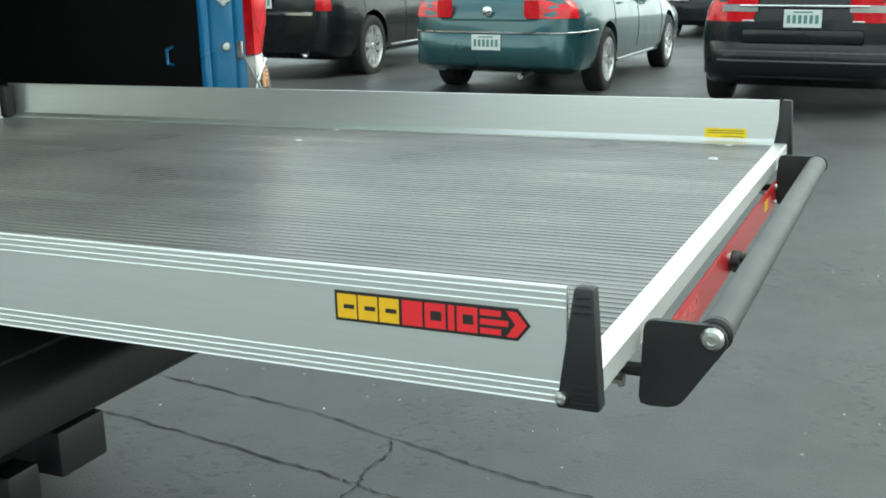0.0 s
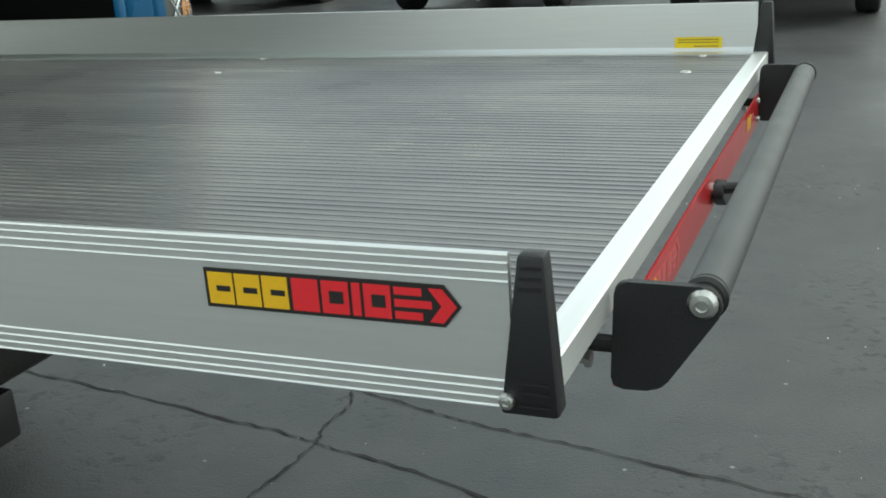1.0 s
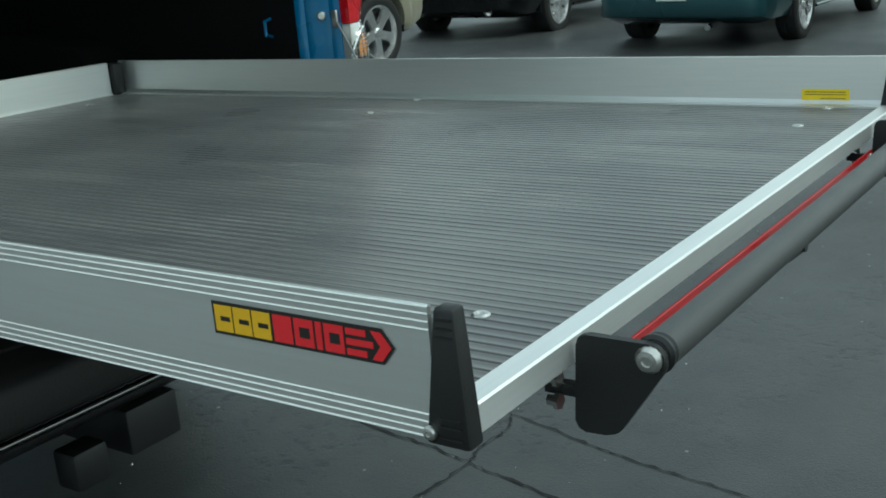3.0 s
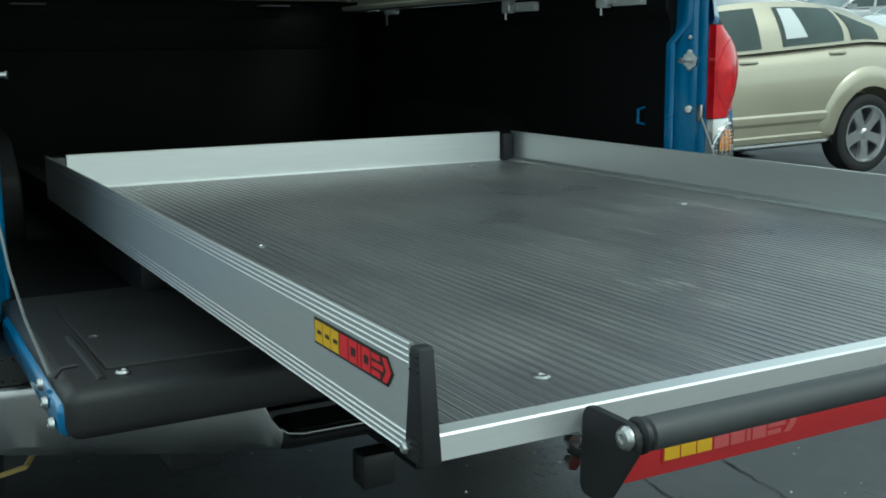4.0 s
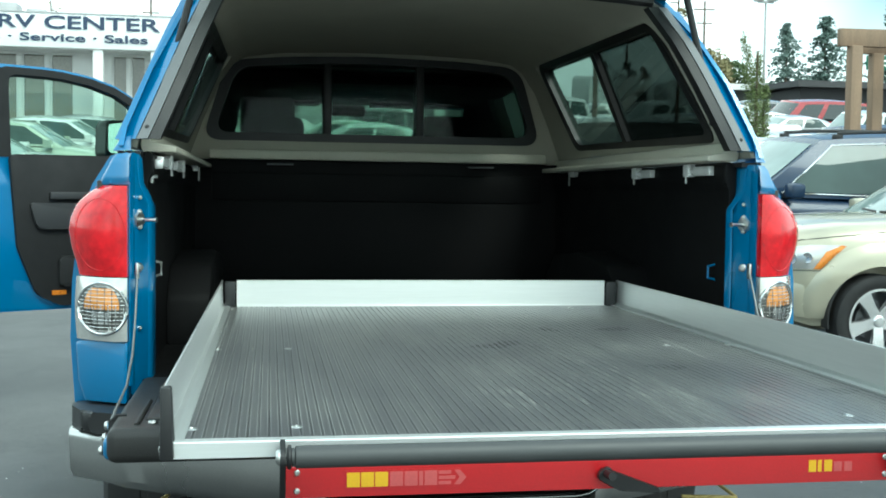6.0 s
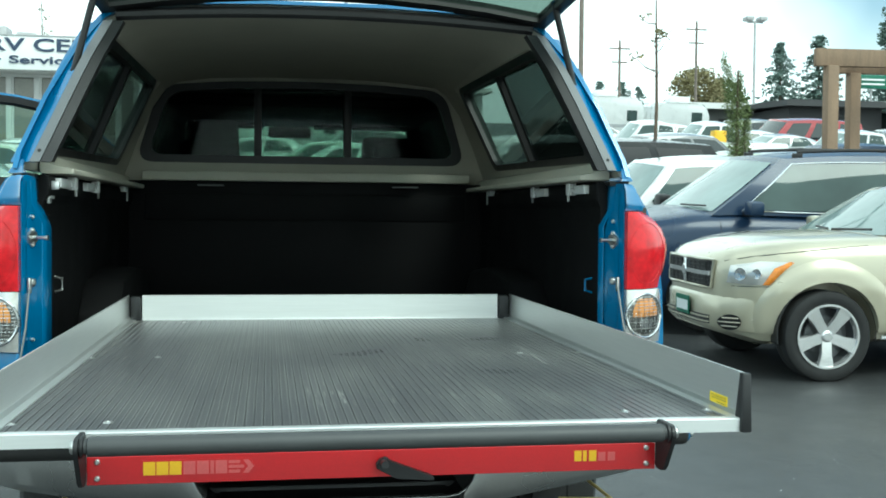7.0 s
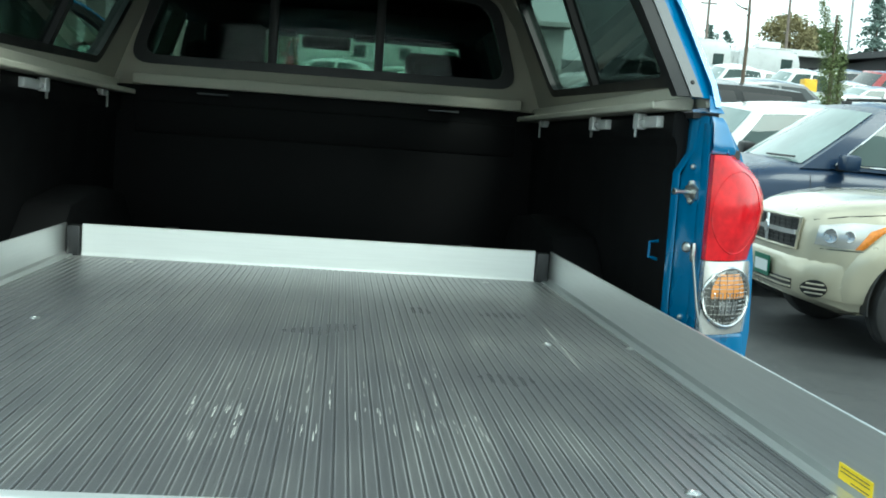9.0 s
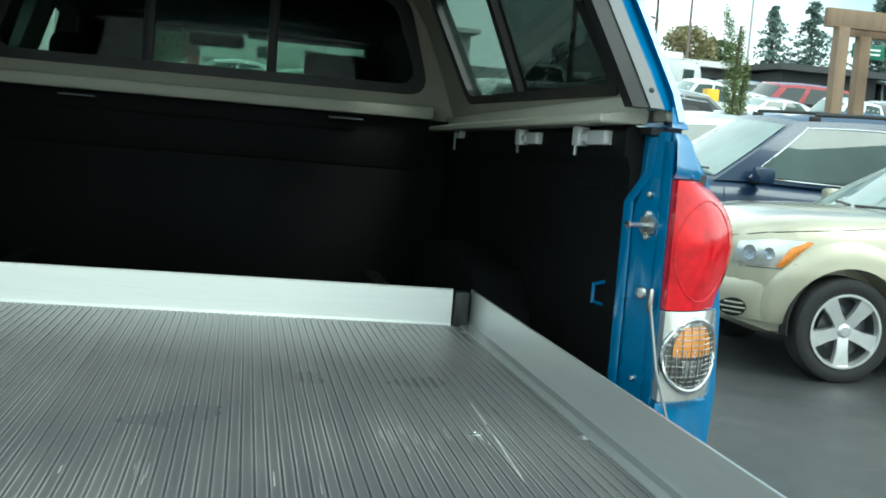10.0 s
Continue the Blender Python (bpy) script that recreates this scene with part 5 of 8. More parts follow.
# ---- canopy ----
def build_canopy():
    c = root("truck_canopy", (0, 2.2, BEDTOP), "blue truck bed canopy lined in beige, rear hatch raised", "truck canopy")
    base, top = 1.424, 1.845

    def section(inset):
        """Half sections as (x, z) from the base up to the crown."""
        pts = [(0.822, base), (0.815, 1.47), (0.760, 1.62), (0.700, 1.76), (0.665, 1.835), (0.640, 1.872), (0.59, 1.905), (0.45, 1.925), (0.2, 1.935)]
        half = [(x - inset, z - (inset if z > 1.8 else 0)) for x, z in pts]
        return [(-x, z) for x, z in half] + [(x, z) for x, z in reversed(half)]

    def rear_y(z):
        return float(np.interp(z, (1.412, 1.441, 1.505, 1.62, 1.726, 1.845, 1.95), (1.226, 1.243, 1.262, 1.310, 1.368, 1.478, 1.555)))

    def sheet(inset, thick, y_end, shift=0.0):
        a, b = section(inset), section(inset + thick)
        bm = bmesh.new()
        n = len(a)
        rows = []
        for pts in (a, b):
            for end in (0, 1):
                rows.append([bm.verts.new((x, (rear_y(z) + shift) if end == 0 else y_end, z)) for x, z in pts])
        ao, ae, bo, be = rows
        for k in range(n - 1):
            bm.faces.new((ao[k], ao[k + 1], ae[k + 1], ae[k]))
            bm.faces.new((bo[k], be[k], be[k + 1], bo[k + 1]))
            bm.faces.new((ao[k], bo[k], bo[k + 1], ao[k + 1]))
            bm.faces.new((ae[k], ae[k + 1], be[k + 1], be[k]))
        bm.faces.new((ao[0], ae[0], be[0], bo[0]))
        bm.faces.new((ao[-1], bo[-1], be[-1], ae[-1]))
        return bm

    win = rounded([(1.455, 1.474), (2.84, 1.502), (2.94, 1.854), (1.61, 1.834)], 0.05, 5)
    cut = lambda: [prism(win, "x", -1.1, 1.1)]
    link("shell", carve(sheet(0.0, 0.012, 3.215), cut()), M_blue, c, "glossy blue canopy shell", 35)
    link("lining", carve(sheet(0.0125, 0.012, 3.19, 0.02), cut()), M_head, c, "beige fabric lining", 35)
    # front wall with its window
    outline = [(x, z) for x, z in section(0.020)]
    fw = rounded([(-0.742, 1.533), (0.702, 1.533), (0.607, 1.866), (0.33, 1.888), (-0.02, 1.896), (-0.36, 1.888), (-0.640, 1.866)], 0.08, 6)
    link("front_wall", carve(prism(outline, "y", 3.165, 3.195), [prism(fw, "y", 3.0, 3.4)]), M_head, c, "beige front wall", 25)
    fi = rounded([(-0.693, 1.566), (0.658, 1.566), (0.570, 1.838), (0.31, 1.858), (-0.02, 1.866), (-0.34, 1.858), (-0.600, 1.838)], 0.07, 6)
    def ring(o, i, axis, a0, a1):
        n = len(o)
        at = {"y": lambda p, a: (p[0], a, p[1]), "x": lambda p, a: (a, p[0], p[1])}[axis]
        v = [at(p, a) for a in (a0, a1) for p in (*o, *i)]
        f = []
        for k in range(n):
            m = (k + 1) % n
            f += [(k, m, n + m, n + k), (2 * n + k, 3 * n + k, 3 * n + m, 2 * n + m), (k, 2 * n + k, 2 * n + m, m), (n + k, n + m, 3 * n + m, 3 * n + k)]
        return solid(v, f)
    w = part("front_window", ring(fw, fi, "y", 3.155, 3.20), M_plastic, c, "black rubber-framed front window")
    part("pane", prism(fi, "y", 3.176, 3.180), M_frontpane, w, "tinted glass pane", 0).visible_shadow = False
    for x in (-0.222, 0.172):
        part("divider", box(x - 0.016, x + 0.016, 3.160, 3.196, 1.562, 1.872, 0.003), M_plastic, w, "black window divider")
    # side windows, leaning with the walls
    for s in (-1, 1):
        wi = rounded([(1.50, 1.498), (2.785, 1.523), (2.885, 1.830), (1.645, 1.810)], 0.04, 5)
        lean = lambda z: 0.812 - 0.412 * (z - 1.48)
        def tilt(bm, off):
            for v in bm.verts:
                v.co.x = s * (lean(v.co.z) + v.co.x - off)
            return bm
        sw = part("side_window", tilt(ring(win, wi, "x", -0.03, 0.012), 0.0), M_plastic, c, "black-framed sliding side window")
        part("pane", tilt(prism([(2.235, 1.505), (2.80, 1.515), (2.90, 1.838), (2.245, 1.830)], "x", -0.012, -0.008), 0.0), M_canglass, sw, "tinted glass pane", 0).visible_shadow = False
        part("pane", tilt(prism([(1.485, 1.488), (2.24, 1.503), (2.25, 1.830), (1.635, 1.818)], "x", -0.006, -0.002), 0.0), M_slider, sw, "darker sliding glass pane", 0).visible_shadow = False
        part("divider", tilt(prism([(2.212, 1.500), (2.254, 1.500), (2.264, 1.834), (2.222, 1.834)], "x", -0.024, 0.004), 0.0), M_plastic, sw, "black window divider")
        # flange along the bed rail, clamps
        part("flange", prism(spread(s, [(0.700, 1.416), (0.785, 1.416), (0.790, 1.432), (0.788, 1.452), (0.775, 1.470), (0.768, 1.466), (0.765, 1.44), (0.700, 1.432)]), "y", 1.31 if s > 0 else 1.40, 3.17, 0.003, 1), M_gel, c, "cream moulded lower flange")
        for y0, y1, big in (((1.38, 1.555, True), (1.845, 2.01, True), (2.72, 2.80, False)) if s > 0 else ((1.405, 1.635, True), (1.849, 2.06, True), (2.72, 2.80, False))):
            cl = part("clamp", join(box(s * 0.732, s * 0.750, y0, y1 - 0.06, 1.373, 1.399, 0.003), box(s * 0.726, s * 0.750, y1 - 0.04, y1, 1.370, 1.408, 0.004), box(s * 0.730, s * 0.752, y1 - 0.08, y1 - 0.03, 1.379, 1.392, 0.002)) if big else box(s * 0.730, s * 0.752, y0, y1, 1.388, 1.410, 0.003), M_clamp, c, "aluminium canopy clamp")
            cl.location.z += 0.006
            part("clamp_screw", tube([(s * 0.730, y1 - 0.02, 1.352), (s * 0.730, y1 - 0.02, 1.40)], 0.004, 8), M_steel, cl)
        # frame of the rear opening
        heights = [1.441, 1.47, 1.505, 1.56, 1.62, 1.68, 1.74, 1.79, 1.845]
        edge = [(s * float(np.interp(z, (1.441, 1.505, 1.62, 1.845), (0.783, 0.757, 0.714, 0.634))), rear_y(z) - 0.004, z) for z in heights]
        ribbon = [(4 * k + j, 4 * k + (j + 1) % 4, 4 * k + 4 + (j + 1) % 4, 4 * k + 4 + j) for k in range(len(edge) - 1) for j in range(4)] + [(3, 2, 1, 0), tuple(range(4 * len(edge) - 4, 4 * len(edge)))]

        def band(x0, x1, d0, d1, thick):
            vs = []
            for x, y, z in edge:
                vs += [(x + s * x0, y + d0, z), (x + s * x1, y + d1, z), (x + s * x1, y + d1 + thick, z), (x + s * x0, y + d0 + thick, z)]
            return solid(vs, ribbon)

        part("opening_frame", band(-0.032, -0.006, -0.028, -0.022, 0.038), M_framegrey, c, "grey rear opening frame", 20)
        part("shell_flange", band(0.0, 0.052, 0.003, 0.034, 0.07), M_blue, c, "blue outer flange", 40)
        sill = lambda a, b: (s * (0.789 + 0.047 * a - 0.020 * b * a), 1.206 + 0.042 * a ** 0.75 + 0.010 * b, 1.4125 + 0.034 * b)
        part("shell_foot", grid_mesh(lambda a, b: sill(min(1.0, a / 0.7), b) if a <= 0.7 else tuple(Vector(sill(1.0, b)) + Vector((s * 0.004, 0.2, 0)) * ((a - 0.7) / 0.3)), 20, 5), M_blue, c, "blue rounded foot of the shell", 50)
        part("foot_gap", box(s * 0.772, s * 0.826, 1.255, 1.40, 1.400, 1.4118), M_plastic, c)
        part("opening_seal", band(-0.060, -0.034, -0.020, -0.024, 0.040), M_plastic, c, "black rubber seal", 20)
        for x, y, z in edge[1:2]:
            part("rivet", lathe([(0, 0.003), (0.004, 0.002), (0.005, 0), (0, 0)], (x - s * 0.018, y - 0.025, z), (0, -1, 0.2), 10), M_plastic, c)
        lo, hi = Vector((s * 0.735, 1.36, 1.522)), Vector((s * 0.630, 1.36, 1.93))
        part("strut_rod", tube([tuple(lo), tuple(lo.lerp(hi, 0.36))], 0.004, 8), M_steel, c)
        part("gas_strut", tube([tuple(lo.lerp(hi, 0.34)), tuple(hi)], 0.0095, 10), M_plastic, c, "black gas strut")
        part("strut_mount", join(box(s * 0.734, s * 0.752, 1.354, 1.374, 1.510, 1.526, 0.004), lathe([(0, 0.012), (0.009, 0.009), (0.009, -0.009), (0, -0.012)], lo, (s, 0, 0), 12)), M_plastic, c)
    br = part("corner_bracket", join(box(-0.760, -0.752, 1.345, 1.375, 1.335, 1.405, 0.003), box(-0.756, -0.728, 1.35, 1.358, 1.372, 1.396, 0.003)), M_alu, c, "pale aluminium corner bracket")
    part("bracket_screw", tube([(-0.752, 1.36, 1.352), (-0.742, 1.36, 1.352)], 0.005, 8), M_steel, br)
    part("front_flange", box(-0.705, 0.705, 3.06, 3.166, 1.452, 1.492, 0.008), M_gel, c, "cream moulded front flange")
    for x in (-0.42, 0.42):
        part("bracket", box(x - 0.055, x + 0.055, 3.05, 3.105, 1.430, 1.436, 0.002), M_cabgrey, c, "thin grey clamp plate")
    # lintel over the opening
    part("lintel", tube([(x, rear_y(1.87) - 0.002, 1.868 + 0.025 * (1 - (x / 0.6) ** 2)) for x in [-0.6 + 0.1 * k for k in range(13)]], 0.017, 8), M_plastic, c, "dark rear header seal")
    # raised hatch
    h0, h1 = Vector((0, 1.50, 1.868)), Vector((0, 0.94, 1.985))
    d = (h1 - h0).normalized()
    up = Vector((0, -d.z, d.y)) if d.y > 0 else Vector((0, d.z, -d.y))
    def hp(x, f, k):
        p = h0 + (h1 - h0) * f + up * k
        return (x, p.y, p.z + 0.062 * (1 - (x / 0.66) ** 2))
    across = lambda pts: [(a[0] + (b[0] - a[0]) * k / 8, a[1] + (b[1] - a[1]) * k / 8) for a, b in zip(pts, pts[1:] + pts[:1]) for k in range(8)]
    poly = across([(-0.64, 0.0), (0.64, 0.0), (0.71, 1.0), (-0.71, 1.0)])
    gl = across([(-0.615, 0.07), (0.615, 0.07), (0.68, 0.93), (-0.68, 0.93)])
    n = len(poly)
    v = [hp(x, f, k) for k in (0.0, 0.03) for x, f in (*poly, *gl)]
    fs = []
    for k in range(n):
        m = (k + 1) % n
        fs += [(k, m, n + m, n + k), (2 * n + k, 3 * n + k, 3 * n + m, 2 * n + m), (k, 2 * n + k, 2 * n + m, m), (n + k, n + m, 3 * n + m, 3 * n + k)]
    hatch = part("hatch", solid(v, fs), M_plastic, c, "raised dark-framed rear hatch")
    cols = np.linspace(-1, 1, 9)
    v = [hp(q * (0.617 + 0.065 * f), 0.065 + 0.87 * f, k) for k in (0.012, 0.016) for f in (0, 1) for q in cols]
    fs = [(i, i + 1, 10 + i, 9 + i) for i in range(8)] + [(27 + i, 28 + i, 19 + i, 18 + i) for i in range(8)]
    part("hatch_glass", solid(v, fs), M_canglass, hatch, "tinted hatch glass", 0).visible_shadow = False


build_canopy()


# ---- parked cars ----
SECTION = [(0.0, 0.0), (0.80, 0.0), (0.93, 0.05), (0.975, 0.18), (0.99, 0.34), (1.0, 0.52), (0.99, 0.68), (0.97, 0.82), (0.935, 0.92), (0.86, 0.975), (0.62, 1.0), (0.0, 1.01)]
PLAN = [(-1, 0.60), (-0.992, 0.72), (-0.97, 0.84), (-0.93, 0.915), (-0.86, 0.96), (-0.7, 0.99), (-0.4, 1.0), (0.4, 1.0), (0.7, 0.985), (0.86, 0.95), (0.93, 0.895), (0.97, 0.81), (0.992, 0.68), (1, 0.54)]


BLUFF = [(-1, 0.72), (-0.99, 0.84), (-0.96, 0.92), (-0.86, 0.97), (-0.5, 1.0), (0.5, 1.0), (0.70, 0.975), (0.81, 0.915), (0.88, 0.845), (0.94, 0.74), (0.97, 0.65), (0.99, 0.52), (1, 0.40)]


def curve_at(table, x):
    return float(np.interp(x, [p[0] for p in table], [p[1] for p in table]))


class CarShape:
    """Numbers of one car: length, width, height, and the lines of its sides; forward is +x."""

    def __init__(self, length, width, height, base, top, cowl, roof, belt=0.0, clear=0.20, roofw=0.70, glassw=0.93, wheel_r=0.33, front=None, plan=None):
        self.plan = plan or PLAN
        self.L, self.W, self.H, self.base, self.top, self.clear = length, width, height, base, top, clear
        self.cowl, self.roof, self.roofw, self.glassw, self.r = cowl, roof, roofw, glassw, wheel_r
        self.axle = front if front is not None else base / 2 + 0.03

    def bottom(self, f):
        return self.clear + 0.10 * max(0.0, abs(f) - 0.86) / 0.14

    def half(self, f, z):
        zb, zt = self.bottom(f), curve_at(self.top, f)
        k = min(1.0, max(0.0, (z - zb) / (zt - zb)))
        y = float(np.interp(k, [q for p, q in SECTION[1:-1]], [p for p, q in SECTION[1:-1]]))
        return y * curve_at(self.plan, f) * self.W / 2

    def glass(self, u, v, t=None):
        """A point of the cabin: u from the windscreen (0) to the rear (1), v from belt to roof; t across (-1 to 1) on the screens."""
        xb = self.cowl[0] + (self.cowl[1] - self.cowl[0]) * u
        xr = self.roof[0] + (self.roof[1] - self.roof[0]) * u
        zb = curve_at(self.top, xb / (self.L / 2)) - 0.015
        zr = self.H - 0.05 - 0.06 * (2 * u - 0.85) ** 2
        x, z = xb + (xr - xb) * v, zb + (zr - zb) * v
        y = self.W / 2 * (self.glassw + (self.roofw - self.glassw) * v) + 0.035 * math.sin(math.pi * v)
        y *= 1 - 0.06 * (2 * u - 1) ** 2
        if t is None:
            return Vector((x, y, z))
        bow = (1 - t * t) * (0.10 if u < 0.5 else -0.07)
        return Vector((x + bow, y * t, z + 0.02 * (1 - t * t) * v))


def lifted(fn, off, eps=1e-3):
    def g(a, b):
        p = Vector(fn(a, b))
        n = (Vector(fn(a + eps, b)) - p).cross(Vector(fn(a, b + eps)) - p)
        n.normalize()
        return p + n * off
    return g


def upper(bm, z):
    """What lies above a height."""
    bmesh.ops.bisect_plane(bm, geom=bm.verts[:] + bm.edges[:] + bm.faces[:], plane_co=(0, 0, z), plane_no=(0, 0, 1), clear_inner=True)
    return bm


def end_x(sh, e, y, z):
    """Where the body's end lies at a distance from the middle."""
    fs = np.linspace(1.0, 0.55, 46)
    hs = np.array([sh.half(e * f, z) for f in fs])
    return e * sh.L / 2 * float(np.interp(abs(y), hs, fs)) if abs(y) > hs[0] else e * sh.L / 2


def skin(sh, s, f, z, off):
    """A place on a car's side or rounded corner, a little proud of it."""
    w = sh.half(f, z)
    d = (sh.half(f - 0.004, z) - sh.half(f + 0.004, z)) / (0.008 * sh.L / 2)
    n = Vector((d, 1.0, 0)).normalized()
    return Vector((f * sh.L / 2 + n.x * off, s * (w + n.y * off), z))


def end_strip(sh, e, y0, y1, z0, z1, out, thick, steps=16, soft=0.0):
    """A band that follows the rounded end of a car."""
    bm = bmesh.new()
    rows = []
    zs = [(z0, 0.0), (z0 + soft, thick), (z1 - soft, thick), (z1, 0.0)] if soft else [(z0, 0.0), (z0, thick), (z1, thick), (z1, 0.0)]
    for k in range(steps + 1):
        y = y0 + (y1 - y0) * k / steps
        fade = min(1.0, (0.5 - abs(k / steps - 0.5)) * 12 + 0.02) if soft else 1.0
        rows.append([bm.verts.new((end_x(sh, e, y, (z0 + z1) / 2) + e * (out + t * fade), y, z)) for z, t in zs])
    for p, q in zip(rows, rows[1:]):
        for k in range(4):
            bm.faces.new((p[k], p[(k + 1) % 4], q[(k + 1) % 4], q[k]))
    bm.faces.new(rows[0])
    bm.faces.new(rows[-1][::-1])
    bmesh.ops.recalc_face_normals(bm, faces=bm.faces[:])
    return bm


def car(name, sh, material, label, category="car", windows=((0.06, 0.42), (0.46, 0.78), (0.81, 0.95)), tail=None, head=None, detail=2, group="parked cars", glassmat=None, spokes=5, trim=None, rails=False, rear_lamps="corner", cladding=None, plate_at=None, handles=True, plate_out=0.0, shuts=(), grips=(), rim=0.67, mirrors=None):
    """A car at the origin, on the ground, forward along +x."""
    r = root(name, (0, 0, 0), label, category, group)
    L, W = sh.L, sh.W
    fr = sorted({p[0] for p in sh.plan} | {k / 20 for k in range(-19, 20)} | {p[0] for p in sh.top}) if detail else sorted({p[0] for p in sh.plan} | {p[0] for p in sh.top})
    bm = bmesh.new()
    rings = []
    for f in fr:
        zb, zt, w = sh.bottom(f), curve_at(sh.top, f), curve_at(sh.plan, f) * W / 2
        half = [(y * w, zb + (zt - zb) * z + (0.03 * (1 - y * y) if z > 0.97 else 0)) for y, z in SECTION]
        ring = [bm.verts.new((f * L / 2, y, z)) for y, z in half] + [bm.verts.new((f * L / 2, -y, z)) for y, z in half[-2:0:-1]]
        rings.append(ring)
    n = len(rings[0])
    for p, q in zip(rings, rings[1:]):
        for k in range(n):
            bm.faces.new((p[k], p[(k + 1) % n], q[(k + 1) % n], q[k]))
    bm.faces.new(rings[0])
    bm.faces.new(rings[-1][::-1])
    axles = (sh.axle, sh.axle - sh.base)
    cut = [lathe([(0, 0.20), (sh.r * 1.14, 0.20), (sh.r * 1.14, -0.20), (0, -0.20)], (x, s * (W / 2 - 0.06), sh.r + 0.015), (0, 1, 0), 32 if detail else 18) for x in axles for s in (-1, 1)]
    body = link("body", carve(bm, cut), material, r, "", 32, True)
    for x in axles:
        for s in (-1, 1):
            if detail:
                part("arch_liner", upper(lathe([(sh.r * 1.13, -0.19), (sh.r * 1.155, -0.19), (sh.r * 1.155, 0.10), (sh.r * 1.13, 0.10)], (x, s * (W / 2 - 0.14), sh.r + 0.015), (0, s, 0), 30), sh.clear + 0.03), M_plastic, body, "", 40, True)
                part("arch_shadow", upper(lathe([(0, -0.005), (sh.r * 1.13, -0.005), (sh.r * 1.13, 0.0), (0, 0.0)], (x, s * (W / 2 - 0.30), sh.r + 0.015), (0, s, 0), 24), sh.clear + 0.03), M_plastic, body, "", 40, True)
            wheel(r, (x, s * (W / 2 - 0.115), sh.r), sh.r, 0.215, sh.r * rim, spokes, s, True, detail > 0)
    # cabin
    nu, nv = (18, 6) if detail else (8, 3)
    sides = [grid_mesh(lambda a, b, s=s: (sh.glass(a, b).x, s * sh.glass(a, b).y, sh.glass(a, b).z), nu, nv) for s in (-1, 1)]
    ends = [grid_mesh(lambda a, b, u=u: sh.glass(u, b, 2 * a - 1), 10, nv) for u in (0, 1)]
    def roof(a, b):
        p = sh.glass(a, 1.0)
        t = 2 * b - 1
        ends_bow = 0.10 * max(0.0, 1 - a * nu) - 0.07 * max(0.0, 1 - (1 - a) * nu)
        return (p.x + ends_bow * (1 - t * t), p.y * t, p.z + (0.02 + 0.035 * math.sin(math.pi * a)) * (1 - t * t))
    cb = join(*sides, *ends, grid_mesh(roof, nu, 10))
    bmesh.ops.remove_doubles(cb, verts=cb.verts, dist=0.002)
    cabin = part("cabin", cb, material, r, "", 35, True)
    gm = glassmat or M_tint
    def pane(u0, u1, s, slant=()):
        f = lambda a, b: (lambda p: (p.x, s * p.y, p.z))(sh.glass(u0 + (u1 - u0) * a, 0.09 + 0.78 * b))
        if slant:
            t0, t1, v0, v1 = slant
            f = lambda a, b: (lambda p: (p.x, s * p.y, p.z))(sh.glass((u0 + (t0 - u0) * b) * (1 - a) + (u1 + (t1 - u1) * b) * a, 0.07 + (v0 + (v1 - v0) * a - 0.07) * b))
        out = lifted(f, -0.006 if s < 0 else 0.006)
        return part("side_window", grid_mesh(out, 8 if detail else 3, 5 if detail else 2), gm, cabin, "car side glass", 60, True)
    for u0, u1, *slant in windows:
        for s in (-1, 1):
            w = pane(u0, u1, s, slant)
            if trim and detail:
                edge = [(u0, 0.07), (u0, 0.89), ((u0 + u1) / 2, 0.895), (u1, 0.89), (u1, 0.07), ((u0 + u1) / 2, 0.065)]
                dense = []
                for a, b in zip(edge, edge[1:] + edge[:1]):
                    for k in range(4):
                        dense.append((a[0] + (b[0] - a[0]) * k / 4, a[1] + (b[1] - a[1]) * k / 4))
                pts = [(p.x, s * (p.y + 0.006), p.z) for p in (sh.glass(*d) for d in dense)]
                part("window_trim", tube(pts, 0.008, 6, True), trim, w, "", 40, True)
    for u in (0, 1):
        f = lambda a, b: sh.glass(u, 0.06 + 0.86 * b, -0.92 + 1.84 * a)
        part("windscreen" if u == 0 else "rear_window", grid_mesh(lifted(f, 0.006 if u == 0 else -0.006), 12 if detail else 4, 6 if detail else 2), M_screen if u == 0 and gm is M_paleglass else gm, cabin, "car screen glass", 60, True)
    if detail:
        # shut lines, handles, sills
        for x in shuts or [sh.cowl[0] + (sh.cowl[1] - sh.cowl[0]) * u for u in (0.02, 0.44, 0.80)]:
            f = x / (L / 2)
            for s in (-1, 1):
                zt = curve_at(sh.top, f)
                pts = [(x, s * (sh.half(f, z) + 0.0012), z) for z in np.linspace(sh.clear + 0.16, zt - 0.07, 19) if min((x - ax) ** 2 + (z - sh.r) ** 2 for ax in axles) > (sh.r * 1.2) ** 2]
                part("shut_line", tube(pts, 0.0035, 5), M_plastic, body, "", 40, True)
        if handles:
            for x in grips or [sh.cowl[0] + (sh.cowl[1] - sh.cowl[0]) * u for u in (0.37, 0.73)]:
                z = curve_at(sh.top, x / (L / 2)) - (0.085 if grips else 0.13)
                for s in (-1, 1):
                    y = s * (sh.half(x / (L / 2), z) + 0.012)
                    part("door_handle", tube([(x - 0.09, y - s * 0.015, z), (x - 0.07, y, z + 0.004), (x + 0.07, y, z + 0.004), (x + 0.09, y - s * 0.015, z)], 0.013, 8), material, body, "body-coloured door handle", 40, True)
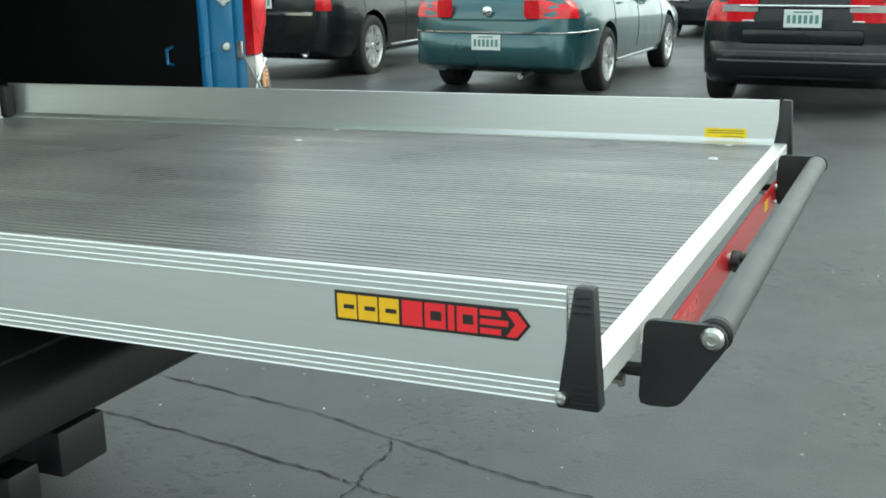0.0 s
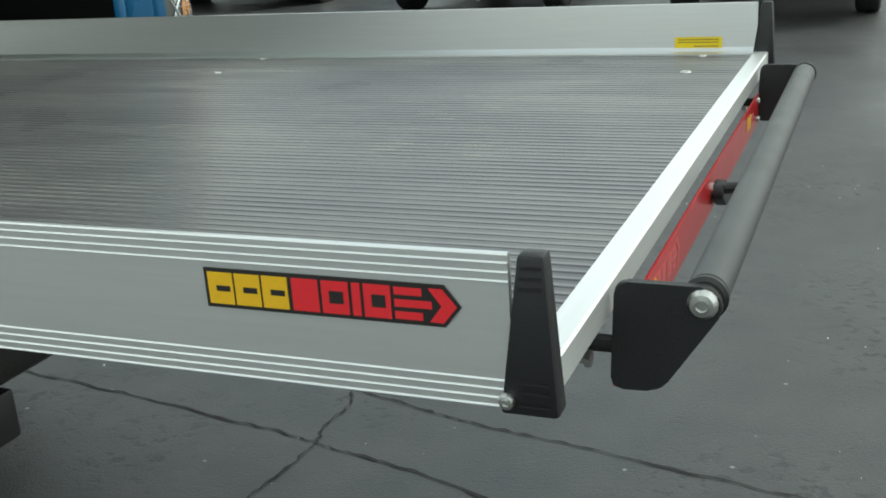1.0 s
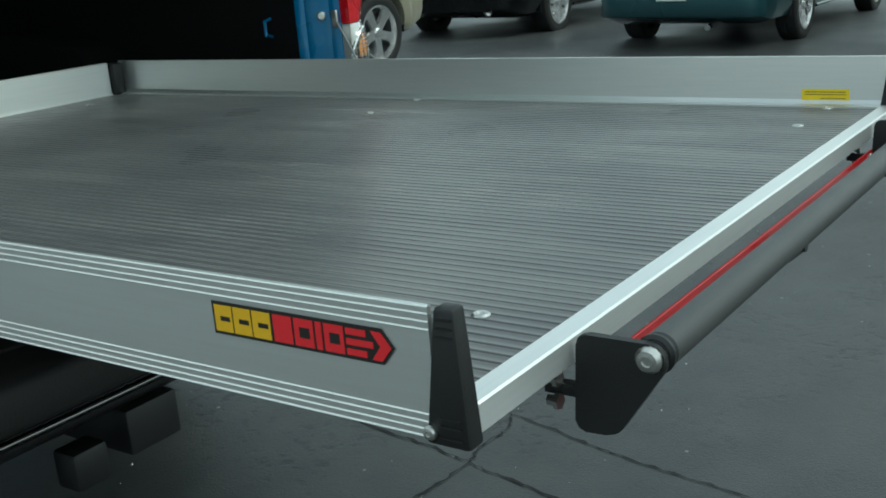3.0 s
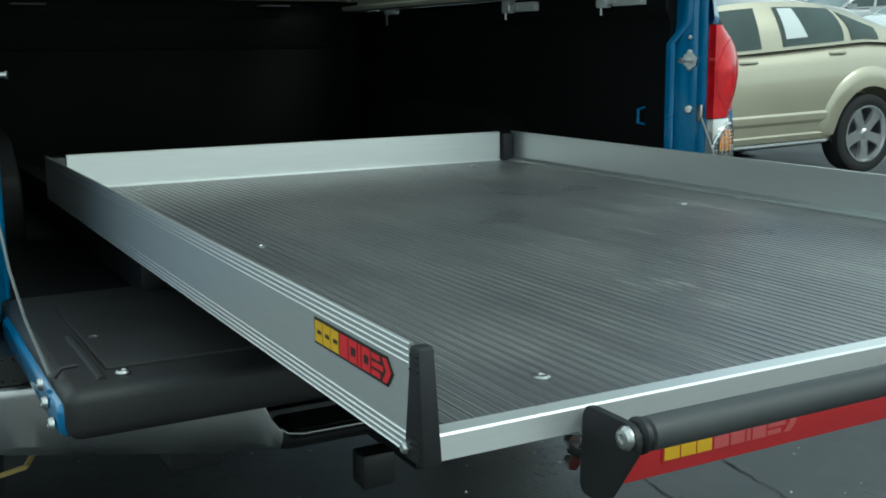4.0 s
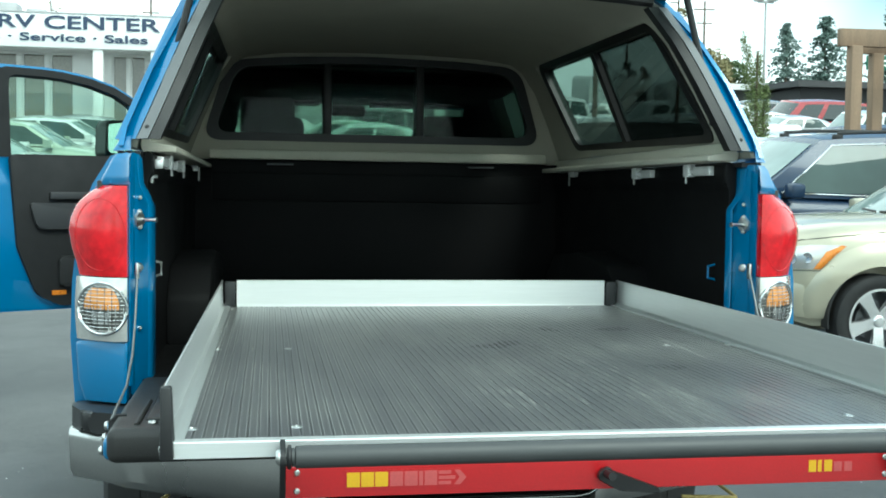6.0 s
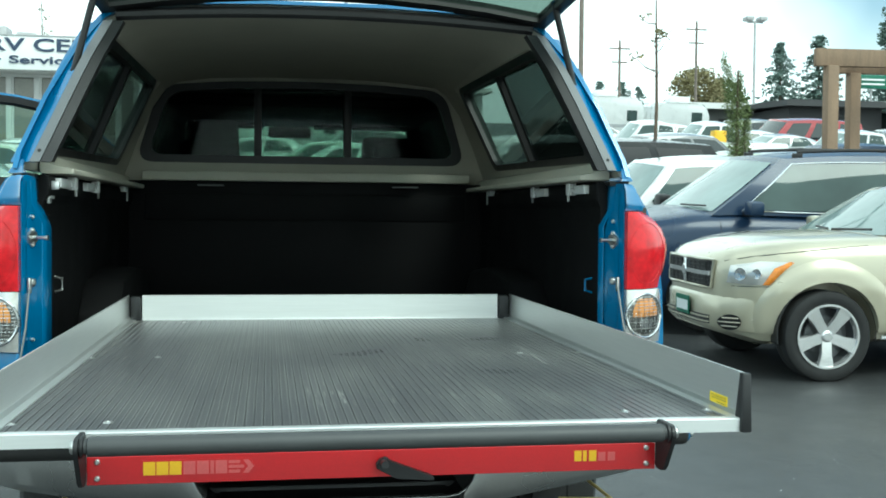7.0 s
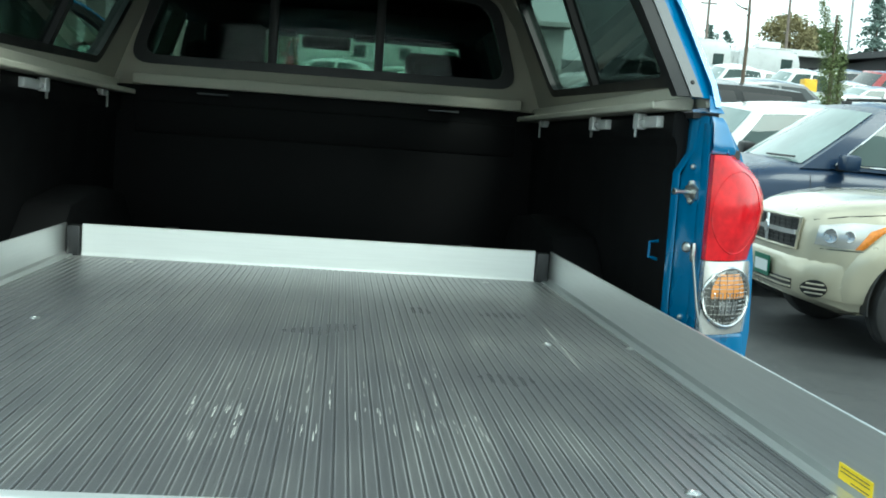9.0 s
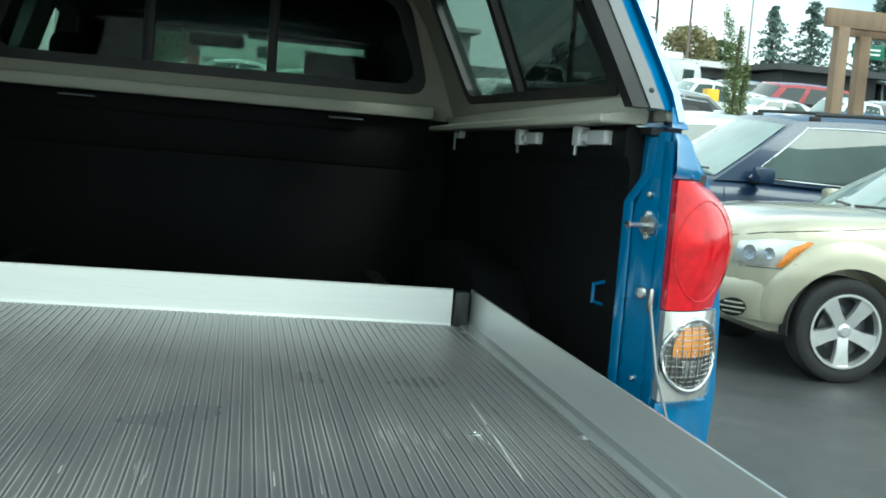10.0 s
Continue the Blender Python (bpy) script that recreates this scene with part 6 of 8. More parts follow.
        for s in (-1, 1):
            pts = [(f * L / 2, s * (sh.half(f, sh.clear + 0.05) + 0.002), sh.clear + 0.05) for f in np.linspace(axles[1] / (L / 2) + 0.2, axles[0] / (L / 2) - 0.2, 8)]
            part("sill", tube(pts, 0.018, 6), cladding or material, body, "", 40, True)
    # mirrors
    p = sh.glass(0.10, 0.02)
    for s in (-1, 1):
        m = part("mirror", box(p.x - 0.06, p.x + 0.09, s * (p.y + 0.06), s * (p.y + 0.25), p.z - 0.01, p.z + 0.13, 0.035 if detail else 0.0, 2), mirrors or material, r, "door mirror", 40, True)
        part("mirror_foot", box(p.x - 0.01, p.x + 0.06, s * (p.y - 0.03), s * (p.y + 0.09), p.z - 0.02, p.z + 0.03), M_plastic, m, "", 30, True)
    if rails:
        for s in (-1, 1):
            pts = [(q.x, s * (q.y * 0.93), q.z + 0.055) for q in (sh.glass(u, 1.0) for u in np.linspace(0.08, 0.92, 10))]
            rail = part("roof_rail", tube(pts, 0.018, 8), M_plastic, r, "black roof rail", 40, True)
            for k in (0, 5, 9):
                q = pts[k]
                part("rail_foot", box(q[0] - 0.05, q[0] + 0.05, q[1] - 0.02, q[1] + 0.02, q[2] - 0.06, q[2] - 0.01, 0.005), M_plastic, rail, "", 30, True)
    # lamps: patches that follow the body round its corners
    def contour(s, end, z, x_in, y_in, k):
        """k from 0 (on the side, at fraction x_in) to 1 (on the end face, y_in from the middle)."""
        path = [(f, s * sh.half(f, z)) for f in np.linspace(x_in, end * 0.999, 9)]
        ye = s * sh.half(end, z)
        path += [(end * 1.0, ye + (s * y_in - ye) * q) for q in (0.34, 0.67, 1.0)]
        pos = k * (len(path) - 1)
        i = min(int(pos), len(path) - 2)
        g = pos - i
        return Vector((path[i][0] * L / 2 + (path[i + 1][0] - path[i][0]) * L / 2 * g, path[i][1] + (path[i + 1][1] - path[i][1]) * g, z))
    def lamp(nm, mat, s, end, z0, z1, x_in, y_in, off, lab="", skew=0.0):
        f = lambda a, b: contour(s, end, z0 + (z1 - z0) * b + skew * (1 - a), x_in, y_in, a)
        def g(a, b):
            p = f(a, b)
            return p + Vector((end * off, s * off, 0))
        bmx = grid_mesh(g, 14, 4)
        return part(nm, bmx, mat, r, lab, 60, True)
    for lp in tail or ():
        for s in (-1, 1):
            lamp("tail_lamp", lp[0], s, -1, *lp[1:6], lab="tail lamp lens")
    for lp in head or ():
        for s in (-1, 1):
            lamp("head_lamp", lp[0], s, 1, *lp[1:6], lab="headlamp lens", skew=lp[6] if len(lp) > 6 else 0.0)
    if plate_at:
        e, z, w = plate_at
        x = e * (L / 2 + 0.008 + plate_out)
        pl = part("number_plate", box(min(x, x + e * 0.01), max(x, x + e * 0.01), -w / 2, w / 2, z - 0.075, z + 0.075, 0.003, 1), M_plate, r, "number plate with unreadable marks", 30, True)
        for k in range(6):
            y = -w * 0.37 + w * 0.148 * k
            part("plate_bar", box(x + e * 0.010, x + e * 0.012, y - w * 0.045, y + w * 0.045, z - 0.04, z + 0.03), M_platetext, pl, "plain dark bar", 0, True)
        part("plate_bar", box(x + e * 0.010, x + e * 0.012, -w * 0.25, w * 0.25, z + 0.048, z + 0.06), M_platetext, pl, "plain dark bar", 0, True)
    return r


def end_box(r, nm, mat, e, x, y0, y1, z0, z1, lab="", bevel=0.006):
    return part(nm, box(min(x, x + e * 0.02), max(x, x + e * 0.02), y0, y1, z0, z1, bevel), mat, r, lab, 30, True)


def place(ob, x, y, heading, dz=0.0):
    slope = math.degrees(math.atan2(ground_z(x, y + 0.8) - ground_z(x, y - 0.8), 1.6))
    tilt = math.degrees(math.atan2(ground_z(x + 1.3, y) - ground_z(x - 1.3, y), 2.6))
    z = (ground_z(x + 1.3, y) + ground_z(x - 1.3, y)) / 2
    ob.matrix_basis = pose(x, y, z + dz, slope, -tilt, 0) @ pose(0, 0, 0, 0, 0, heading)
    return ob


SEDAN = [(-1, 0.72), (-0.98, 0.90), (-0.94, 0.99), (-0.8, 1.03), (-0.5, 1.04), (0.0, 0.99), (0.35, 0.96), (0.6, 0.88), (0.85, 0.78), (0.95, 0.72), (1, 0.58)]
HATCH = [(-1, 0.80), (-0.985, 0.98), (-0.95, 1.09), (-0.62, 1.145), (-0.46, 1.13), (0.0, 1.085), (0.2, 1.07), (0.43, 1.075), (0.55, 1.075), (0.75, 1.06), (0.86, 1.025), (0.93, 0.985), (0.97, 0.945), (1, 0.895)]
SUV = [(-1, 0.80), (-0.985, 1.02), (-0.95, 1.10), (-0.5, 1.08), (0.0, 1.04), (0.45, 1.06), (0.65, 1.03), (0.85, 0.97), (0.95, 0.90), (1, 0.72)]


def build_near_cars():
    # champagne hatchback, nose towards the truck
    sh = CarShape(4.41, 1.80, 1.53, 2.79, HATCH, (0.92, -2.18), (0.30, -1.35), clear=0.27, wheel_r=0.345, roofw=0.72, front=1.44, plan=BLUFF)
    def along(x, v):
        """The cabin fraction at a place along the car, at a height on the glass."""
        a, b = sh.cowl[0] + (sh.roof[0] - sh.cowl[0]) * v, sh.cowl[1] + (sh.roof[1] - sh.cowl[1]) * v
        return (x - a) / (b - a)
    panes = [(along(x0, 0.07), along(x1, 0.07), along(x2, v0), along(x3, v1), v0, v1) for x0, x1, x2, x3, v0, v1 in ((0.62, -0.17, 0.30, -0.19, 0.87, 0.88), (-0.40, -1.08, -0.39, -1.01, 0.88, 0.86), (-1.17, -1.50, -1.08, -1.47, 0.80, 0.42))]
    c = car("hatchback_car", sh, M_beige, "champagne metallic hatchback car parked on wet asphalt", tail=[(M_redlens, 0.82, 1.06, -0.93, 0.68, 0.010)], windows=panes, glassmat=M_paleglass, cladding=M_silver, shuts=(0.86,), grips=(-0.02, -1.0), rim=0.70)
    x = sh.L / 2
    def nose(y, z0, z1, out):
        """A place on the rounded nose, y from the middle."""
        return end_x(sh, 1, y, min(z0, 0.86)) + out
    def nose_strip(y0, y1, z0, z1, out, thick, steps=12):
        ys = np.linspace(y0, y1, steps + 1)
        vs = [(nose(y, z, z, o), y, z) for o in (out, out + thick) for z in (z0, z1) for y in ys]
        m = steps + 1
        fs = []
        for k in range(steps):
            fs += [(2 * m + k, 2 * m + k + 1, 3 * m + k + 1, 3 * m + k), (m + k, m + k + 1, k + 1, k), (k, k + 1, 2 * m + k + 1, 2 * m + k), (3 * m + k, 3 * m + k + 1, m + k + 1, m + k)]
        fs += [(0, 2 * m, 3 * m, m), (m - 1, 2 * m - 1, 4 * m - 1, 3 * m - 1)]
        return solid(vs, fs)
    g = part("grille", nose_strip(-0.46, 0.46, 0.705, 0.905, -0.006, 0.02), M_plastic, c, "dark grille with a bright crossbar", 40, True)
    for k in range(7):
        z = 0.723 + 0.028 * k
        part("grille_slat", nose_strip(-0.44, 0.44, z - 0.0045, z + 0.0045, 0.014, 0.007), M_plastic, g, "", 30, True)
    for k in range(9):
        y = -0.40 + 0.10 * k
        part("grille_slat", box(nose(y, 0.7, 0.7, 0.013), nose(y, 0.7, 0.7, 0.020), y - 0.004, y + 0.004, 0.713, 0.897), M_plastic, g, "", 0, True)
    part("grille_bar", nose_strip(-0.46, 0.46, 0.793, 0.827, 0.014, 0.02), M_chrome, g, "chrome crossbar", 40, True)
    part("grille_bar", box(x + 0.012, x + 0.036, -0.026, 0.026, 0.708, 0.905, 0.008), M_chrome, g, "chrome crossbar", 30, True)
    part("grille_emblem", lathe([(0, 0.01), (0.04, 0.007), (0.05, 0), (0, 0)], (x + 0.034, 0, 0.810), (1, 0, 0), 16), M_chrome, g, "round chrome emblem", 30, True)
    rim_ = [(-0.465 + 0.93 * k / 12, 0.697) for k in range(13)] + [(0.485 - 0.97 * k / 12, 0.916) for k in range(13)]
    part("grille_frame", tube([(nose(y, z, z, 0.012), y, z) for y, z in rim_], 0.013, 6, True), M_beige, g, "", 40, True)
    part("front_bumper", end_strip(sh, 1, -0.80, 0.80, 0.375, 0.650, -0.006, 0.030, 26, 0.035), M_beige, c, "body-coloured front bumper", 60, True)
    lower = part("lower_intake", nose_strip(-0.46, 0.46, 0.415, 0.485, 0.018, 0.014), M_plastic, c, "dark lower intake with bars", 40, True)
    for z in (0.432, 0.468):
        part("intake_bar", nose_strip(-0.46, 0.46, z - 0.006, z + 0.006, 0.030, 0.01), M_beige, lower, "", 30, True)
    def patch(s, low, high, off, nu=16, nv=6):
        """A bulged lens between a lower and an upper edge, both along the body."""
        def g(a, b):
            q = [0.0, 0.5, 1.0]
            f0, z0 = np.interp(a, q, [p[0] for p in low]), np.interp(a, q, [p[1] for p in low])
            f1, z1 = np.interp(a, q, [p[0] for p in high]), np.interp(a, q, [p[1] for p in high])
            return skin(sh, s, f0 + (f1 - f0) * b, z0 + (z1 - z0) * b, off + 0.010 * math.sin(math.pi * b) * math.sin(math.pi * min(1.0, a + 0.1)))
        return grid_mesh(g, nu, nv)
    for s in (-1, 1):
        lampx = part("head_lamp", patch(s, ((0.962, 0.748), (0.905, 0.736), (0.846, 0.736)), ((0.950, 0.880), (0.87, 0.912), (0.770, 0.908)), 0.006), M_clear, c, "clear headlamp lens", 60, True)
        for fb, zb, rb in ((0.925, 0.815, 0.048), (0.880, 0.818, 0.038)):
            o_, n_ = skin(sh, s, fb, zb, 0.012), Vector((0.75, s * 0.66, 0))
            part("lamp_bowl", lathe([(0, 0.004), (rb * 0.55, 0.006), (rb, 0.010), (rb * 1.05, 0.004), (0, -0.004)], tuple(o_), n_, 20), M_rim, lampx, "chrome reflector bowl", 40, True)
        part("corner_lamp", patch(s, ((0.866, 0.735), (0.826, 0.862), (0.778, 0.911)), ((0.845, 0.735), (0.800, 0.838), (0.764, 0.903)), 0.017, 12, 3), M_amber, lampx, "amber corner lamp", 60, True)
        fog = part("fog_grille", grid_mesh(lambda a, b, s=s: skin(sh, s, 0.948 + 0.027 * b * math.cos(2 * math.pi * a), 0.445 + 0.062 * b * math.sin(2 * math.pi * a), 0.031), 24, 3), M_plastic, c, "oval fog lamp opening with bars", 40, True)
        for k in (-1, 0, 1):
            wd = 0.025 * (1.0 if k == 0 else 0.75)
            part("fog_bar", tube([tuple(skin(sh, s, 0.948 + wd * q, 0.445 + 0.032 * k, 0.034)) for q in (-1, -0.5, 0, 0.5, 1)], 0.006, 6), M_beige, fog, "", 40, True)
        part("bonnet_gap", tube([tuple(skin(sh, s, f, z, 0.001)) for f, z in zip(np.linspace(0.962, 0.50, 14), np.interp(np.linspace(0.962, 0.50, 14), [0.50, 0.569, 0.78, 0.90, 0.962], [1.020, 1.012, 0.975, 0.945, 0.910]))], 0.0035, 5), M_plastic, c, "", 40, True)
        part("bumper_crease", tube([tuple(skin(sh, s, f, 0.455 + 0.02 * (f < 0.9), 0.004)) for f in np.linspace(0.915, 0.845, 6)], 0.008, 6), M_beige, c, "", 40, True)
        part("bumper_gap", tube([tuple(skin(sh, s, f, 0.722 - 0.02 * (f < 0.83), 0.001)) for f in np.linspace(0.95, 0.80, 8)], 0.003, 5), M_plastic, c, "", 40, True)
        for z0, z1, o in ((0.485, 0.580, 0.016), (0.325, 0.405, 0.018)):
            def ledge(a, b, s=s, z0=z0, z1=z1, o=o):
                f = -0.385 + 0.825 * a
                return (f * sh.L / 2, s * (sh.half(f, z0 + (z1 - z0) * b) + o * min(1.0, 4.0 * b, 6.0 * (1.0 - b)) + 0.001), z0 + (z1 - z0) * b)
            part("door_ledge", grid_mesh(ledge, 20, 12), M_beige, c, "moulded ledge along the doors", 60, True)
        for ax in (sh.axle, sh.axle - sh.base):
            def flare(a, b, ax=ax, s=s):
                th = math.pi * (0.99 * a + 0.005)
                rr = 0.392 + 0.175 * max(0.0, b - 0.15) / 0.85
                px, pz = ax + rr * math.cos(th), sh.r + 0.015 + rr * math.sin(th)
                f = max(-0.985, min(0.985, px / (sh.L / 2)))
                out = 0.028 * (1 - max(0.0, (b - 0.55) / 0.45) ** 2) if b > 0.15 else -0.04 + 0.068 * b / 0.15
                return (px, s * (sh.half(f, min(pz, curve_at(sh.top, f) - 0.10)) + out - 0.002), pz)
            part("wheel_arch", grid_mesh(flare, 30, 12), M_beige, c, "broad flared wheel arch", 60, True)
        part("wiper", tube([tuple(sh.glass(0, 0.09, s * 0.05) + Vector((0.02, 0, 0.02))), tuple(sh.glass(0, 0.10, s * 0.72 if s > 0 else -0.35) + Vector((0.02, 0, 0.03)))], 0.010, 6), M_plastic, c, "black wiper", 40, True)
    pl = part("number_plate", box(x + 0.045, x + 0.053, -0.15, 0.15, 0.455, 0.605, 0.003, 1), M_greensign, c, "green and white dealer plate with unreadable marks", 30, True)
    part("plate_bar", box(x + 0.053, x + 0.055, -0.125, 0.125, 0.485, 0.565), M_plate, pl, "plain pale bar", 0, True)
    place(c, 5.444, 6.695, 178.3)
    part("window_sticker", grid_mesh(lifted(lambda a, b: (lambda p: (p.x, p.y, p.z))(sh.glass(along(-0.43 - 0.20 * a, 0.5), 0.22 + 0.62 * b)), 0.012), 4, 4), M_plate, c, "white price sheet in the window", 30, True)

    # teal saloon, tail towards the truck
    sh = CarShape(5.05, 1.86, 1.48, 2.86, SEDAN, (1.05, -1.72), (0.30, -1.05), clear=0.24, wheel_r=0.335)
    c = car("saloon_car", sh, M_teal, "dark teal metallic saloon car with red tail lamps", tail=[(M_redlens, 0.80, 0.97, -0.90, 0.52, 0.012)], plate_at=(-1, 0.565, 0.305), trim=None, spokes=7, plate_out=0.034)
    x = -sh.L / 2
    part("boot_crease", end_strip(sh, -1, -0.50, 0.50, 0.775, 0.790, 0.001, 0.008, 12), M_teal, c, "", 40, True)
    part("rear_bumper_strip", end_strip(sh, -1, -0.80, 0.80, 0.655, 0.672, 0.020, 0.014, 20), M_chrome, c, "thin bright bumper strip", 40, True)
    part("emblem", lathe([(0, 0.008), (0.04, 0.006), (0.05, 0), (0, 0)], (x - 0.012, 0, 0.86), (-1, 0, 0), 20), M_chrome, c, "round chrome emblem", 40, True)
    part("rear_bumper", end_strip(sh, -1, -0.84, 0.84, 0.33, 0.665, 0.0, 0.035, 24, 0.03), M_teal, c, "body-coloured rear bumper", 60, True)
    for s in (-1, 1):
        part("bumper_crease", tube([(f * sh.L / 2, s * (sh.half(f, 0.66) + 0.006), 0.66) for f in np.linspace(-0.99, -0.72, 8)], 0.010, 6), M_chrome, c, "thin bright strip", 40, True)
    part("exhaust", tube([(x - 0.02, -0.35, 0.24), (x + 0.4, -0.35, 0.26)], 0.03, 10), M_bumper, c, "tail pipe", 40, True)
    place(c, 11.30, 3.80, 0.0, -0.015)

    # black estate
    EST = [(-1, 0.78), (-0.985, 0.98), (-0.95, 1.02), (-0.5, 1.0), (0.0, 0.97), (0.4, 0.96), (0.65, 0.90), (0.88, 0.80), (0.96, 0.74), (1, 0.60)]
    sh = CarShape(4.82, 1.86, 1.54, 2.82, EST, (0.98, -2.28), (0.20, -1.98), clear=0.22, wheel_r=0.335, roofw=0.72)
    c = car("estate_car", sh, M_black, "glossy black estate car with tall red tail lamps", tail=[(M_redlens, 0.80, 1.0, -0.94, 0.62, 0.012), (M_clear, 0.885, 0.945, -0.992, 0.66, 0.016)], plate_at=(-1, 0.83, 0.31), windows=((0.07, 0.37), (0.41, 0.66), (0.70, 0.95)), rails=True)
    x = -sh.L / 2
    end_box(c, "chrome_strip", M_chrome, -1, x - 0.004, -0.53, 0.53, 0.925, 0.945, "chrome tailgate strip", 0.004)
    end_box(c, "tailgate_recess", M_black, -1, x - 0.002, -0.50, 0.50, 0.62, 0.74, "", 0.02)
    for z in (0.47, 0.55):
        part("bumper_strip", end_strip(sh, -1, -0.70, 0.70, z - 0.007, z + 0.007, 0.040, 0.010, 16), M_grey, c, "grey bumper strip", 40, True)
    part("rear_bumper", end_strip(sh, -1, -0.84, 0.84, 0.34, 0.63, 0.0, 0.045, 24, 0.03), M_black, c, "black rear bumper", 60, True)
    for y0, y1 in ((-0.50, -0.40), (0.40, 0.50)):
        end_box(c, "badge_bar", M_chrome, -1, x - 0.006, y0, y1, 0.80, 0.815, "plain chrome bar", 0.002)
    place(c, 10.91, 0.81, 0.0)

    # black sport utility vehicle
    sh = CarShape(4.85, 1.92, 1.68, 2.81, SUV, (1.10, -2.25), (0.30, -1.80), clear=0.26, wheel_r=0.375, roofw=0.70)
    c = car("sport_utility_car", sh, M_black, "black sport utility car with slim upright tail lamps", plate_at=(-1, 0.93, 0.31), windows=((0.07, 0.38), (0.42, 0.68), (0.73, 0.93)), rails=True, spokes=10)
    x = -sh.L / 2
    end_box(c, "chrome_strip", M_chrome, -1, x - 0.004, -0.30, 0.30, 1.03, 1.075, "chrome tailgate handle strip", 0.006)
    part("rear_chrome_line", end_strip(sh, -1, -0.66, 0.66, 0.775, 0.825, 0.004, 0.022, 16, 0.010), M_chrome, c, "chrome bumper line", 40, True)
    part("emblem", lathe([(0, 0.008), (0.05, 0.006), (0.06, 0), (0, 0)], (x - 0.006, 0, 1.13), (-1, 0, 0), 20), M_chrome, c, "round chrome emblem", 40, True)
    for s in (-1, 1):
        part("tail_lamp", grid_mesh(lambda a, b, s=s: skin(sh, s, -0.945 - (0.042 - 0.012 * b) * a, 0.84 + 0.36 * b, 0.012 + 0.012 * math.sin(math.pi * b)), 10, 8), M_redlens, c, "slim upright red tail lamp", 60, True)
        part("chrome_sill", tube([(f * sh.L / 2, s * (sh.half(f, 0.36) + 0.010), 0.36) for f in np.linspace(-0.34, 0.40, 8)], 0.014, 6), M_chrome, c, "chrome sill strip", 40, True)
        part("exhaust", lathe([(0.05, 0.0), (0.055, 0.03), (0.045, 0.03), (0.045, 0), (0, -0.02)], (x + 0.04, s * 0.55, 0.36), (-1, 0, 0), 16), M_chrome, c, "chrome tail pipe", 40, True)
    place(c, 11.95, 7.03, 2.5, -0.04)

    # navy crossover behind the hatchback
    TALL = [(-1, 0.88), (-0.985, 1.10), (-0.95, 1.19), (-0.5, 1.17), (0.0, 1.14), (0.45, 1.165), (0.65, 1.15), (0.82, 1.09), (0.93, 1.0), (0.98, 0.92), (1, 0.78)]
    sh = CarShape(4.75, 1.88, 1.79, 2.75, TALL, (1.38, -2.22), (0.62, -1.75), clear=0.25, wheel_r=0.37, roofw=0.72)
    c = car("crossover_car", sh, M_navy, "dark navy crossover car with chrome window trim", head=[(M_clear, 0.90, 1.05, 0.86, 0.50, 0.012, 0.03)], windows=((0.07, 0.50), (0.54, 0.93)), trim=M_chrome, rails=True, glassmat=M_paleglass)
    part("wiper", tube([tuple(sh.glass(0, 0.09, 0.1) + Vector((0.02, 0, 0.02))), tuple(sh.glass(0, 0.10, 0.75) + Vector((0.02, 0, 0.03)))], 0.010, 6), M_plastic, c, "black wiper", 40, True)
    place(c, 5.50, 9.17, 178.0, 0.015)

    # white saloon and dark van in the rows behind
    sh = CarShape(4.70, 1.80, 1.66, 2.75, [(a, z + 0.14) for a, z in SEDAN], (1.18, -1.72), (0.66, -1.20), clear=0.22, wheel_r=0.34)
    c = car("white_saloon_car", sh, M_white, "white saloon car seen over the bonnets of others", mirrors=M_plastic, glassmat=M_paleglass, head=[(M_clear, 0.66, 0.78, 0.86, 0.50, 0.012)])
    place(c, 5.37, 11.9, 182.5)
    VAN = [(-1, 0.9), (-0.985, 1.05), (-0.95, 1.10), (0.0, 1.06), (0.5, 1.04), (0.7, 0.98), (0.9, 0.86), (1, 0.65)]
    sh = CarShape(4.95, 1.95, 1.80, 2.95, VAN, (1.54, -2.38), (1.02, -2.15), clear=0.22, wheel_r=0.33, roofw=0.78)
    c = car("minivan_car", sh, M_black, "dark minivan with black windows", windows=((0.08, 0.34), (0.38, 0.64), (0.68, 0.95)), glassmat=M_plastic)
    place(c, 6.35, 17.0, 2.0)
    # the far black car beyond the teal one
    sh = CarShape(4.7, 1.8, 1.46, 2.7, SEDAN, (1.05, -1.72), (0.25, -1.10), wheel_r=0.32)
    c = car("black_saloon_car", sh, M_black, "black saloon car parked across the aisle", head=[(M_clear, 0.64, 0.76, 0.86, 0.50, 0.012)])
    place(c, 20.5, 3.4, 180.0)


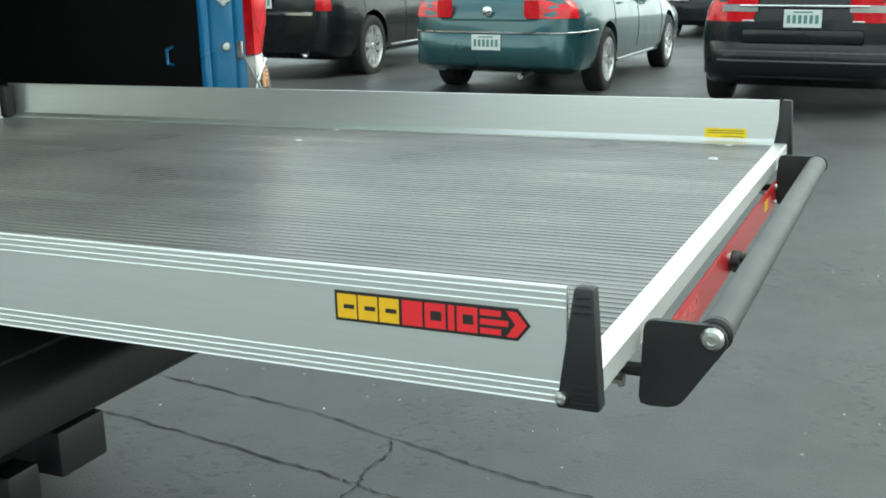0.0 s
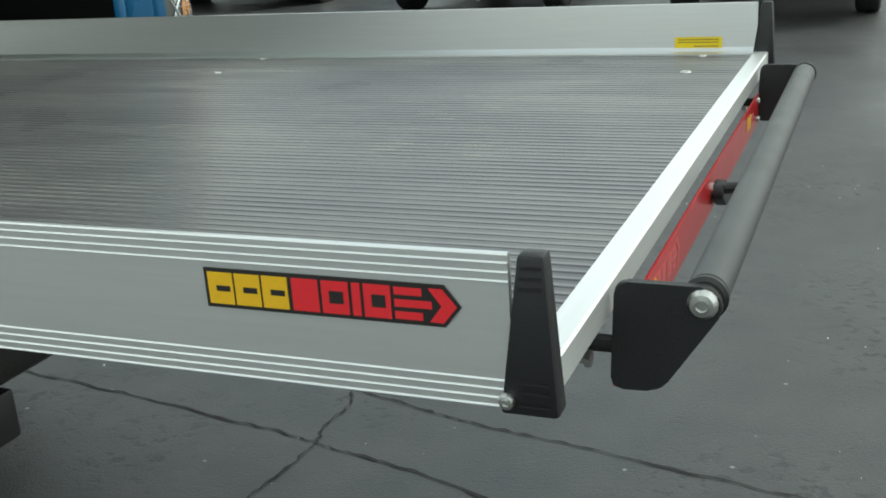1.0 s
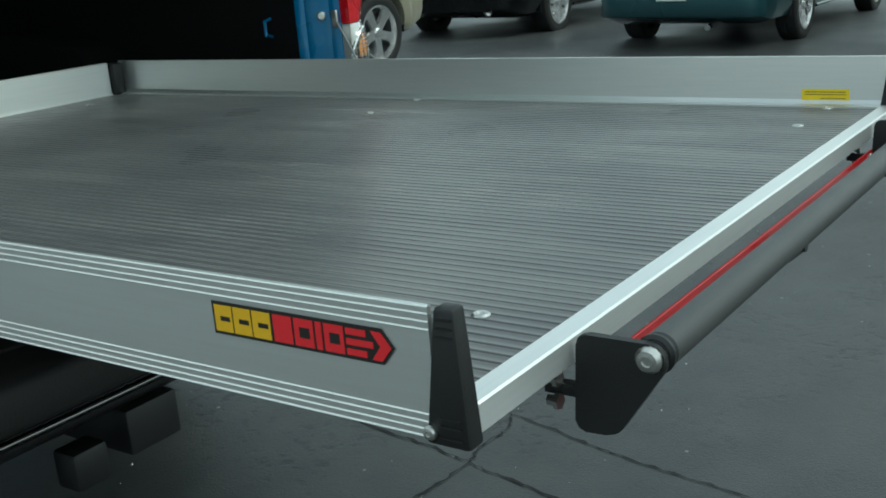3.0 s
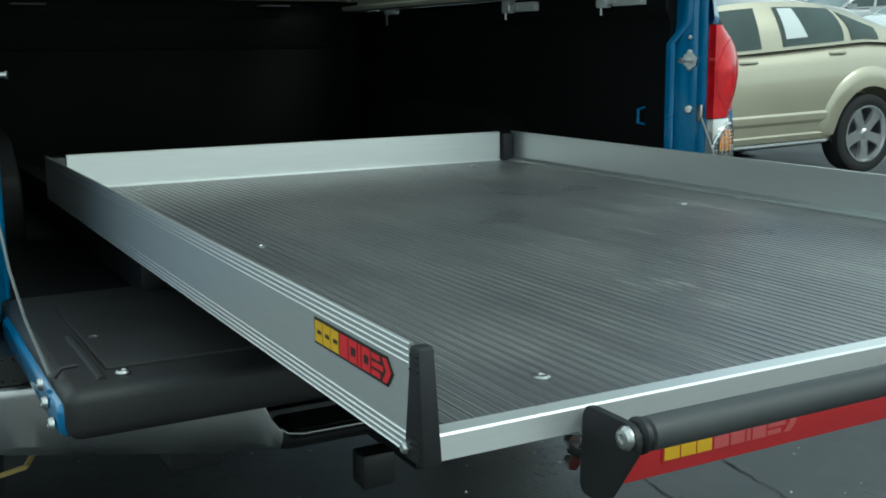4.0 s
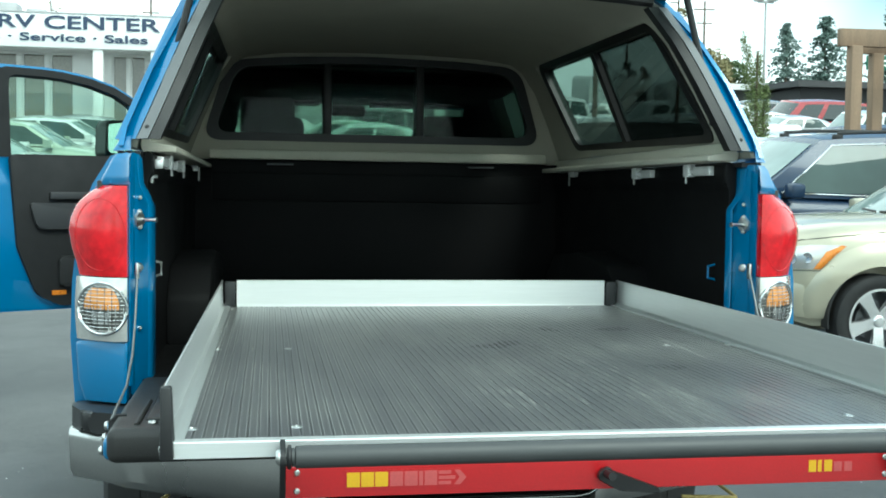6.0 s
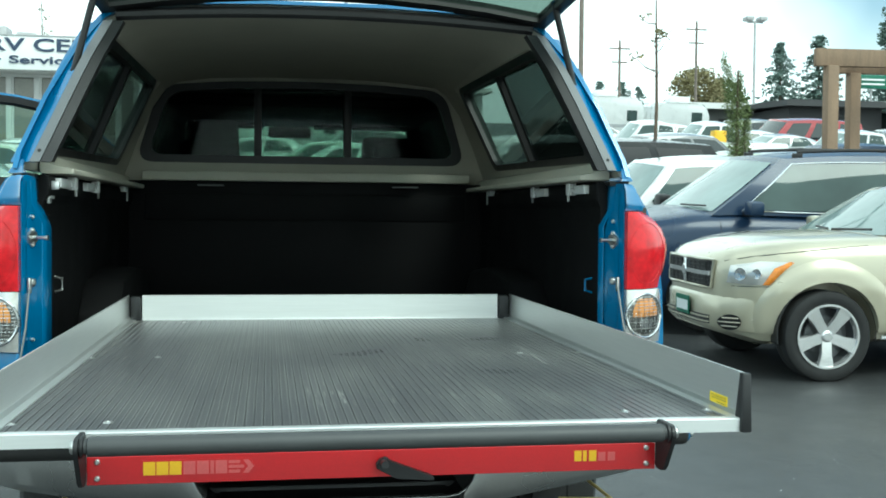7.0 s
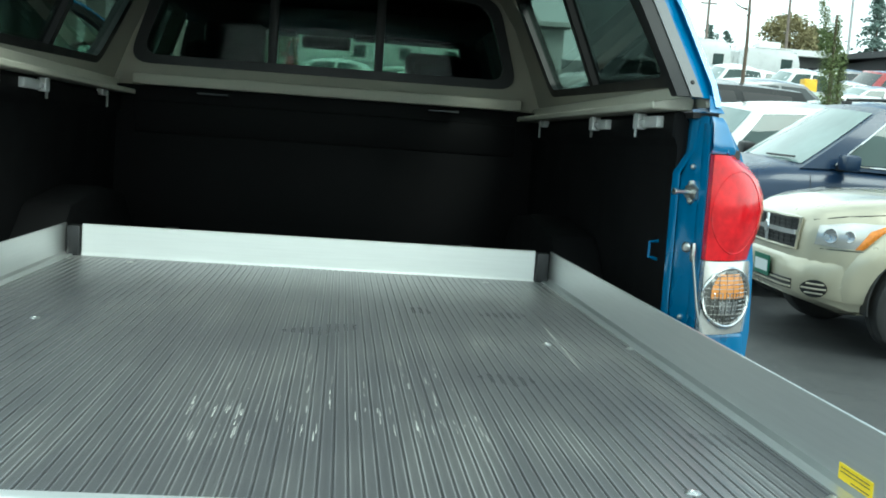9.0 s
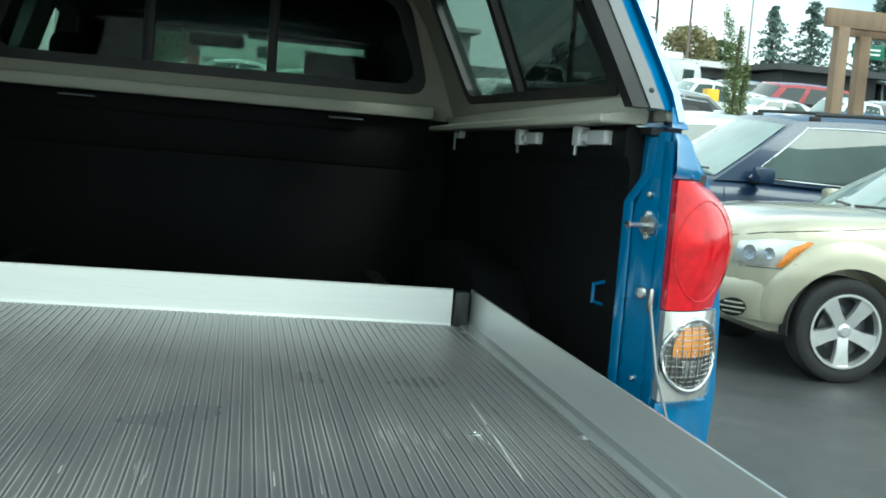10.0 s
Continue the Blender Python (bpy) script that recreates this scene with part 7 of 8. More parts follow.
def build_far_cars():
    rng = random.Random(3)
    kinds = []
    for nm, shp, mat, lab, wins, rl in (
        ("far_saloon_car", CarShape(4.7, 1.8, 1.46, 2.7, SEDAN, (1.05, -1.72), (0.25, -1.10), wheel_r=0.32), M_white, "white saloon car in the far rows", ((0.06, 0.42), (0.46, 0.80)), False),
        ("far_saloon_car", CarShape(4.6, 1.8, 1.45, 2.7, SEDAN, (1.05, -1.72), (0.25, -1.10), wheel_r=0.32), M_silver, "silver saloon car in the far rows", ((0.06, 0.42), (0.46, 0.80)), False),
        ("far_saloon_car", CarShape(4.5, 1.78, 1.45, 2.65, SEDAN, (1.0, -1.7), (0.25, -1.10), wheel_r=0.32), M_green, "pale green saloon car in the far rows", ((0.06, 0.42), (0.46, 0.80)), False),
        ("far_utility_car", CarShape(4.7, 1.88, 1.75, 2.75, SUV, (1.0, -2.2), (0.2, -1.8), wheel_r=0.36), M_grey, "dark grey utility car in the far rows", ((0.06, 0.38), (0.42, 0.68), (0.73, 0.93)), True),
        ("far_utility_car", CarShape(4.7, 1.88, 1.75, 2.75, SUV, (1.0, -2.2), (0.2, -1.8), wheel_r=0.36), M_navy, "navy utility car in the far rows", ((0.06, 0.38), (0.42, 0.68), (0.73, 0.93)), True),
        ("far_van_car", CarShape(5.2, 1.98, 1.95, 3.1, [(-1, 0.95), (-0.98, 1.1), (0.4, 1.08), (0.7, 0.98), (0.9, 0.85), (1, 0.65)], (1.6, -2.5), (0.8, -2.3), wheel_r=0.35, roofw=0.8), M_redcar, "red van in the far rows", ((0.08, 0.32), (0.38, 0.64), (0.70, 0.95)), False),
        ("far_pickup_car", CarShape(5.5, 1.95, 1.85, 3.4, [(-1, 0.95), (-0.98, 1.12), (-0.1, 1.12), (0.0, 1.1), (0.5, 1.1), (0.85, 1.05), (0.95, 0.95), (1, 0.7)], (1.0, -0.9), (0.45, -0.7), wheel_r=0.38, roofw=0.76), M_white, "white pickup in the far rows", ((0.08, 0.48), (0.54, 0.92)), False),
        ("far_van_car", CarShape(5.3, 2.0, 2.2, 3.2, [(-1, 1.0), (-0.98, 1.2), (0.4, 1.18), (0.7, 1.08), (0.9, 0.95), (1, 0.7)], (1.6, -2.55), (0.8, -2.4), wheel_r=0.36, roofw=0.82), M_white, "white van in the far rows", ((0.08, 0.32), (0.38, 0.64), (0.70, 0.95)), False),
    ):
        kinds.append(car(nm, shp, mat, lab, windows=wins, detail=0, group="cars in the far rows", glassmat=M_paleglass if mat in (M_white, M_silver, M_green) else M_tint, rails=False))
    used = set()

    def put(k, x, y, h):
        ob = kinds[k]
        if k in used:
            ob = copy_thing(kinds[k], Matrix.Identity(4))
        used.add(k)
        place(ob, x, y, h)

    # row beside the open door, noses to the right
    for k, (x, y) in enumerate(((-5.6, 18.0), (-5.3, 20.8), (-5.0, 23.5), (-4.6, 26.0))):
        put((0, 2, 0, 1)[k], x, y, rng.uniform(-4, 4))
    put(6, -8.6, 15.0, 0)
    put(1, -9.8, 20.5, 0)
    # ahead, seen through the cab
    for k, (x, y, h) in enumerate(((1.6, 24.0, 180), (1.2, 27.0, 180), (3.2, 21.0, 180), (-0.6, 31.0, 180), (2.5, 33.0, 180), (-2.0, 52.0, 95))):
        put((0, 2, 1, 0, 3, 5)[k], x, y, h + rng.uniform(-4, 4))
    # rows to the right, most of them nose to the left
    spots = [(7.6, 22.0, 4), (11.6, 20.2, 4), (23.5, 20.8, 1), (10.9, 24.2, 2), (15.2, 24.0, 0), (26.6, 23.8, 0), (7.0, 28.5, 0), (12.2, 28.2, 3), (13.9, 26.2, 1), (29.0, 27.2, 1),
             (8.6, 32.0, 0), (13.0, 31.6, 2), (18.4, 31.2, 6), (31.6, 31.0, 0), (12.9, 35.0, 6), (15.6, 35.4, 6), (18.0, 35.6, 1), (10.2, 38.0, 6), (17.9, 38.2, 0), (20.4, 38.6, 5), (24.6, 35.6, 6), (33.5, 35.0, 1),
             (13.5, 42.0, 1), (16.4, 42.5, 0), (21.0, 42.5, 3), (24.5, 41.0, 0), (21.9, 34.0, 3), (36.0, 39.0, 0), (22.5, 17.6, 0), (28.5, 21.5, 0)]
    for x, y, k in spots:
        put(k, x + rng.uniform(-0.15, 0.15), y + rng.uniform(-0.15, 0.15), rng.choice((180, 180, 180, 0)) + rng.uniform(-4, 4))
    # rows beyond, noses towards the truck
    for x, y, k in ((27.0, 42.0, 0), (29.4, 42.0, 1), (31.7, 41.6, 0), (30.4, 47.0, 7), (32.8, 47.0, 1), (35.2, 46.6, 6), (33.4, 52.0, 7), (36.0, 51.6, 3), (38.4, 51.2, 0)):
        put(k, x + rng.uniform(-0.15, 0.15), y, -94 + rng.uniform(-3, 3))


build_near_cars()
build_far_cars()


# ---- buildings, signs, poles ----
def words(text, size, material, parent, at, turn, name="lettering", depth=0.02, width=None, height=None):
    cu = bpy.data.curves.new(name, "FONT")
    cu.body, cu.size, cu.extrude, cu.offset = text, size, depth, size * 0.018
    tmp = new(name, cu)
    dg = bpy.context.evaluated_depsgraph_get()
    dg.update()
    me = bpy.data.meshes.new_from_object(tmp.evaluated_get(dg))
    bpy.data.objects.remove(tmp)
    bpy.data.curves.remove(cu)
    lo, hi = min(v.co.x for v in me.vertices), max(v.co.x for v in me.vertices)
    top = max(v.co.y for v in me.vertices)
    me.transform(Matrix.Translation(at) @ Matrix.Rotation(radians(turn), 4, "Z") @ Matrix.Rotation(radians(90), 4, "X") @ Matrix.Diagonal((width / (hi - lo), height / top, 1, 1)) @ Matrix.Translation((-lo, 0, 0)))
    bm = bmesh.new()
    bm.from_mesh(me)
    letters = []
    todo = set(bm.faces)
    while todo:
        island, edge_ = [], [todo.pop()]
        while edge_:
            f = edge_.pop()
            island.append(f)
            for e in f.edges:
                for g in e.link_faces:
                    if g in todo:
                        todo.remove(g)
                        edge_.append(g)
        letters.append(island)
    for island in letters:
        one = bmesh.new()
        seen = {v: one.verts.new(v.co) for v in {v for f in island for v in f.verts}}
        for f in island:
            one.faces.new([seen[v] for v in f.verts])
        part("letter", one, material, parent, "", 0)
    bm.free()


def build_sales_building():
    y0 = 29.0
    g = ground_z(0, y0)
    b = root("sales_building", (-5.3, y0 - 0.9, g), "low white sales building with a long lettered fascia", "building")
    x0, x1 = -18.0, -3.05
    wall = carve(box(x0, x1, y0, y0 + 2.2, g - 0.3, g + 3.6), [box(a, a + w, y0 - 1, y0 + 0.6, g + z0, g + z1) for a, w, z0, z1 in (*[(-14.2 + 0.72 * k, 0.62, 0.9, 2.95) for k in range(12)], (-4.68, 0.42, 0.1, 2.95), (-4.20, 0.42, 0.1, 2.95))])
    link("wall", wall, M_wall, b, "white painted wall", 20)
    for a, w, z0, z1 in (*[(-14.2 + 0.72 * k, 0.62, 0.9, 2.95) for k in range(12)], (-4.68, 0.42, 0.1, 2.95), (-4.20, 0.42, 0.1, 2.95)):
        wdw = part("window", box(a, a + w, y0 + 0.10, y0 + 0.13, g + z0, g + z1), M_shopglass, b, "grey-brown shop window", 0)
        for q in (a + 0.02, a + w - 0.02):
            part("window_bar", box(q - 0.03, q + 0.03, y0 + 0.05, y0 + 0.10, g + z0, g + z1), M_wall, wdw)
    part("fascia", box(x0, x1 + 0.1, y0 - 0.9, y0 - 0.75, 5.00, 5.92, 0.02), M_sign, b, "white sign fascia")
    part("soffit", box(x0, x1, y0 - 0.75, y0, 4.98, 5.04), M_wall, b)
    for x in (-12.4, -8.8, -4.92, -3.45):
        part("post", box(x - 0.13, x + 0.13, y0 - 0.85, y0 - 0.60, g - 0.3, 5.00, 0.02), M_wall, b, "white post")
    words("RV CENTER", 0.5, M_signink, b, (-7.38, y0 - 0.91, 5.50), 0, width=4.05, height=0.33)
    words("Parts \u00b7 Service \u00b7 Sales", 0.3, M_signink, b, (-8.46, y0 - 0.91, 5.17), 0, width=4.82, height=0.20)
    part("emblem", prism([(-8.5, 5.40), (-7.75, 5.40), (-7.65, 5.60), (-8.4, 5.60)], "y", y0 - 0.93, y0 - 0.90), M_gold, b, "gold emblem of plain shape", 0)
    part("sign_bar", box(-8.45, -7.75, y0 - 0.93, y0 - 0.90, 5.68, 5.76), M_signink, b, "plain dark bar", 0)
    part("sign_edge", box(x0, x1 + 0.1, y0 - 0.92, y0 - 0.90, 5.88, 5.92), M_galv, b)
    for k in range(7):
        x = -11.5 + 0.75 * k
        part("roof_unit", box(x, x + 0.5, y0 + 0.6, y0 + 1.3, g + 3.6, g + 4.25 + 0.15 * (k % 2), 0.02), M_galv, b, "grey roof unit")


def build_pergola():
    p = root("pergola", (11, 18.3, ground_z(11, 18.3)), "weathered timber pergola over the parked cars", "pergola")
    for x, y in ((10.34, 17.5), (11.31, 18.4), (16.3, 17.2), (17.2, 18.1), (22.5, 16.9), (23.4, 17.8)):
        g = ground_z(x, y)
        part("post", box(x - 0.11, x + 0.11, y - 0.11, y + 0.11, g - 0.1, 4.20, 0.012), M_wood, p, "square timber post")
    for dx, dy in ((0, 0), (0.9, 0.9)):
        d = (12.9, -0.62)
        a = Vector((10.02 + dx, 17.53 + dy, 4.19))
        e = Vector((a.x + d[0] + 1.2, a.y + d[1], 4.19))
        nrm = Vector((-(e - a).y, (e - a).x, 0)).normalized() * 0.06
        vs = [a - nrm, a + nrm, e + nrm, e - nrm]
        part("beam", solid([tuple(v) for v in vs] + [tuple(v + Vector((0, 0, 0.33))) for v in vs], [(0, 1, 2, 3), (7, 6, 5, 4), (0, 4, 5, 1), (1, 5, 6, 2), (2, 6, 7, 3), (3, 7, 4, 0)], 0.01), M_wood, p, "timber beam")
    for k in range(20):
        x = 10.75 + 0.62 * k
        y = 17.5 - 0.048 * (x - 9.55)
        part("rafter", box(x - 0.03, x + 0.03, y + 0.06, y + 0.84, 4.44, 4.528), M_wood, p, "thin timber rafter")


def build_poles():
    def lamp_post(x, y, top, heads=True, r=0.09, mat=None):
        g = ground_z(x, y)
        o = root("lamp_post", (x, y, g), "tall grey steel car park lamp post", "lamp post", "lamp posts")
        part("pole", tube([(x, y, g), (x, y, top)], [r, r * 0.6], 12), mat or M_galv, o)
        if heads:
            part("arm", box(x - 0.42, x + 0.42, y - 0.05, y + 0.05, top - 0.05, top + 0.05), M_galv, o)
            for s in (-0.36, 0.36):
                part("lamp_head", box(x + s - 0.2, x + s + 0.2, y - 0.3, y + 0.3, top + 0.05, top + 0.25, 0.03), M_galv, o, "flat lamp head")
    lamp_post(24.6, 51.3, 11.4)
    lamp_post(8.28, 27.2, 15.0, True, 0.075, M_polewood)
    lamp_post(3.0, 44.0, 13.0)
    for x, y, top in ((31.1, 75.0, 15.0), (25.2, 75.0, 13.4), (-9.0, 80.0, 15.0), (45.0, 66.0, 15.0)):
        g = ground_z(x, y)
        o = root("utility_pole", (x, y, g), "wooden utility pole with crossarms", "utility pole", "utility poles")
        part("pole", tube([(x, y, g), (x, y, top + 0.8)], [0.13, 0.08], 8), M_polewood, o)
        for z, w in ((top + 0.2, 0.8), (top - 0.8, 0.6)):
            part("crossarm", box(x - w, x + w, y - 0.05, y + 0.05, z - 0.05, z + 0.05), M_polewood, o)
    # green road signs on a slim post each
    for x, w, z0, z1 in ((36.3, 2.1, 9.25, 10.1), (38.9, 0.9, 9.6, 10.4)):
        y = 60.0
        g = ground_z(x, y)
        o = root("road_sign", (x, y, g), "green road sign on a steel post", "road sign", "road signs")
        part("post", tube([(x, y, g), (x, y, z1)], 0.07, 8), M_galv, o)
        part("panel", box(x - w / 2, x + w / 2, y - 0.2, y - 0.1, z0, z1, 0.03), M_greensign, o, "green sign panel")
        for z in (z0 + 0.28, z0 + 0.55):
            part("text_bar", box(x - w * 0.36, x + w * 0.36, y - 0.24, y - 0.2, z - 0.05, z + 0.05), M_sign, o, "plain white bar", 0)
    # yellow cabinet standing among the far rows
    x, y = 15.06, 33.6
    g = ground_z(x, y)
    o = root("yellow_cabinet", (x, y, g), "tall yellow equipment cabinet among the far rows", "cabinet")
    part("body", box(x - 0.22, x + 0.22, y - 0.2, y + 0.2, g, g + 1.60, 0.03), M_yellow, o)
    part("cabinet_door", box(x - 0.18, x + 0.18, y - 0.215, y - 0.198, g + 0.15, g + 1.50, 0.01), M_yellow, o)


def build_far_buildings():
    # low dark sheds and shelters on the right, white motor homes
    for nm, x0, x1, y, h, wall, lab in (("shed_building", 20.4, 28.0, 52, 3.45, M_shed, "low grey shed with a pale roof along the far lot"), ("shed_building", 24.4, 29.2, 47, 3.6, M_darkroof, "low dark shed along the far lot"), ("shed_building", 38.0, 47.0, 55, 3.6, M_shed, "low grey shed with a pale roof along the far lot"), ("shed_building", -14.0, 1.5, 82, 4.2, M_wall, "long white warehouse in the distance"), ("shed_building", 4.0, 14.0, 70, 4.4, M_wall, "long white warehouse in the distance")):
        g = ground_z(0, y)
        o = root(nm, ((x0 + x1) / 2, y, g), lab, "building", "far buildings")
        part("wall", box(x0, x1, y, y + 6, g - 0.5, g + h - 0.5), wall, o)
        part("roof", prism([(y - 0.8, g + h - 0.55), (y + 7, g + h - 0.2), (y + 7, g + h), (y - 0.8, g + h - 0.25)], "x", x0 - 0.5, x1 + 0.5), M_darkroof if wall is M_darkroof else M_wall, o)
        n = int((x1 - x0) / 2.2)
        for k in range(n):
            a = x0 + 0.4 + 2.2 * k
            part("opening", box(a, a + 1.5, y - 0.03, y + 0.02, g + 0.2, g + h - 1.0), M_darkroof if wall is not M_wall else M_tint, o, "", 0)
    for x, y, ln, hgt, hd in ((15.6, 48.5, 3.3, 2.45, 4), (18.9, 47.6, 2.6, 2.25, -4), (1.5, 46.0, 7.0, 3.0, 0)):
        o = root("motor_home", (0, 0, 0), "white motor home in the far lot", "motor home", "motor homes")
        part("body", prism(rounded([(-ln / 2, 0.75), (ln / 2 - 0.3, 0.75), (ln / 2, 1.0), (ln / 2 - 0.12, 1.35), (ln / 2 - 0.1, hgt - 0.6), (ln / 2 - 0.3, hgt), (-ln / 2, hgt)], 0.22, 4), "y", -1.2, 1.2, 0.12), M_white, o, "", 30, True)
        for k in range(3 if ln > 5 else 1):
            part("window", box(ln / 2 - 0.95 - 1.9 * k, ln / 2 - 0.45 - 1.9 * k, -1.22, -1.19, 1.35, 1.85), M_paleglass, o, "dark window", 0, True)
        part("stripe", box(-ln / 2 + 0.1, ln / 2 - 0.6, -1.215, -1.19, 1.05, 1.2), M_silver, o, "", 0, True)
        part("underbody", box(-ln / 2 + 0.3, ln / 2 - 0.4, -1.0, 1.0, 0.35, 0.76, 0.03), M_plastic, o, "dark underbody", 30, True)
        part("roof_unit", box(-0.5, 0.5, -0.4, 0.4, hgt, hgt + 0.3, 0.05), M_white, o, "", 30, True)
        for a in (-ln / 2 + 1.2, ln / 2 - 1.2):
            wheel(o, (a, -1.05, 0.42), 0.42, 0.25, 0.25, 6, -1, True, False)
        place(o, x, y, hd)


# ---- trees ----
def leaf_cloud(spots, size, rng, flat=0.6):
    """Many small bent leaf clumps, as one mesh."""
    verts, faces = [], []
    for c, spread_ in spots:
        for _ in range(spread_[1]):
            p = Vector(c) + Vector((rng.gauss(0, 1), rng.gauss(0, 1), rng.gauss(0, flat))) * spread_[0]
            a, b = rng.uniform(0, 6.28), rng.uniform(-0.8, 0.8)
            u = Vector((math.cos(a), math.sin(a), b)).normalized() * size * rng.uniform(0.6, 1.4)
            w = u.cross(Vector((rng.uniform(-1, 1), rng.uniform(-1, 1), rng.uniform(-1, 1)))).normalized() * size * rng.uniform(0.3, 0.7)
            k = len(verts)
            verts += [tuple(p - u), tuple(p + w), tuple(p + u), tuple(p - w + Vector((0, 0, size * 0.3)))]
            faces += [(k, k + 1, k + 2), (k, k + 2, k + 3)]
    me = bpy.data.meshes.new("crown")
    me.from_pydata(verts, [], faces)
    return me


def fir(x, y, height, width, seed, base=None):
    rng = random.Random(seed)
    g = ground_z(x, y) if base is None else base
    o = root("fir_tree", (x, y, g), "tall dark green fir tree in the distance", "tree", "fir trees")
    part("trunk", tube([(x, y, g), (x, y, g + height * 0.98)], [height * 0.018, height * 0.003], 8), M_bark, o)
    spots = []
    levels = 30
    for k in range(levels):
        f = k / levels
        z = g + height * (0.08 + 0.92 * f)
        reach = width / 2 * (1 - f) ** 0.85 * rng.uniform(0.75, 1.15)
        for _ in range(max(3, int(9 * (1 - f)))):
            a = rng.uniform(0, 6.28)
            rr = reach * rng.uniform(0.75, 1.1)
            for q in (0.15, 0.4, 0.7, 1.0):
                spots.append(((x + rr * q * math.cos(a), y + rr * q * math.sin(a), z - rr * q * 0.35), (height * 0.016, 13)))
    link("crown", leaf_cloud(spots, height * 0.016, rng, 0.5), M_fir, o, "", 0)


def broadleaf(name, x, y, height, width, mat, seed, label, low=0.25, count=170, leaf=0.02):
    rng = random.Random(seed)
    g = ground_z(x, y)
    o = root(name, (x, y, g), label, "tree", "trees")
    part("trunk", tube([(x, y, g), (x + 0.02 * height, y, g + height * 0.45), (x, y, g + height * 0.8)], [height * 0.03, height * 0.022, height * 0.006], 8), M_bark, o)
    spots = []
    for k in range(9):
        a = rng.uniform(0, 6.28)
        e = (x + width * 0.36 * math.cos(a), y + width * 0.36 * math.sin(a), g + height * rng.uniform(0.55, 0.92))
        part("limb", tube([(x + 0.01 * height, y, g + height * rng.uniform(0.3, 0.5)), tuple((Vector(e) + Vector((x, y, g + height * 0.5))) / 2 + Vector((0, 0, height * 0.04))), e], [height * 0.012, height * 0.008, height * 0.003], 6), M_bark, o)
    for _ in range(count):
        t = rng.uniform(low, 1.0)
        rad = width / 2 * math.sqrt(max(0.02, 1 - ((t - 0.58) / 0.44) ** 2)) * rng.uniform(0.4, 1.05)
        a = rng.uniform(0, 6.28)
        spots.append(((x + rad * math.cos(a), y + rad * math.sin(a), g + height * t), (height * 0.045, 14)))
    link("crown", leaf_cloud(spots, height * leaf, rng), mat, o, "", 0)


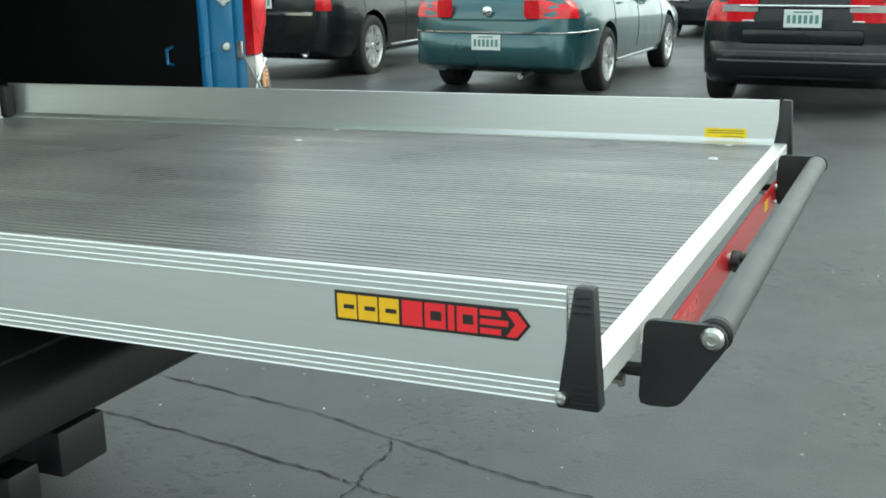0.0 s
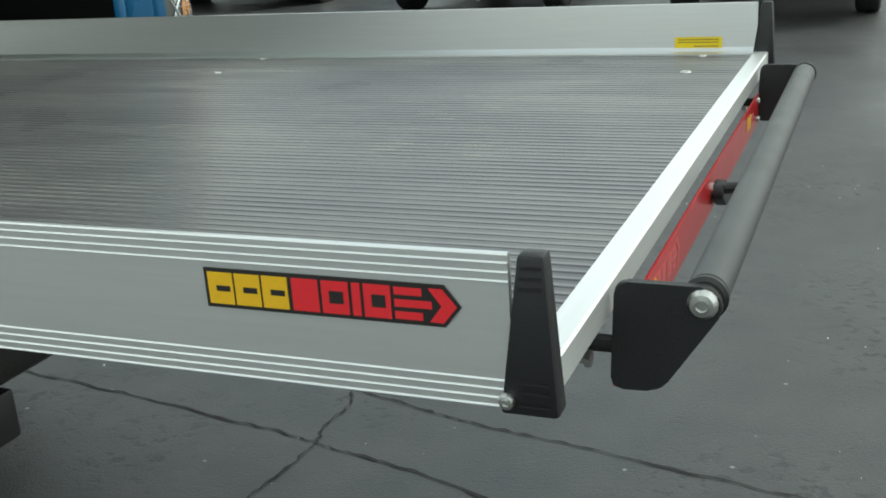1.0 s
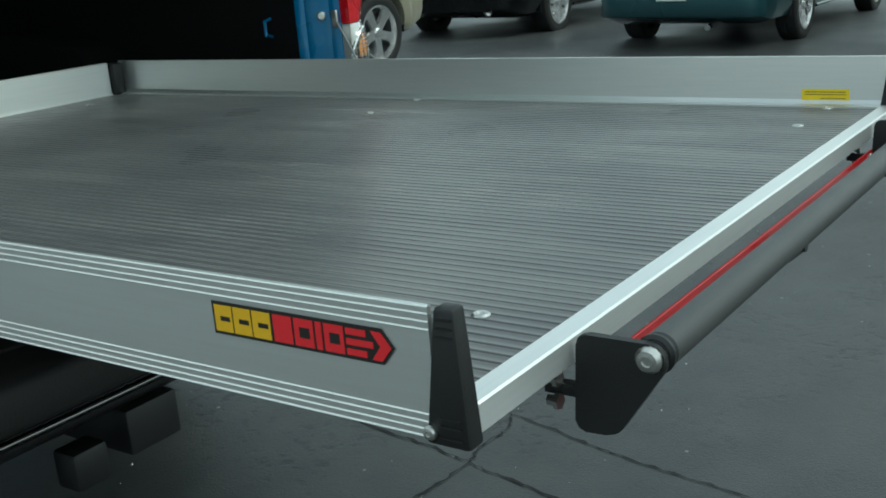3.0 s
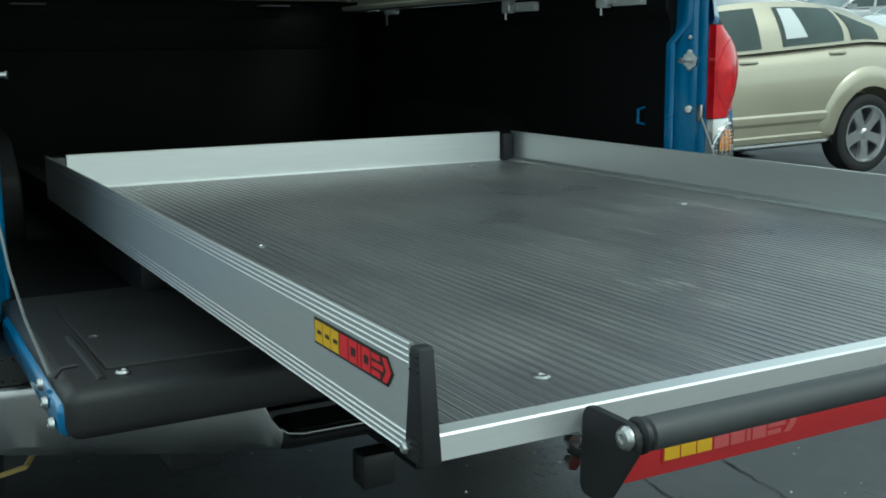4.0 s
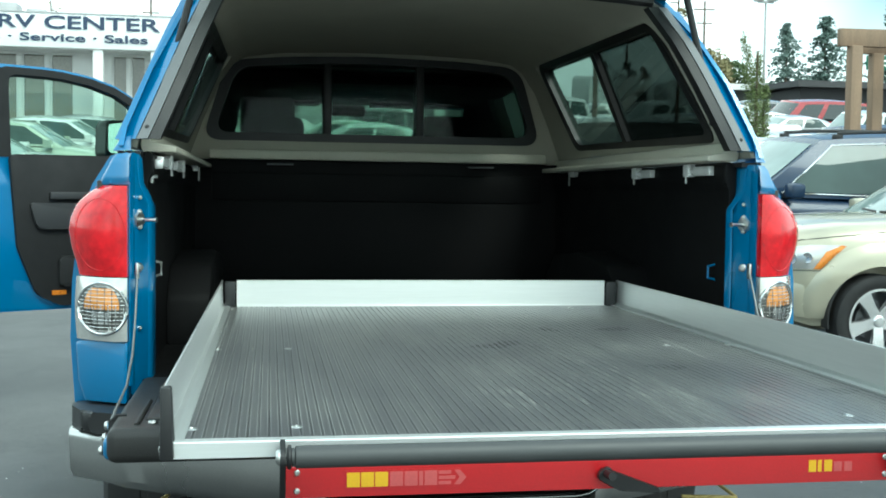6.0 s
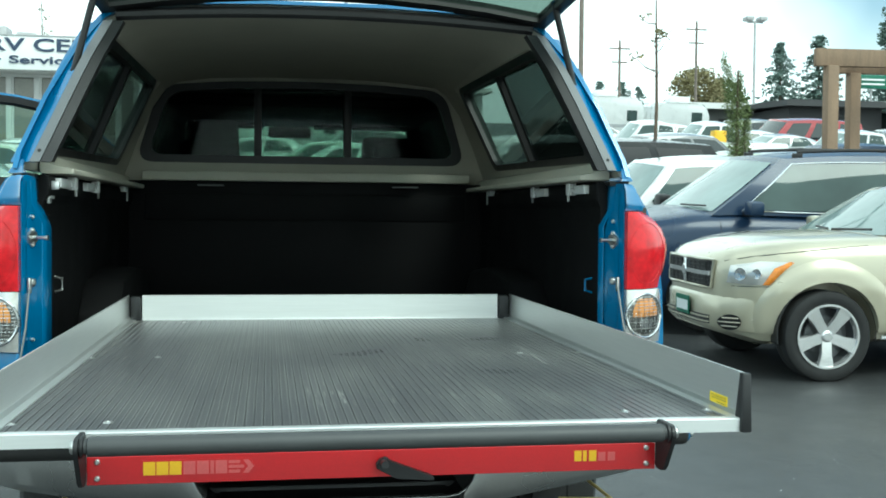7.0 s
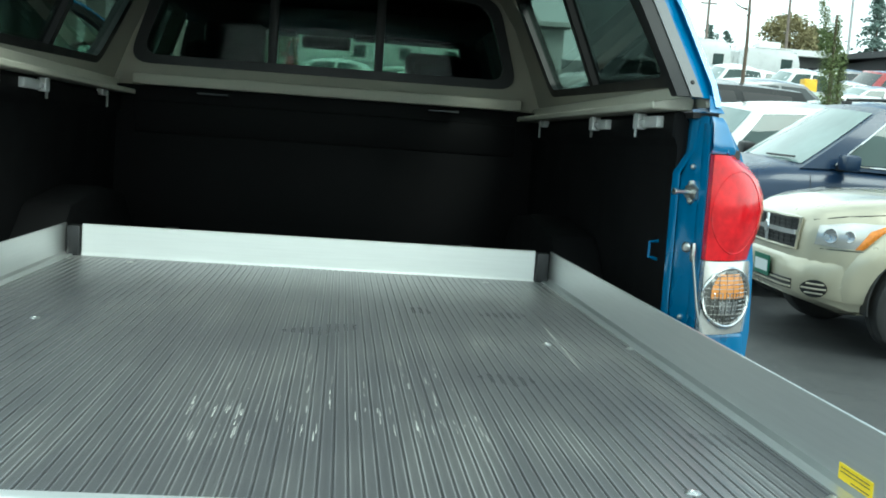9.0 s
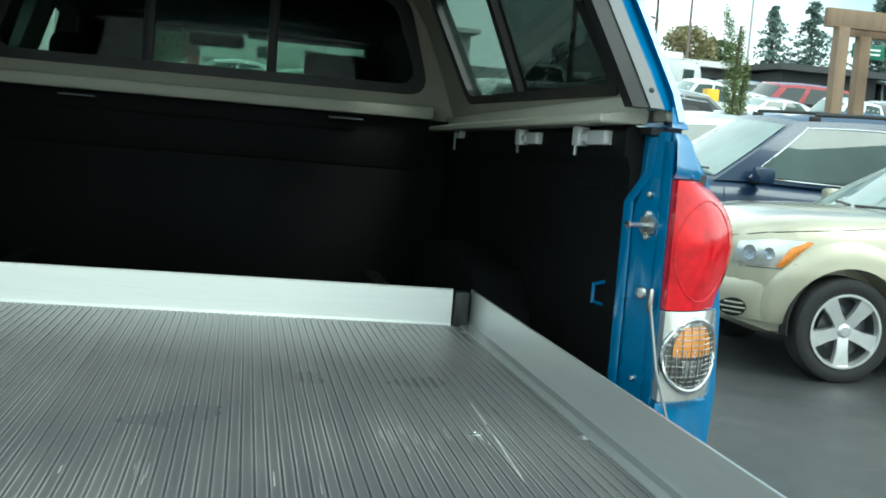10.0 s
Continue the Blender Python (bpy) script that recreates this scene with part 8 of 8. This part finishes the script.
def build_plants():
    for x, y, top, w, sd in ((67.5, 135, 24.9, 12.0, 1), (73.0, 135, 26.1, 14.0, 2), (62, 150, 20.0, 8, 3), (47.4, 141, 19.8, 11, 4), (44.3, 141, 19.8, 10, 5), (49.8, 141, 19.2, 9, 6), (83.5, 135, 30.5, 13, 7), (104, 112, 25, 10, 8), (-20, 140, 20, 8, 9), (-6, 150, 19, 8, 10), (8, 150, 20, 9, 12), (20, 145, 18, 8, 13), (112, 100, 24, 10, 14)):
        g = ground_z(x, y) - 0.5
        fir(x, y, top - g, w, sd, g)
    broadleaf("autumn_tree", 47.7, 115, 8.2, 6.6, M_leaf, 21, "round brownish autumn tree beyond the lot", 0.2, 420, 0.026)
    broadleaf("autumn_tree", 53.1, 120, 7.4, 5.4, M_bush, 22, "round green tree beyond the lot", 0.2, 380, 0.026)
    broadleaf("autumn_tree", -3.4, 64, 3.4, 3.0, M_bush, 23, "round green tree beyond the lot", 0.2, 260, 0.026)
    for x, y, h, w, sd in ((-2.95, 28.6, 2.9, 0.5, 31), (-1.95, 28.4, 1.7, 1.0, 32), (-2.35, 29.0, 2.3, 0.6, 33), (-1.2, 31.0, 1.2, 1.6, 37), (-7.6, 28.2, 1.1, 1.2, 34), (-9.4, 28.2, 1.2, 1.3, 35), (-11.2, 28.2, 1.1, 1.2, 36)):
        broadleaf("shrub", x, y, h, w, M_bush, sd, "green shrub beside the lot", 0.05, 110, 0.022)
    # two narrow cypresses
    for x, y, top, r, sd in ((10.19, 21.3, 4.9, 0.17, 41), (10.22, 21.35, 4.55, 0.13, 43), (10.46, 21.5, 3.8, 0.12, 42)):
        rng = random.Random(sd)
        g = ground_z(x, y)
        o = root("cypress_tree", (x, y, g), "narrow columnar cypress tree between the rows", "tree", "cypress trees")
        part("trunk", tube([(x, y, g), (x, y, top - 0.3)], [0.07, 0.02], 8), M_bark, o)
        spots = []
        for k in range(230):
            f = rng.uniform(0.02, 1)
            rad = r * (1 - f ** 3) * rng.uniform(0.3, 1.1) + 0.03
            a = rng.uniform(0, 6.28)
            spots.append(((x + rad * math.cos(a) + (-0.34 if sd == 41 else 0.03) * f ** 2.5, y + rad * math.sin(a), g + (top - g) * f), (0.04, 18)))
        link("crown", leaf_cloud(spots, 0.024, rng, 2.4), M_cypress, o, "", 0)
    # bare saplings with a few leaves left
    for x, y, top, sd in ((6.88, 17.6, 5.9, 51), (-7.6, 36.0, 8.8, 52), (-10.5, 36.0, 9.0, 53), (-0.72, 19.0, 6.2, 54)):
        rng = random.Random(sd)
        g = ground_z(x, y)
        o = root("sapling_tree", (x, y, g), "thin young tree with few brown leaves", "tree", "saplings")
        lean = -0.72 if sd == 54 else 0.0
        part("trunk", tube([(x, y, g), (x + 0.05 + lean * 0.45, y, (g + top) / 2), (x + lean, y, top)], [0.045, 0.03, 0.008], 8), M_bark, o)
        spots = []
        for k in range(16):
            f = rng.uniform(0.72 if sd == 54 else 0.5, 1)
            a = rng.uniform(0, 6.28)
            ln = (1.2 - f) * 0.75 * rng.uniform(0.4, 1)
            p = Vector((x + lean * f, y, g + (top - g) * f))
            e = p + Vector((math.cos(a) * ln, math.sin(a) * ln, ln * 0.5))
            part("branch", tube([tuple(p), tuple((p + e) / 2 - Vector((0, 0, 0.05))), tuple(e)], [0.014, 0.009, 0.004], 5), M_bark, o)
            if rng.random() < 0.75:
                spots.append((tuple(e), (0.07, 7 if sd == 54 else 12)))
        link("crown", leaf_cloud(spots, 0.05, rng), M_leaf, o, "few brown leaves", 0)


build_sales_building()
build_pergola()
build_poles()
build_far_buildings()
build_plants()
